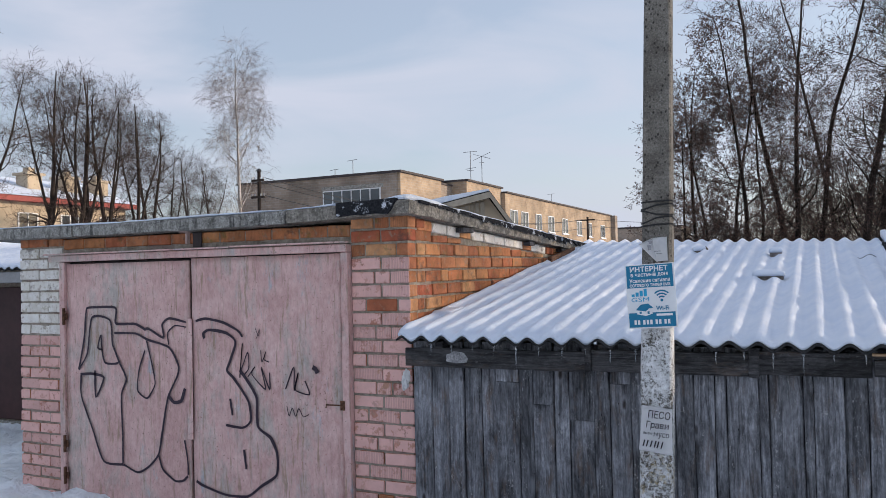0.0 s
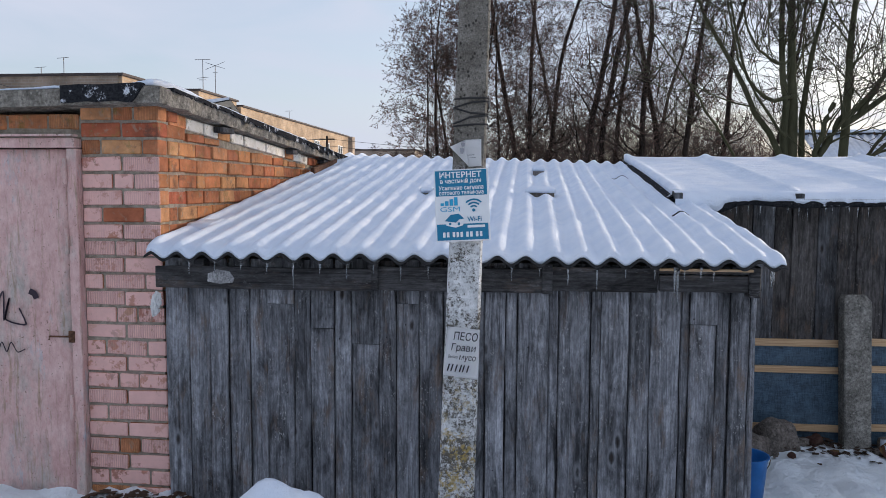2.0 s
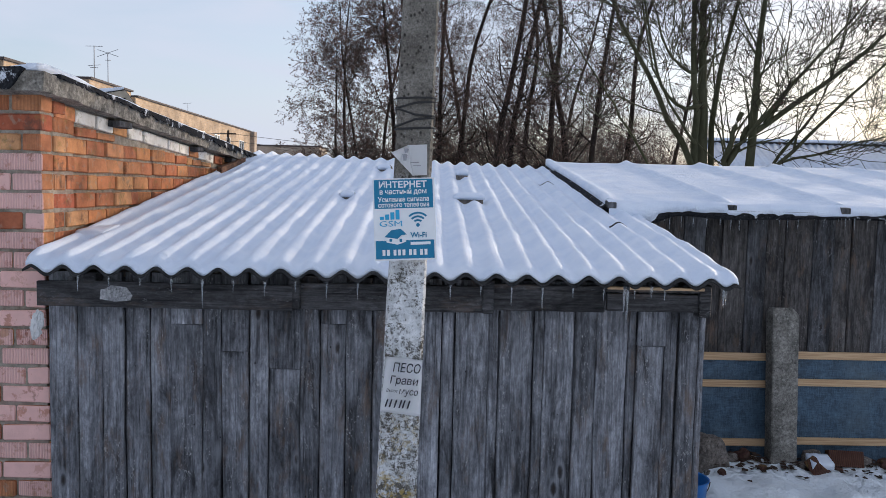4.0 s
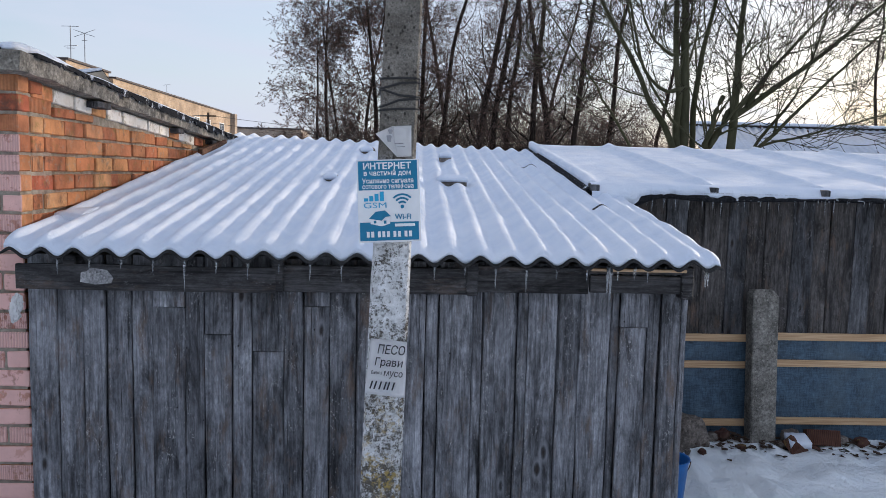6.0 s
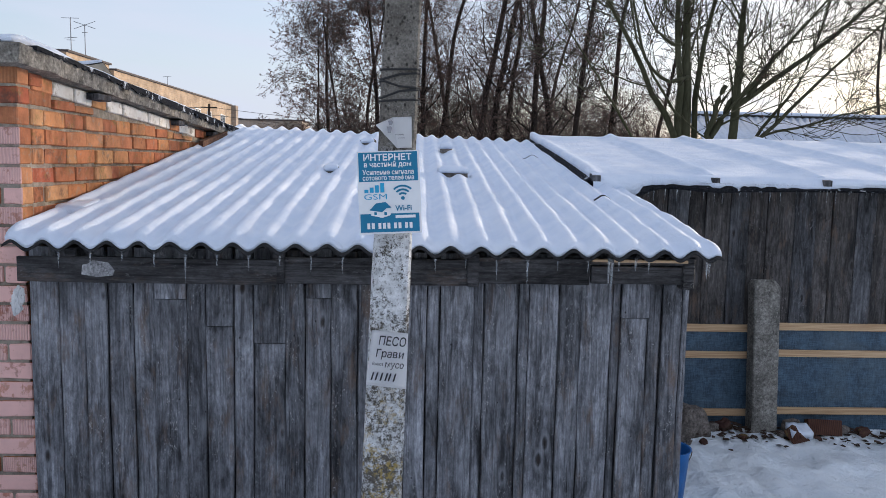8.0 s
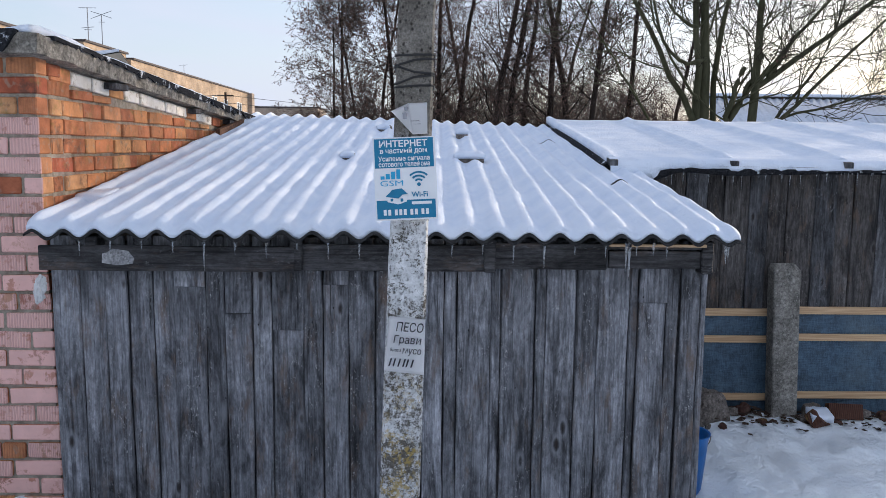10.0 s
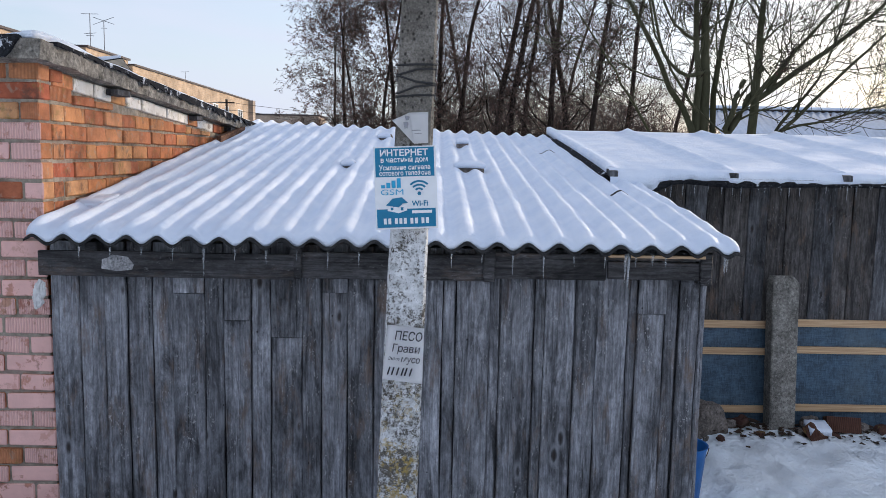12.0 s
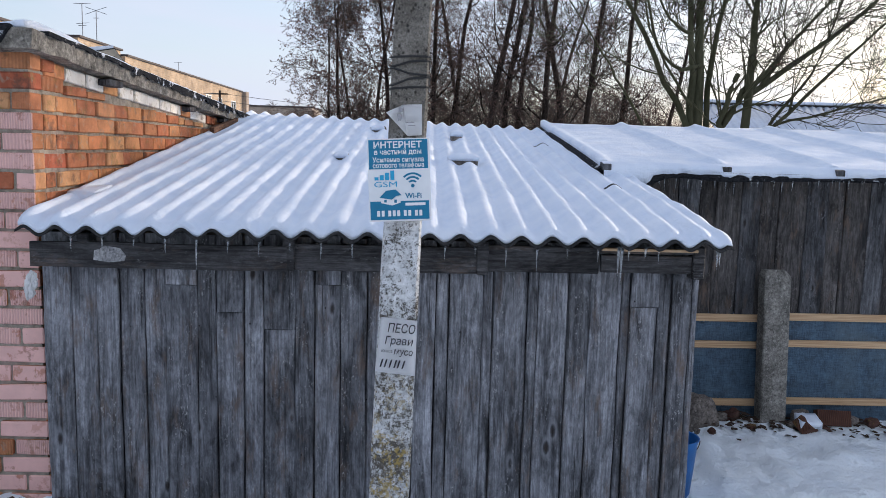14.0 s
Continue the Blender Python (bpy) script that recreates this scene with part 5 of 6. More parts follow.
# stones and brick halves that weigh the roof down, each with a cap of snow
for x, y, s, brick in ((-0.30, 6.80, (0.11, 0.05, 0.024), True), (-0.30, 8.25, (0.055, 0.05, 0.028), True), (-1.22, 6.80, (0.05, 0.05, 0.03), False), (-1.06, 8.62, (0.06, 0.05, 0.03), False)):
    z = roof_z(x, y)
    if brick:
        bm = box(x - s[0], x + s[0], y - s[1], y + s[1], z + 0.012, z + 0.035 + 2 * s[2], 0.008)
        st = solo("roof_brick", bm, STONE, "grey brick lying on the snowy roof", "brick", "weights on the roof")
        top = z + 0.035 + 2 * s[2]
    else:
        st = lump("roof_stone", (x, y, z + 0.04), (s[0] * 1.5, s[1], 0.050), STONE, "small stone on the snowy roof", "stone", x + y, 0, "weights on the roof")
        top = z + 0.066
    cap = lambda a, b, x=x, y=y, s=s: max(0, 1 - abs((a - x) / (s[0] * 1.1)) ** 4) * max(0, 1 - abs((b - y) / (s[1] * 1.1)) ** 4)
    bm = sheet(list(np.linspace(x - s[0] * 1.1, x + s[0] * 1.1, 10)), list(np.linspace(y - s[1] * 1.1, y + s[1] * 1.1, 8)), lambda a, b: top + 0.004 + 0.024 * cap(a, b), lambda a, b: top - 0.03 * (1 - cap(a, b)))
    solo("snow_cap", bm, SNOW, "cap of snow on a roof weight", "snow", kind="stuff", smooth=True)
# rusty iron strip leaning between brick wall and roof
bm = prism([(7.85, 2.335), (8.75, 2.47), (8.75, 2.51), (7.85, 2.39)], "x", -2.50, -2.46)
solo("iron_strip", bm, RUST, "rusty iron strip lying along the brick wall", "metal strip")
bm = sheet(list(np.linspace(-2.52, -2.36, 6)), list(np.linspace(5.12, 5.32, 6)), lambda x, y: roof_z(x, y) + 0.075 + 0.01 * noisy(x, y, 0, 9), lambda x, y: roof_z(x, y) + 0.02)
solo("snow_clod", bm, SNOW, "clod of snow against the brick wall", "snow", kind="stuff", smooth=True)

# icicles under the eaves
def icicle_mesh(seed):
    bm = bmesh.new()
    n, rings = 7, []
    for k in range(n + 1):
        t = k / n
        r = 0.0055 * (1 - t) ** 0.8 * (1 + 0.25 * noisy(seed, t * 6)) + 0.0009
        cx, cy = 0.004 * noisy(seed, t * 2, 3), 0.004 * noisy(seed, t * 2, 8)
        rings.append([bm.verts.new((cx + r * math.cos(a), cy + r * math.sin(a), -t)) for a in np.linspace(0, 2 * math.pi, 7)[:-1]])
    for p, q in zip(rings, rings[1:]):
        for i in range(6):
            bm.faces.new((p[i], p[(i + 1) % 6], q[(i + 1) % 6], q[i]))
    bm.faces.new(rings[0]), bm.faces.new(rings[-1][::-1])
    return mesh_of(bm, ICE, True)


ICES = [icicle_mesh(s) for s in (0.5, 3.3, 8.1)]
LONG = [0.08, 0.07, 0.05, 0.075, 0.15, 0.07, 0.085, 0.06, 0.10, 0.09, 0.0, 0.0, 0.08, 0.06, 0.11, 0.13, 0.06, 0.07, 0.06, 0.07, 0.0, 0.08]
for k, n in enumerate(LONG):
    x = -2.281 + PITCH * k
    if n and x < 0.93:
        ob = new("icicle", ICES[k % 3])
        ob.matrix_basis = Matrix.LocRotScale((x, 4.612, roof_z(x, 4.612) - 0.026), None, (0.75 + 1.4 * n, 0.75 + 1.4 * n, n))
        tagged(ob, "thin clear icicle hanging from the corrugated eave", "icicle", "icicles on the corrugated eave")
for x, n in ((0.372, 0.15), (0.388, 0.19), (0.505, 0.06), (0.86, 0.10)):
    ob = new("icicle", ICES[1])
    ob.matrix_basis = Matrix.LocRotScale((x, 4.615, roof_z(x, 4.615) - 0.020), None, (1.3, 1.3, n))
    tagged(ob, "thin clear icicle hanging from the corrugated eave", "icicle", "icicles on the corrugated eave")
for k in range(46):
    x = 1.0 + 0.085 * k + RNG.uniform(-0.03, 0.03)
    ob = new("icicle", ICES[k % 3])
    ob.matrix_basis = Matrix.LocRotScale((x, 6.482 + 0.02 * noisy(x, 0, 5, 2.5), lip(x) + 0.006), None, (0.8, 0.8, RNG.uniform(0.02, 0.11)))
    tagged(ob, "tiny icicle hanging from the felt edge", "icicle", "icicles on the felt edge")

# ---- neighbours ----
neighbour = thing("neighbour_garage", (-10, 8, 0.2), "dark maroon lock-up garage with snowy corrugated roof", "garage")
part("wall", box(-14, -7.2, 6.9, 10.5, 0.05, 2.45), MORTAR, neighbour)
part("door", box(-12.2, -8.4, 6.86, 6.90, 0.42, 2.18, 0.005), MAROON, neighbour, "dark maroon steel door")
part("plinth", box(-13.5, -7.25, 6.83, 6.898, 0.05, 0.40, 0.01), SLAB, neighbour)
xs = list(np.arange(-14.2, -7.1, 0.0375))
part("corrugated_sheet", sheet(xs, [6.5, 8.5, 10.6], lambda x, y: 2.42 + 0.16 * (y - 6.5) - 0.02 * math.cos(2 * math.pi * x / 0.15), lambda x, y: 2.41 + 0.16 * (y - 6.5) - 0.02 * math.cos(2 * math.pi * x / 0.15)), SLATE, neighbour, "", True)
part("fascia", box(-14.2, -7.1, 6.56, 6.60, 2.24, 2.38, 0.004), ALUMINIUM, neighbour, "grey-blue fascia")
bm = sheet(xs, [6.51, 6.53, 6.6, 8.5, 10.6], lambda x, y: 2.455 + 0.16 * (y - 6.5) - 0.012 * math.cos(2 * math.pi * x / 0.15) + 0.03 * smooth01(6.5, 6.6, y), lambda x, y: 2.425 + 0.16 * (y - 6.5) - 0.02 * math.cos(2 * math.pi * x / 0.15))
solo("roof_snow", bm, SNOW, "snow on the neighbouring garage roof", "snow", kind="stuff", smooth=True)

# far corrugated roof behind the trees
far_shed = thing("far_shed", (14, 22, 0.2), "distant shed under a pale corrugated roof", "shed")
part("wall", box(7.2, 26, 20.4, 25, 0.0, 2.2), WOOD_DARK, far_shed)
xs = list(np.arange(6.9, 26.3, 0.05))
# the slope's shade is in the sheet colour
part("corrugated_roof", sheet(xs, [19.5, 22.6], lambda x, y: 2.20 + 0.50 * (y - 19.5) - 0.018 * math.cos(2 * math.pi * x / 0.20), lambda x, y: 2.17 + 0.50 * (y - 19.5) - 0.018 * math.cos(2 * math.pi * x / 0.20)), FROST_AND_SHADE, far_shed, "frosted corrugated roof", True)
part("ridge_cap", box(6.8, 26.4, 22.5, 22.85, 3.74, 3.83, 0.02), SNOW, far_shed)
part("ridge_board", box(6.8, 26.4, 22.48, 22.52, 3.64, 3.74, 0.005), SLATE, far_shed)


# ---- the brick apartment house ----
def window(parent, x, y, z, w, h, face, leaves_=2):
    """A window in a wall that faces +x (face 'x') or -y (face 'y'): dark glass, white frame, mullions, sill."""
    def place(u0, u1, d0, d1, z0, z1):
        return box(x + d0, x + d1, y + u0, y + u1, z + z0, z + z1) if face == "x" else box(x + u0, x + u1, y - d1, y - d0, z + z0, z + z1)
    win = part("window", place(0, w, 0.004, 0.02, 0, h), GLASS, parent)
    t = 0.08
    bm = place(-t, 0, 0.0, 0.07, -t, h + t)
    for q in ((w, w + t, 0.0, 0.07, -t, h + t), (0, w, 0.0, 0.07, h, h + t), (0, w, 0.0, 0.07, -t, 0)):
        b2 = place(*q)
        me = bpy.data.meshes.new("q")
        b2.to_mesh(me)
        bm.from_mesh(me)
        b2.free()
    part("window_frame", bm, WHITE_FRAME, win)
    for k in range(1, leaves_):
        u = w * k / leaves_
        part("mullion", place(u - 0.035, u + 0.035, 0.01, 0.06, 0, h), WHITE_FRAME, win)
    part("window_sill", place(-0.15, w + 0.15, 0.0, 0.2, -0.2, -0.1), SNOW, win)
    return win


flats = thing("apartment_house", (-35, 80, 0.2), "sand-coloured brick apartment house, flat roof, grey end wing", "house")
TOP = 9.6
part("wall", box(-42.5, -27.5, 50.5, 57.5, 0.0, TOP), YELLOW_WALL, flats, "sand-coloured brick wall")
# thin greyer skin over the sandy block: the end's shade as brick colour
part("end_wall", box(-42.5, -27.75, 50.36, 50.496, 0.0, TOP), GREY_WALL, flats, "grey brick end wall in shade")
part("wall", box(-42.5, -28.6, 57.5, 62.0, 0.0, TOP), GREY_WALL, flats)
part("wall", box(-42.5, -27.2, 62.0, 70.3, 0.0, TOP + 0.42), YELLOW_WALL, flats, "sand-coloured brick stair tower")
part("wall", box(-42.5, -26.8, 70.3, 113.5, 0.0, TOP), YELLOW_WALL, flats)
part("wall", box(-42.5, -26.2, 113.5, 115.0, 0.0, TOP + 0.1), GREY_WALL, flats)
for x0, x1, y0, y1, z in ((-42.7, -27.3, 50.2, 57.6, TOP), (-42.7, -28.5, 57.6, 61.9, TOP), (-42.7, -27.0, 61.9, 70.4, TOP + 0.42), (-42.7, -26.6, 70.4, 113.4, TOP)):
    part("parapet_cap", box(x0, x1, y0, y1, z + 0.004, z + 0.16), CAP_AND_GAP_SHADE, flats, "dark parapet cap")
for y, w in ((71.6, 1.9), (74.8, 1.9), (79.3, 1.8), (83.6, 2.0), (89.0, 2.0), (95.2, 2.0), (100.6, 1.6), (107.2, 2.2)):
    for z in (6.35, 3.35):
        window(flats, -26.8, y, z, w, 1.65, "x", 2)
for y in (52.5, 64.5):
    for z in (6.2, 3.2):
        window(flats, -27.5 if y < 60 else -27.2, y, z, 1.6, 1.5, "x")
window(flats, -34.2, 50.36, 7.55, 5.0, 0.95, "y", 6)
part("band", box(-34.4, -28.9, 50.30, 50.356, 8.62, 8.9), SLAB, flats, "pale concrete band over the windows")
for k in range(2):
    mast = thing("tv_antenna", (-30.5, 70.6 + 2.9 * k, TOP + 0.16), "thin rooftop television antenna", "antenna", "rooftop antennas")
    mx, my, h, low = -30.5, 70.6 + 2.9 * k, 4.25 - 0.1 * k, TOP + 0.15
    part("mast", rod([(mx, my, low), (mx, my, low + h)], 0.04, 6), ALUMINIUM, mast)
    for z, w, tilt in (((h - 0.05, 0.75, 0.0), (h - 1.7, 0.55, 0.05), (h - 1.9, 0.35, 0.0)) if k == 0 else ((h - 0.05, 0.95, 0.35), (h - 0.05, 0.95, -0.30), (h - 0.7, 0.25, 0.0))):
        part("boom", rod([(mx - w, my, low + z - tilt), (mx + w, my, low + z + tilt)], 0.024, 5), ALUMINIUM, mast)
for x, y, h in ((-33.8, 54.0, 1.7), (-36.2, 55.0, 1.2), (-29.0, 92.0, 1.6)):
    mast = thing("tv_antenna", (x, y, TOP + 0.16), "thin rooftop television antenna", "antenna", "rooftop antennas")
    part("mast", rod([(x, y, TOP + 0.1), (x, y, TOP + 0.16 + h)], 0.03, 6), ALUMINIUM, mast)
    part("boom", rod([(x - 0.5, y, TOP + 0.1 + h), (x + 0.4, y, TOP + 0.16 + h)], 0.02, 5), ALUMINIUM, mast)
far_block = thing("far_block", (-24, 140, 0.2), "distant low grey building", "house")
part("wall", box(-31, -20, 135, 145, 0, 8.7), GREY_WALL, far_block)
part("parapet_cap", box(-31.2, -19.8, 134.8, 145.2, 8.704, 8.95), CAP_AND_GAP_SHADE, far_block)

# ---- small house with a boarded gable ----
cottage = thing("cottage", (-10.3, 21.5, 0.2), "small house with boarded gable and snowy roof", "house")
CM = pose(-8.25, 20.4, 0.0, 0, 0, 26)  # gable in the plane y = 0, facing the lane


def at_cottage(bm):
    bm.transform(CM)
    return bm


GABLE_LINE = [(-2.7, 3.82), (0, 4.46), (0.85, 3.25)]
part("wall", at_cottage(prism([(-2.5, 0.0), (0.62, 0.0), (0.62, 3.4), (0, 4.28), (-2.5, 3.70)], "y", 0.0, 3.5)), CREAM, cottage, "cream rendered gable wall")
for k in range(11):
    x = -1.75 + 0.15 * k
    part("gable_board", at_cottage(box(x, x + 0.12, -0.045, -0.005, 3.2, 4.24 + 0.232 * x)), GABLE, cottage)
for (ax, az0), (bx, bz0) in zip(GABLE_LINE, GABLE_LINE[1:]):
    part("roof_slope", at_cottage(prism([(ax, az0 - 0.10), (bx, bz0 - 0.10), (bx, bz0), (ax, az0)], "y", -0.40, 3.6)), SLATE, cottage)
    part("bargeboard", at_cottage(prism([(ax, az0 - 0.20), (bx, bz0 - 0.20), (bx, bz0 - 0.03), (ax, az0 - 0.03)], "y", -0.46, -0.404)), GABLE, cottage, "weathered bargeboard")
part("roof_cover", at_cottage(prism([(-2.7, 3.824), (-0.02, 4.462), (-0.02, 4.52), (-1.2, 4.34), (-2.7, 4.02)], "y", -0.38, 3.6)), SNOW, cottage, "snow on the roof slope")

# ---- cream house with red eaves, behind the bare trees ----
manor = thing("cream_house", (-52, 40, 0.2), "cream rendered house with red eaves and snowy roof", "house")
part("wall", box(-58, -46.6, 22, 42.3, 0.0, 7.35), CREAM, manor, "cream rendered wall")
part("eave", box(-58.5, -45.9, 21.5, 42.8, 7.354, 7.70), RED_TRIM, manor, "red-painted eave")
part("roof_slope", prism([(-45.8, 7.704), (-52, 9.65), (-58.6, 7.704)], "y", 21.4, 42.9), SNOW, manor, "snow-covered pitched roof")
for y in (35.5, 38.4, 41.1):
    ch = part("chimney", box(-49.5, -48.3, y, y + 1.1, 8.3, 9.45), CREAM, manor, "rendered chimney")
    part("chimney_cap", box(-49.7, -48.1, y - 0.15, y + 1.25, 9.454, 9.62), CREAM, ch)
    part("chimney_pot", box(-49.2, -48.6, y + 0.3, y + 0.8, 9.624, 10.0), CREAM, ch)
for y in (24, 27.2, 30.4, 33.6, 36.8, 40):
    window(manor, -46.6, y, 4.9, 1.3, 1.7, "x")

# ---- wooden line pole with cross-arms and wires ----
line_pole = thing("line_pole", (-22.5, 28.0, 0.2), "wooden power-line pole with cross-arms and insulators", "pole")
part("shaft", rod([(-22.5, 28, 0.1), (-22.5, 28, 6.95)], 0.11, 8, None, 0.7), BARK, line_pole)
for z, w in ((6.45, 0.34), (5.70, 0.36)):
    arm = part("crossarm", box(-22.5 - w, -22.5 + w, 27.86, 27.95, z, z + 0.10, 0.01), BARK, line_pole)
    for s in (-1, -0.5, 0.5, 1):
        part("insulator", rod([(-22.5 + s * w * 0.93, 27.9, z + 0.10), (-22.5 + s * w * 0.93, 27.9, z + 0.20)], 0.03, 8), ALUMINIUM, arm)
part("pole_cap", rod([(-22.5, 28, 6.93), (-22.5, 28, 7.05)], 0.15, 8, None, 0.3), WIRE, line_pole)


def sag(a, b, dip, n=24):
    a, b = Vector(a), Vector(b)
    return [a.lerp(b, t) - Vector((0, 0, dip * 4 * t * (1 - t))) for t in np.linspace(0, 1, n)]


for k, (a, b, dip) in enumerate((((-22.1, 27.9, 6.6), (-16.0, 60.0, 6.0), 1.0), ((-22.9, 27.9, 6.6), (-16.5, 60.0, 6.0), 1.1), ((-22.1, 27.9, 5.8), (-15.5, 60.0, 5.4), 1.0), ((-16.0, 60.0, 6.0), (12, 90, 7.0), 0.8), ((-15.5, 60.0, 5.4), (12, 90, 6.4), 0.8))):
    solo("overhead_wire", rod(sag(a, b, dip), 0.016, 4), WIRE, "thin dark overhead wire sagging between poles", "wire", "overhead wires")
far_pole = thing("line_pole", (-16.0, 60.0, 0.2), "distant wooden power-line pole", "pole")
part("shaft", rod([(-16.0, 60, 0.1), (-16.0, 60, 6.2)], 0.12, 8, None, 0.7), BARK, far_pole)
part("crossarm", box(-16.6, -15.4, 59.9, 60.0, 5.9, 6.0), BARK, far_pole)


# ---- trees ----
def unit(v):
    return v / np.maximum(1e-9, np.linalg.norm(v, axis=-1, keepdims=True))


def sprout(rng, P, R, k, lo, hi, length, spread, wob, up, n, thin, fall=0.5, tip=0.25):
    """k side shoots from each branch of P (count, points, 3) with radii R; returns their points and radii."""
    B, m = P.shape[:2]
    t = rng.uniform(lo, hi, (B, k))
    f = t * (m - 1)
    i = np.minimum(f.astype(int), m - 2)
    a = (f - i)[..., None]
    rows = np.arange(B)[:, None]
    p0, p1 = P[rows, i], P[rows, i + 1]
    base, tan = p0 + a * (p1 - p0), unit(p1 - p0)
    r = (R[rows, i] + a[..., 0] * (R[rows, i + 1] - R[rows, i])) * thin
    side = unit(np.cross(tan, rng.normal(size=tan.shape)))
    ang = np.radians(spread) * rng.uniform(0.7, 1.3, (B, k, 1))
    d = unit(np.cos(ang) * tan + np.sin(ang) * side)
    L = length * (1 - fall * t) * rng.uniform(0.55, 1.25, (B, k))
    pts, q = [base], base
    for _ in range(n - 1):
        q = q + d * (L / (n - 1))[..., None]
        pts.append(q)
        d = unit(d + rng.normal(scale=wob, size=d.shape) + np.array((0, 0, up)))
    Q = np.stack(pts, 2).reshape(B * k, n, 3)
    rad = r.reshape(-1, 1) * np.linspace(1, tip, n)
    return Q, rad


def tubes(groups, material, smooth=True):
    """One mesh of many tapering tubes; groups of (points, radii, sides)."""
    vs, qs, at = [], [], 0
    for P, R, s in groups:
        B, n = P.shape[:2]
        T = unit(np.gradient(P, axis=1))
        ref = np.where(np.abs(T[..., 2:3]) > 0.9, np.array((1.0, 0, 0)), np.array((0, 0, 1.0)))
        U = unit(np.cross(T, ref))
        W = np.cross(T, U)
        a = np.arange(s) * 2 * np.pi / s
        ring = P[:, :, None] + R[:, :, None, None] * (np.cos(a)[:, None] * U[:, :, None] + np.sin(a)[:, None] * W[:, :, None])
        vs.append(ring.reshape(-1, 3))
        idx = at + np.arange(B * n * s).reshape(B, n, s)
        nxt = np.roll(idx, -1, axis=2)
        qs.append(np.stack((idx[:, :-1], nxt[:, :-1], nxt[:, 1:], idx[:, 1:]), -1).reshape(-1, 4))
        at += B * n * s
    V, Q = np.concatenate(vs), np.concatenate(qs)
    me = bpy.data.meshes.new("tree")
    me.vertices.add(len(V)), me.loops.add(Q.size), me.polygons.add(len(Q))
    me.vertices.foreach_set("co", V.ravel())
    me.loops.foreach_set("vertex_index", Q.ravel().astype(np.int32))
    me.polygons.foreach_set("loop_start", np.arange(0, Q.size, 4, dtype=np.int32))
    me.polygons.foreach_set("use_smooth", np.full(len(Q), smooth))
    me.update(calc_edges=True)
    me.materials.append(material)
    return me


def leaf_mesh(rng, P, per, size, material):
    """Small curled leaves along the outer halves of twigs P."""
    B, n = P.shape[:2]
    t = rng.uniform(0.3, 1.0, (B, per)) * (n - 1)
    i = np.minimum(t.astype(int), n - 2)
    a = (t - i)[..., None]
    rows = np.arange(B)[:, None]
    c = (P[rows, i] * (1 - a) + P[rows, i + 1] * a).reshape(-1, 3)
    u = unit(rng.normal(size=c.shape) + np.array((0, 0, -0.6)))
    w = unit(np.cross(u, rng.normal(size=c.shape)))
    s = size * rng.uniform(0.6, 1.3, (len(c), 1))
    V = np.stack((c, c + s * (0.5 * u + 0.35 * w), c + s * u * 1.1, c + s * (0.55 * u - 0.3 * w)), 1).reshape(-1, 3)
    Q = np.arange(len(V)).reshape(-1, 4)
    me = bpy.data.meshes.new("leaves")
    me.vertices.add(len(V)), me.loops.add(Q.size), me.polygons.add(len(Q))
    me.vertices.foreach_set("co", V.ravel())
    me.loops.foreach_set("vertex_index", Q.ravel().astype(np.int32))
    me.polygons.foreach_set("loop_start", np.arange(0, Q.size, 4, dtype=np.int32))
    me.update(calc_edges=True)
    me.materials.append(material)
    return me


def stem(base, way, length, radius, n, wob, up, rng, tip=0.12):
    d, q, pts = np.array(way, float), np.array(base, float), []
    d /= np.linalg.norm(d)
    for k in range(n):
        pts.append(q)
        q = q + d * length / (n - 1)
        d = d + rng.normal(scale=wob, size=3) + np.array((0, 0, up))
        d /= np.linalg.norm(d)
    return np.array(pts)[None], (radius * np.linspace(1, tip, n) ** 0.9)[None]


def make_tree(name, label, bark, twig, seed, stems, limbs, boughs, shoots, twigs, leaves_=None):
    """Stems, then four or five orders of side shoots; trunk, crown and, where they still hang, dry leaves."""
    rng = np.random.default_rng(seed)
    st = [s if len(s) == 2 else stem(*s, rng) for s in stems]
    g1 = [sprout(rng, P, R, *limbs) for P, R in st]
    P1, R1 = np.concatenate([g[0] for g in g1]), np.concatenate([g[1] for g in g1])
    P2, R2 = sprout(rng, P1, R1, *boughs)
    P3, R3 = sprout(rng, P2, R2, *shoots)
    P4, R4 = sprout(rng, P3, R3, *twigs)
    lo = 0.0035
    tree = new(name)
    tagged(tree, label, "tree")
    trunk = new("trunk", tubes([(P, R, 8) for P, R in st] + [(P1, np.maximum(R1, 0.006), 6), (P2, np.maximum(R2, 0.005), 4)], bark))
    crown = new("crown", tubes([(P3, np.maximum(R3, 0.0045), 3), (P4, np.maximum(R4, lo), 3)], twig, False))
    trunk.parent = crown.parent = tree
    if leaves_:
        per, size = leaves_
        lv = new("leaves", leaf_mesh(rng, P4 if per >= 1 else P4[::int(1 / per)], max(1, int(per)), size, DRY_LEAF))
        tagged(lv, "dry brown leaves still hanging")
        lv.parent = tree
    return tree


def along(points, radius, rng, tip=0.2, n=12):
    """A stem bent smoothly through a few points."""
    q = np.array(points, float)
    at = np.linspace(0, len(q) - 1, n)
    soft = np.stack([np.interp(at, np.arange(len(q)), q[:, c]) for c in range(3)], 1)
    soft[1:-1] = 0.25 * soft[:-2] + 0.5 * soft[1:-1] + 0.25 * soft[2:]
    soft[1:] += rng.normal(scale=0.012, size=(n - 1, 3))
    return soft[None], (radius * np.linspace(1, tip, n) ** 0.9)[None]


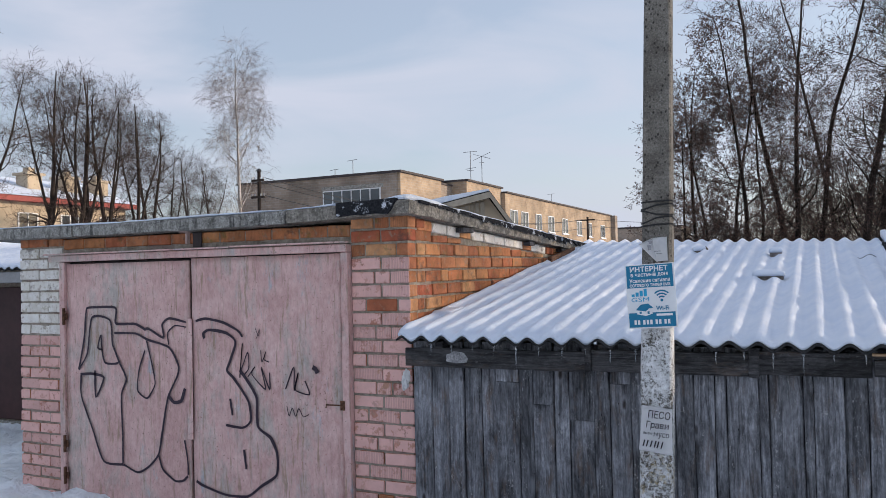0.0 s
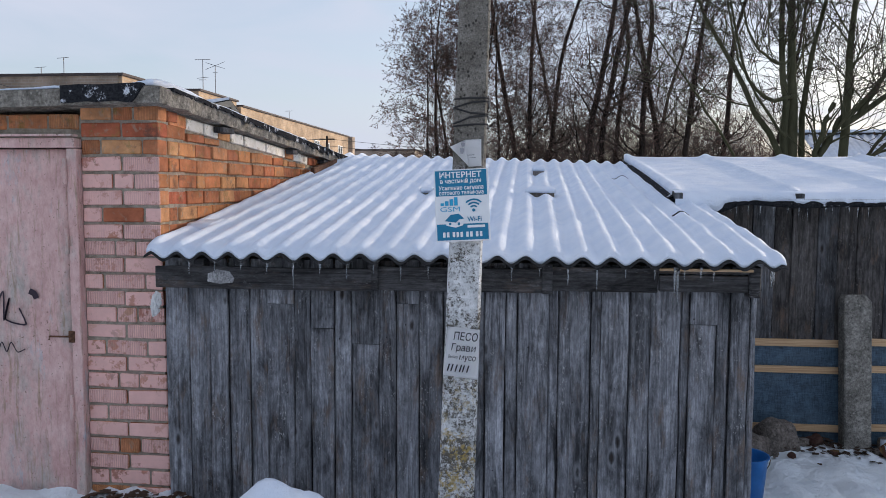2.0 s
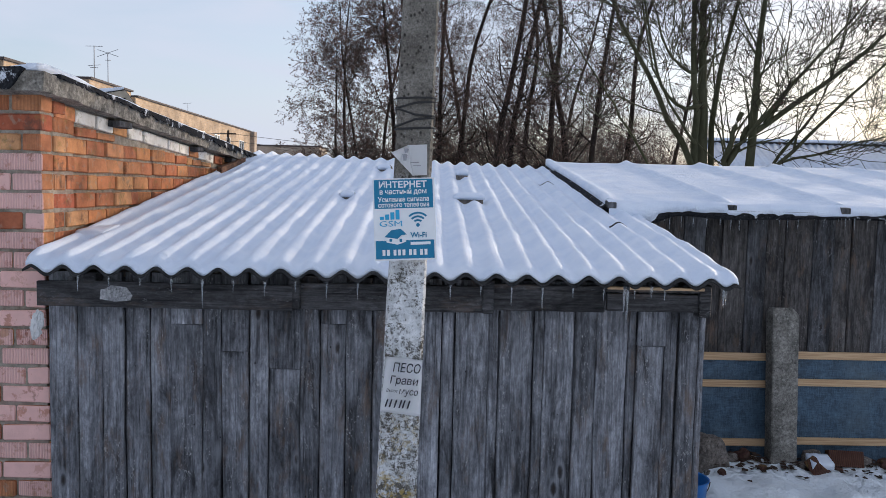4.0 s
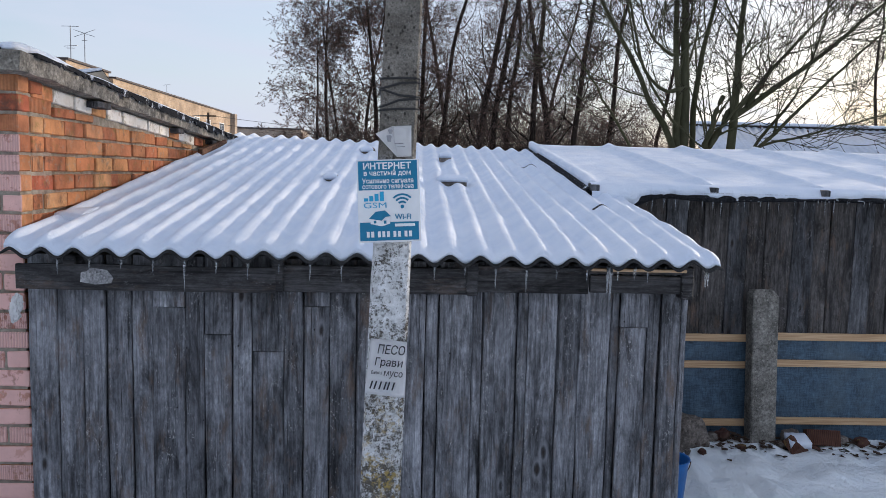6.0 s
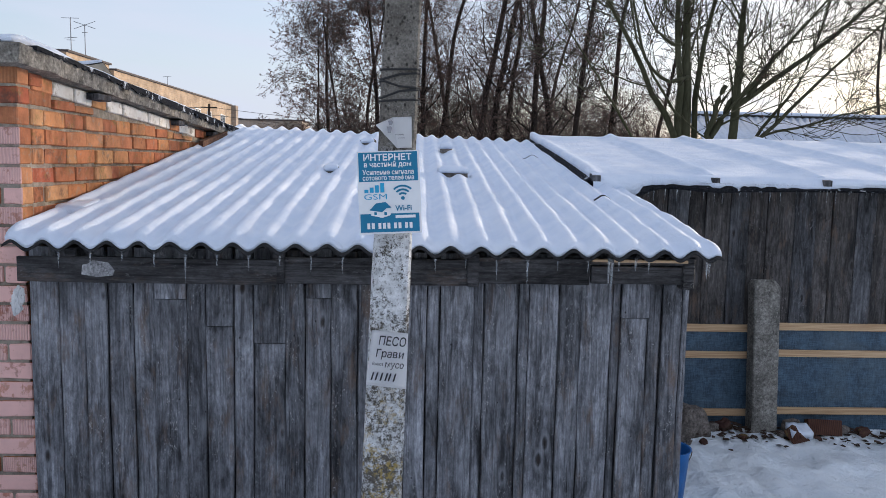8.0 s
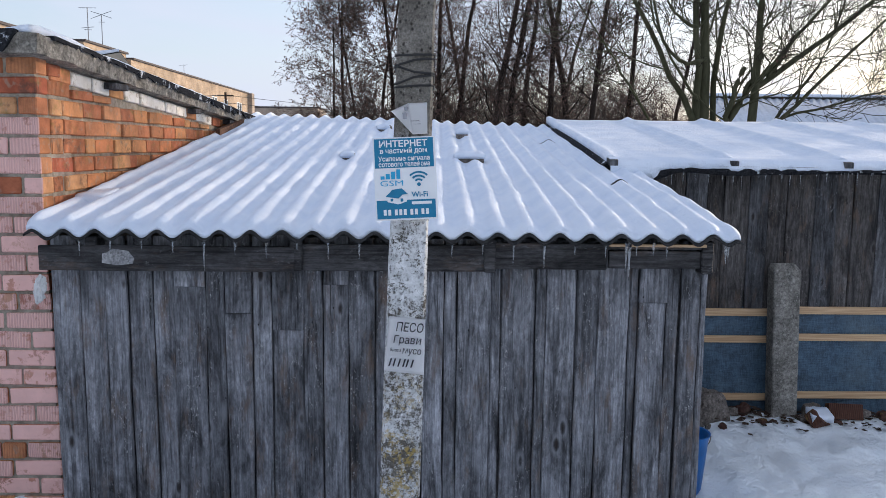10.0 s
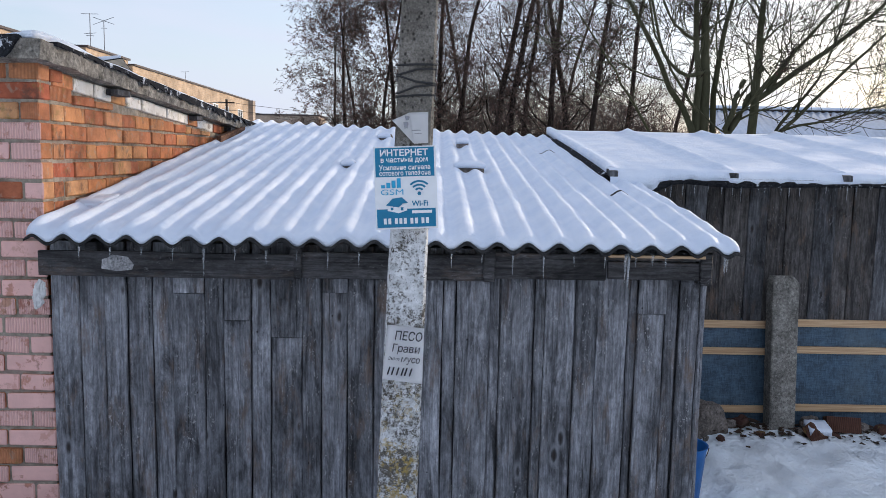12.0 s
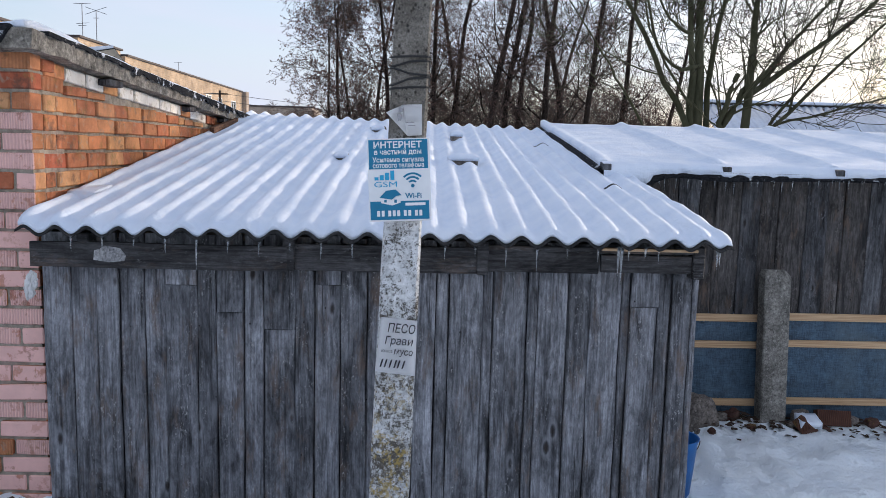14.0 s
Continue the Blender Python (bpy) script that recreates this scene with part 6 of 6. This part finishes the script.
# order of a shoot row: count, from, to, length, spread, waver, rise, points, thinness, falling-off, tip
ALDER = [make_tree("alder_tree", "tall dark leafless tree with brown seed clusters", BARK, TWIG, s,
                   [((0, 0, 0), (lean, 0.02, 1), 15.5, 0.125, 18, 0.07, 0.07)],
                   (20, 0.10, 0.97, 2.9, 50, 0.24, 0.16, 8, 0.34, 0.5, 0.2),
                   (7, 0.12, 1.0, 1.5, 46, 0.28, 0.08, 5, 0.5, 0.35, 0.3),
                   (5, 0.1, 1.0, 0.85, 52, 0.34, 0.04, 4, 0.55, 0.3, 0.4),
                   (4, 0.15, 1.0, 0.36, 55, 0.3, -0.02, 2, 0.7, 0.2, 0.6), (2, 0.05)) for s, lean in ((11, 0.03), (23, -0.05), (37, 0.06))]
LEAFY = make_tree("bushy_alder", "dense dark tree hung with dry brown leaves", BARK, TWIG, 91,
                  [((0, 0, 0), (-0.03, 0, 1), 10.6, 0.10, 14, 0.05, 0.06), ((0.35, 0.2, 0), (0.06, 0.03, 1), 9.6, 0.08, 13, 0.06, 0.05), ((-0.3, -0.1, 0), (-0.10, 0, 1), 8.4, 0.075, 12, 0.06, 0.05)],
                  (19, 0.10, 0.90, 2.9, 62, 0.18, 0.10, 8, 0.34, 0.50, 0.2),
                  (8, 0.12, 1.0, 1.25, 48, 0.28, 0.03, 5, 0.5, 0.35, 0.3),
                  (5, 0.1, 1.0, 0.62, 52, 0.32, -0.03, 3, 0.6, 0.3, 0.4),
                  (3, 0.15, 1.0, 0.30, 55, 0.3, -0.08, 2, 0.7, 0.2, 0.6), (5, 0.05))
BUSH = make_tree("thicket_bush", "dense leafless bush of thin brown stems", BARK_GREY, TWIG, 5,
                 [((dx, dy, 0), (dx * 0.5, dy * 0.5, 1), 6.0 + dx, 0.045, 9, 0.12, 0.0) for dx, dy in ((0, 0), (0.5, 0.2), (-0.5, 0.1), (0.2, -0.5), (-0.3, 0.5), (0.9, 0.3), (-0.9, -0.2))],
                 (9, 0.1, 1.0, 2.0, 46, 0.22, 0.06, 6, 0.5, 0.4, 0.25),
                 (6, 0.1, 1.0, 1.0, 50, 0.28, 0.02, 4, 0.6, 0.3, 0.4),
                 (3, 0.1, 1.0, 0.6, 52, 0.3, 0.0, 3, 0.7, 0.3, 0.4),
                 (2, 0.2, 1.0, 0.33, 55, 0.3, 0.0, 2, 0.8, 0.3, 0.5), (4, 0.055))
LINDEN = [make_tree("linden_tree", "bare pollarded linden with upright branches", BARK, TWIG, s,
                    [((0, 0, 0), (0.02, 0, 1), 12.2, 0.17, 14, 0.045, 0.05), ((0.05, 0.05, 4.6), (0.22, 0.1, 1), 7.0, 0.085, 9, 0.06, 0.05), ((-0.05, 0, 5.0), (-0.24, 0.1, 1), 6.6, 0.080, 9, 0.06, 0.05)],
                    (13, 0.22, 0.98, 2.6, 50, 0.20, 0.14, 8, 0.42, 0.5, 0.2),
                    (6, 0.12, 1.0, 1.3, 50, 0.26, 0.08, 5, 0.55, 0.35, 0.3),
                    (4, 0.1, 1.0, 0.75, 54, 0.3, -0.04, 4, 0.6, 0.3, 0.4),
                    (3, 0.15, 1.0, 0.42, 55, 0.3, -0.10, 3, 0.75, 0.3, 0.5)) for s in (41, 52)]
BIRCH_TREE = make_tree("birch_tree", "tall bare birch with pale trunk and hanging twigs", BIRCH, TWIG_BIRCH, 64,
                       [((0, 0, 0), (0.0, 0.0, 1), 16.6, 0.16, 16, 0.03, 0.05)],
                       (40, 0.16, 0.98, 4.4, 44, 0.10, 0.07, 7, 0.36, 0.72, 0.2),
                       (8, 0.2, 1.0, 1.7, 46, 0.16, -0.08, 6, 0.5, 0.4, 0.3),
                       (4, 0.15, 1.0, 1.1, 44, 0.14, -0.26, 5, 0.6, 0.3, 0.4),
                       (3, 0.2, 1.0, 0.85, 36, 0.12, -0.42, 4, 0.75, 0.3, 0.5))
# the mossy tree behind the felt roof: upright stems, swinging boughs, long low branches and two sawn stubs
MAPLE = [(((-0.05, 0, 0), (-0.09, 0, 2.6), (-0.17, 0, 3.6), (-0.22, 0, 4.5), (-0.3, 0.1, 6.5), (-0.2, 0.2, 10.0)), 0.072, 0.2),
         (((0.10, 0.1, 0), (0.07, 0.1, 2.6), (0.0, 0.1, 3.6), (-0.05, 0.1, 4.5), (-0.02, 0.2, 6.5), (0.1, 0.3, 10.5)), 0.105, 0.2),
         (((0.0, -0.1, 1.9), (-0.17, -0.1, 2.65), (-0.53, -0.1, 3.1), (-0.85, -0.1, 3.82), (-1.21, -0.1, 4.39), (-1.7, -0.1, 5.4), (-2.0, 0, 7.2)), 0.058, 0.25),
         (((-0.15, -0.1, 2.9), (-0.24, -0.15, 3.0), (-0.7, -0.2, 3.6), (-0.97, -0.2, 4.22), (-1.12, -0.2, 5.2), (-1.3, -0.2, 6.5)), 0.026, 0.3),
         (((0.0, 0.0, 3.53), (-0.36, -0.1, 3.40), (-0.7, -0.15, 3.69), (-0.87, -0.2, 4.04), (-1.0, -0.2, 4.9), (-1.3, -0.2, 5.8)), 0.034, 0.3),
         (((-0.18, 0, 4.0), (-0.30, -0.05, 4.02), (-0.54, -0.1, 4.14), (-0.75, -0.1, 4.5), (-1.1, -0.1, 5.6)), 0.030, 0.3),
         (((0.20, 0.15, 0), (0.19, 0.15, 2.6), (0.19, 0.15, 3.62), (0.29, 0.15, 4.17), (0.36, 0.15, 4.53), (0.7, 0.1, 6.2), (0.9, 0.1, 8.5)), 0.058, 0.25),
         (((0.66, -0.1, 0), (0.69, -0.1, 2.6), (0.74, -0.1, 3.27), (0.75, -0.1, 4.09), (0.77, -0.1, 4.54), (0.9, 0, 6.5), (0.8, 0, 10.0)), 0.085, 0.2),
         (((0.15, 0.0, 2.0), (0.36, 0, 2.59), (0.57, -0.05, 2.94), (0.76, -0.1, 3.32), (0.78, -0.1, 3.6)), 0.060, 0.7),
         (((0.78, -0.1, 3.2), (1.09, -0.2, 3.65), (1.51, -0.3, 4.16), (1.77, -0.35, 4.48), (2.6, -0.5, 5.6)), 0.034, 0.3),
         (((0.78, -0.1, 3.12), (1.42, -0.2, 3.61), (2.08, -0.3, 4.13), (2.6, -0.3, 4.6), (3.5, -0.3, 5.5)), 0.046, 0.3),
         (((0.7, 0.0, 2.1), (1.1, 0, 2.61), (1.47, 0, 3.06), (1.85, 0, 3.58), (2.13, 0, 4.58), (2.3, 0, 5.8)), 0.032, 0.3),
         (((0.75, -0.1, 2.2), (1.21, -0.1, 2.68), (1.7, -0.1, 3.16), (2.39, -0.1, 3.87), (2.82, -0.1, 4.29), (3.8, 0, 5.0)), 0.036, 0.3),
         (((0.75, 0.05, 2.45), (1.21, 0.05, 2.66), (1.96, 0.05, 2.84), (2.47, 0.05, 3.02), (2.94, 0.05, 3.08), (3.8, 0.05, 3.4)), 0.024, 0.35),
         (((0.26, -0.1, 2.3), (0.31, -0.1, 2.61), (0.42, -0.1, 3.03), (0.54, -0.1, 3.40)), 0.045, 0.8),
         (((0.90, -0.15, 3.25), (1.00, -0.15, 3.40), (1.14, -0.15, 3.6), (1.25, -0.15, 3.89)), 0.036, 0.8),
         (((-0.3, 0.2, 1.8), (-0.8, 0.2, 2.6), (-1.24, 0.2, 3.26), (-1.45, 0.2, 3.62), (-1.7, 0.2, 3.97), (-2.3, 0.2, 4.8)), 0.026, 0.3)]
rng = np.random.default_rng(3)
BIG = make_tree("maple_tree", "mossy many-stemmed bare tree with spreading boughs", BARK_GREEN, BARK, 77,
                [along(p, r, rng, tip) for p, r, tip in MAPLE],
                (7, 0.25, 0.98, 1.9, 42, 0.13, 0.06, 7, 0.36, 0.45, 0.22),
                (5, 0.25, 1.0, 1.0, 42, 0.16, 0.04, 5, 0.5, 0.4, 0.3),
                (3, 0.2, 1.0, 0.5, 44, 0.2, 0.03, 4, 0.6, 0.3, 0.4),
                (2, 0.25, 1.0, 0.28, 48, 0.22, 0.02, 2, 0.8, 0.3, 0.5), (0.12, 0.05))


def plant(tree, az_deg, dist, scale=1.0, turn=0.0, first=False, label="", group=""):
    a = radians(az_deg)
    m = Matrix.LocRotScale((-0.3 + dist * math.sin(a), 0.5 + dist * math.cos(a), 0.12), Euler((0, 0, radians(turn))), (scale,) * 3)
    if first:
        tree.matrix_basis = m
        ob = tree
    else:
        ob = copy_thing(tree, m)
        ob.scale = (scale,) * 3
    tagged(ob, label, "", group)
    return ob


# the wood behind the sheds
WOOD_ROWS = [(-0.7, 28.0, 0.92, 75, 1), (0.2, 25.0, 0.80, 140, 2), (1.2, 27.0, 0.85, 200, 0), (3.6, 25.0, 1.0, 260, 1), (4.4, 25.6, 1.0, 20, 2), (5.6, 27.0, 0.85, 310, 0),
             (7.4, 25.5, 0.95, 320, 0), (9.6, 27.0, 0.95, 45, 1), (11.0, 26.5, 0.95, 100, 2), (13.4, 31.0, 0.95, 170, 0), (16.0, 31.0, 0.8, 230, 1), (8.6, 38, 0.9, 222, 0), (2.4, 36, 0.95, 33, 1), (30.5, 36.0, 0.75, 90, 1)]
seen_kind = set()
for az_, d, sc, turn, k in WOOD_ROWS:
    plant(ALDER[k], az_, d, sc, turn, k not in seen_kind, group="trees of the wood")
    seen_kind.add(k)
for n, (az_, d, sc, turn) in enumerate(((-6.6, 25.0, 0.80, 0), (-3.4, 25.5, 0.93, 130))):
    plant(LEAFY, az_, d, sc, turn, n == 0, group="leafy trees at the edge of the wood")
for n, (az_, d, sc, turn) in enumerate(((-7.6, 26.5, 0.50, 0), (-5.0, 24.5, 0.55, 50), (-0.8, 27, 0.5, 110), (3.0, 31, 0.5, 160), (6.4, 30, 0.5, 210), (10.2, 30, 0.58, 260), (12.4, 28.5, 0.55, 40), (14.2, 29, 0.6, 310), (16.2, 30, 0.55, 30), (28.8, 30, 0.62, 80), (32.0, 29, 0.7, 130), (1.4, 38, 0.65, 70), (8.0, 38, 0.65, 190), (11.8, 36, 0.8, 330), (2.2, 30, 0.72, 140), (4.9, 31.5, 0.75, 15), (6.6, 34, 0.8, 100), (9.0, 31, 0.78, 220), (11.2, 33, 0.75, 75), (13.2, 32, 0.72, 285), (0.4, 32, 0.7, 195), (17.8, 33, 0.65, 60), (25.5, 31, 0.55, 5))):
    plant(BUSH, az_, d, sc, turn, n == 0, group="bushes of the wood")
BIG.matrix_basis = pose(3.66, 13.1, 0.12)
# the row of bare lindens and the birch
for n, (az_, d, sc, turn) in enumerate(((-56.6, 40, 1.02, 0), (-52.6, 46, 1.09, 80), (-51.1, 46, 1.10, 160), (-50.3, 47, 1.08, 230), (-49.0, 47, 1.05, 300), (-47.2, 48, 1.0, 40), (-46.5, 49, 0.96, 120), (-44.9, 50, 0.80, 200), (-43.6, 51, 0.78, 260), (-42.4, 54, 0.78, 330))):
    plant(LINDEN[n % 2], az_, d, sc, turn, n < 2, group="row of bare lindens")
plant(BIRCH_TREE, -40.2, 50.0, 0.96, 0, True)
# bare trees between the sheds and the low sun, whose branches break its light
for k, (az_, d, sc, turn) in enumerate(((44.0, 27, 0.95, 15), (49.5, 24, 1.0, 110), (54.5, 27, 1.0, 200), (60.0, 25, 0.95, 290))):
    plant(LINDEN[k % 2], az_, d, sc, turn, group="row of bare lindens")
for az_, d, sc, turn in ((-41.5, 49, 0.75, 10), (-43.5, 52, 0.7, 90), (-38.6, 55, 0.6, 170), (-46.5, 53, 0.7, 40), (-33.8, 72, 0.9, 60)):
    plant(BUSH, az_, d, sc, turn, group="bushes of the wood")

# ---- bricks, one by one ----
def brick_mesh(length, material, seed):
    bm = box(-length / 2, length / 2, -0.06, 0.06, -0.042, 0.042, 0.006)
    for v in bm.verts:
        v.co += 0.003 * Vector((noisy(seed, v.co.x * 40, v.co.z * 40), noisy(seed + 3, v.co.x * 40, v.co.z * 40), noisy(seed + 7, v.co.x * 40, v.co.z * 40)))
    bm.normal_update()
    if material is PINK_BRICK:  # the coat lies on the face to the lane alone
        for f in bm.faces:
            f.material_index = 0 if f.normal.y < -0.5 else 1
        return mesh_of(bm, [PINK_BRICK, CLAY])
    return mesh_of(bm, material)


KINDS = {key: [brick_mesh(n, mat, s) for s in (1.1, 5.7, 9.3)] for key, (n, mat) in {
    "clay": (0.25, CLAY), "clay_half": (0.12, CLAY), "pink": (0.25, PINK_BRICK), "pink_half": (0.12, PINK_BRICK), "lime": (0.25, LIME_BRICK), "lime_half": (0.12, LIME_BRICK)}.items()}
COURSE = 0.1


def lay(parent, key, along, z, face, width, height=0.088, side=False, fall=0.0):
    """One brick, its middle at `along`; width is the room it fills."""
    base = 0.12 if key.endswith("half") else 0.25
    ob = new("brick", KINDS[key][int(RNG.integers(3))])
    jut, tip = RNG.normal(0, 0.005), RNG.normal(0, 0.014) - fall
    scale = Vector((width / base, 1, height / 0.088))
    if side:
        ob.matrix_basis = Matrix.LocRotScale((face - 0.06 + jut, along, z), Euler((0, tip, math.pi / 2)), scale)
    else:
        ob.matrix_basis = Matrix.LocRotScale((along, face + 0.06 + jut, z), Euler((0, tip, 0)), scale)
    hang(ob, parent)
    ob.matrix_parent_inverse = Matrix()


# right pier: headers and stretchers in turn
z0 = 0.285
for k in range(24):
    z = z0 + COURSE * (k + 0.5)
    top = z > 2.35
    key = "clay" if top else "pink"
    a, b = GATE1 + 0.004, corner_x(z)
    cuts = [a, a + 0.125, a + 0.385, b] if k % 2 else [a, a + 0.255, b]
    if k % 4 == 3:
        cuts = [a, a + 0.20, a + 0.33, b]
    for i, (p, q) in enumerate(zip(cuts, cuts[1:])):
        w = q - p - (0.013 if i < len(cuts) - 2 else 0.0)
        kind = key if w > 0.16 else key + "_half"
        if not top and RNG.random() < 0.07:
            kind = kind.replace("pink", "clay")
        lay(pier_right, kind, p + w / 2, z, GY, w)
# left pier: pink below, white above, one orange course on top
for k in range(24):
    z = z0 + COURSE * (k + 0.5) - 0.02
    key = "clay" if k == 23 else ("lime" if z > 1.80 else "pink")
    a, b = GX0, GATE0 - 0.004
    cuts = [a, a + 0.13, a + 0.39, b] if k % 2 else [a, a + 0.26, a + 0.52, b]
    for i, (p, q) in enumerate(zip(cuts, cuts[1:])):
        w = q - p - 0.010
        kind = key if w > 0.16 else key + "_half"
        lay(pier_left, kind, p + w / 2, z, GY, w)
# course over the gate
x = GATE0
while x < GATE1 - 0.05:
    w = min(0.26, GATE1 - x) - 0.010
    lay(lintel, "clay" if w > 0.16 else "clay_half", x + w / 2, 2.585, GY + 0.004, w, 0.094)
    x += w + 0.010
# side wall, only what stands clear of the corrugated roof; the lower courses run level, the top one follows the slab
for k in range(10, 24):
    z = z0 + COURSE * (k + 0.5)
    y = GY + 0.132
    n = 0
    while y < 9.40:
        half = (n == 0 and k % 2 == 1) or (n * 7 + k * 3) % 11 == 5
        w = min((0.12 if half else 0.25) + RNG.uniform(-0.012, 0.012), 9.44 - y)
        mid = y + w / 2
        room = slab_low(mid) - (0.006 if y < 5.0 else 0.105) - (z - 0.044)
        foot = roof_z(-2.5, mid) - 0.10
        if room > 0.03 and z + 0.044 > foot:
            h = min(0.088, room)
            lay(side_wall, "clay_half" if half else "clay", mid, z - 0.044 + h / 2, corner_x(z), w, h, side=True)
        y += w + RNG.uniform(0.010, 0.017)
        n += 1
y = 5.0
while y < 9.40:
    w = min(0.24 + RNG.uniform(-0.03, 0.02), 9.44 - y)
    mid = y + w / 2
    bare = mid < 5.33 or 5.72 < mid < 6.02 or 7.28 < mid < 7.56 or 8.12 < mid < 8.58
    lay(side_wall, "clay" if bare else "lime", mid, slab_low(mid) - 0.052, corner_x(2.6), w, 0.082, side=True, fall=-0.0495)
    y += w + 0.014
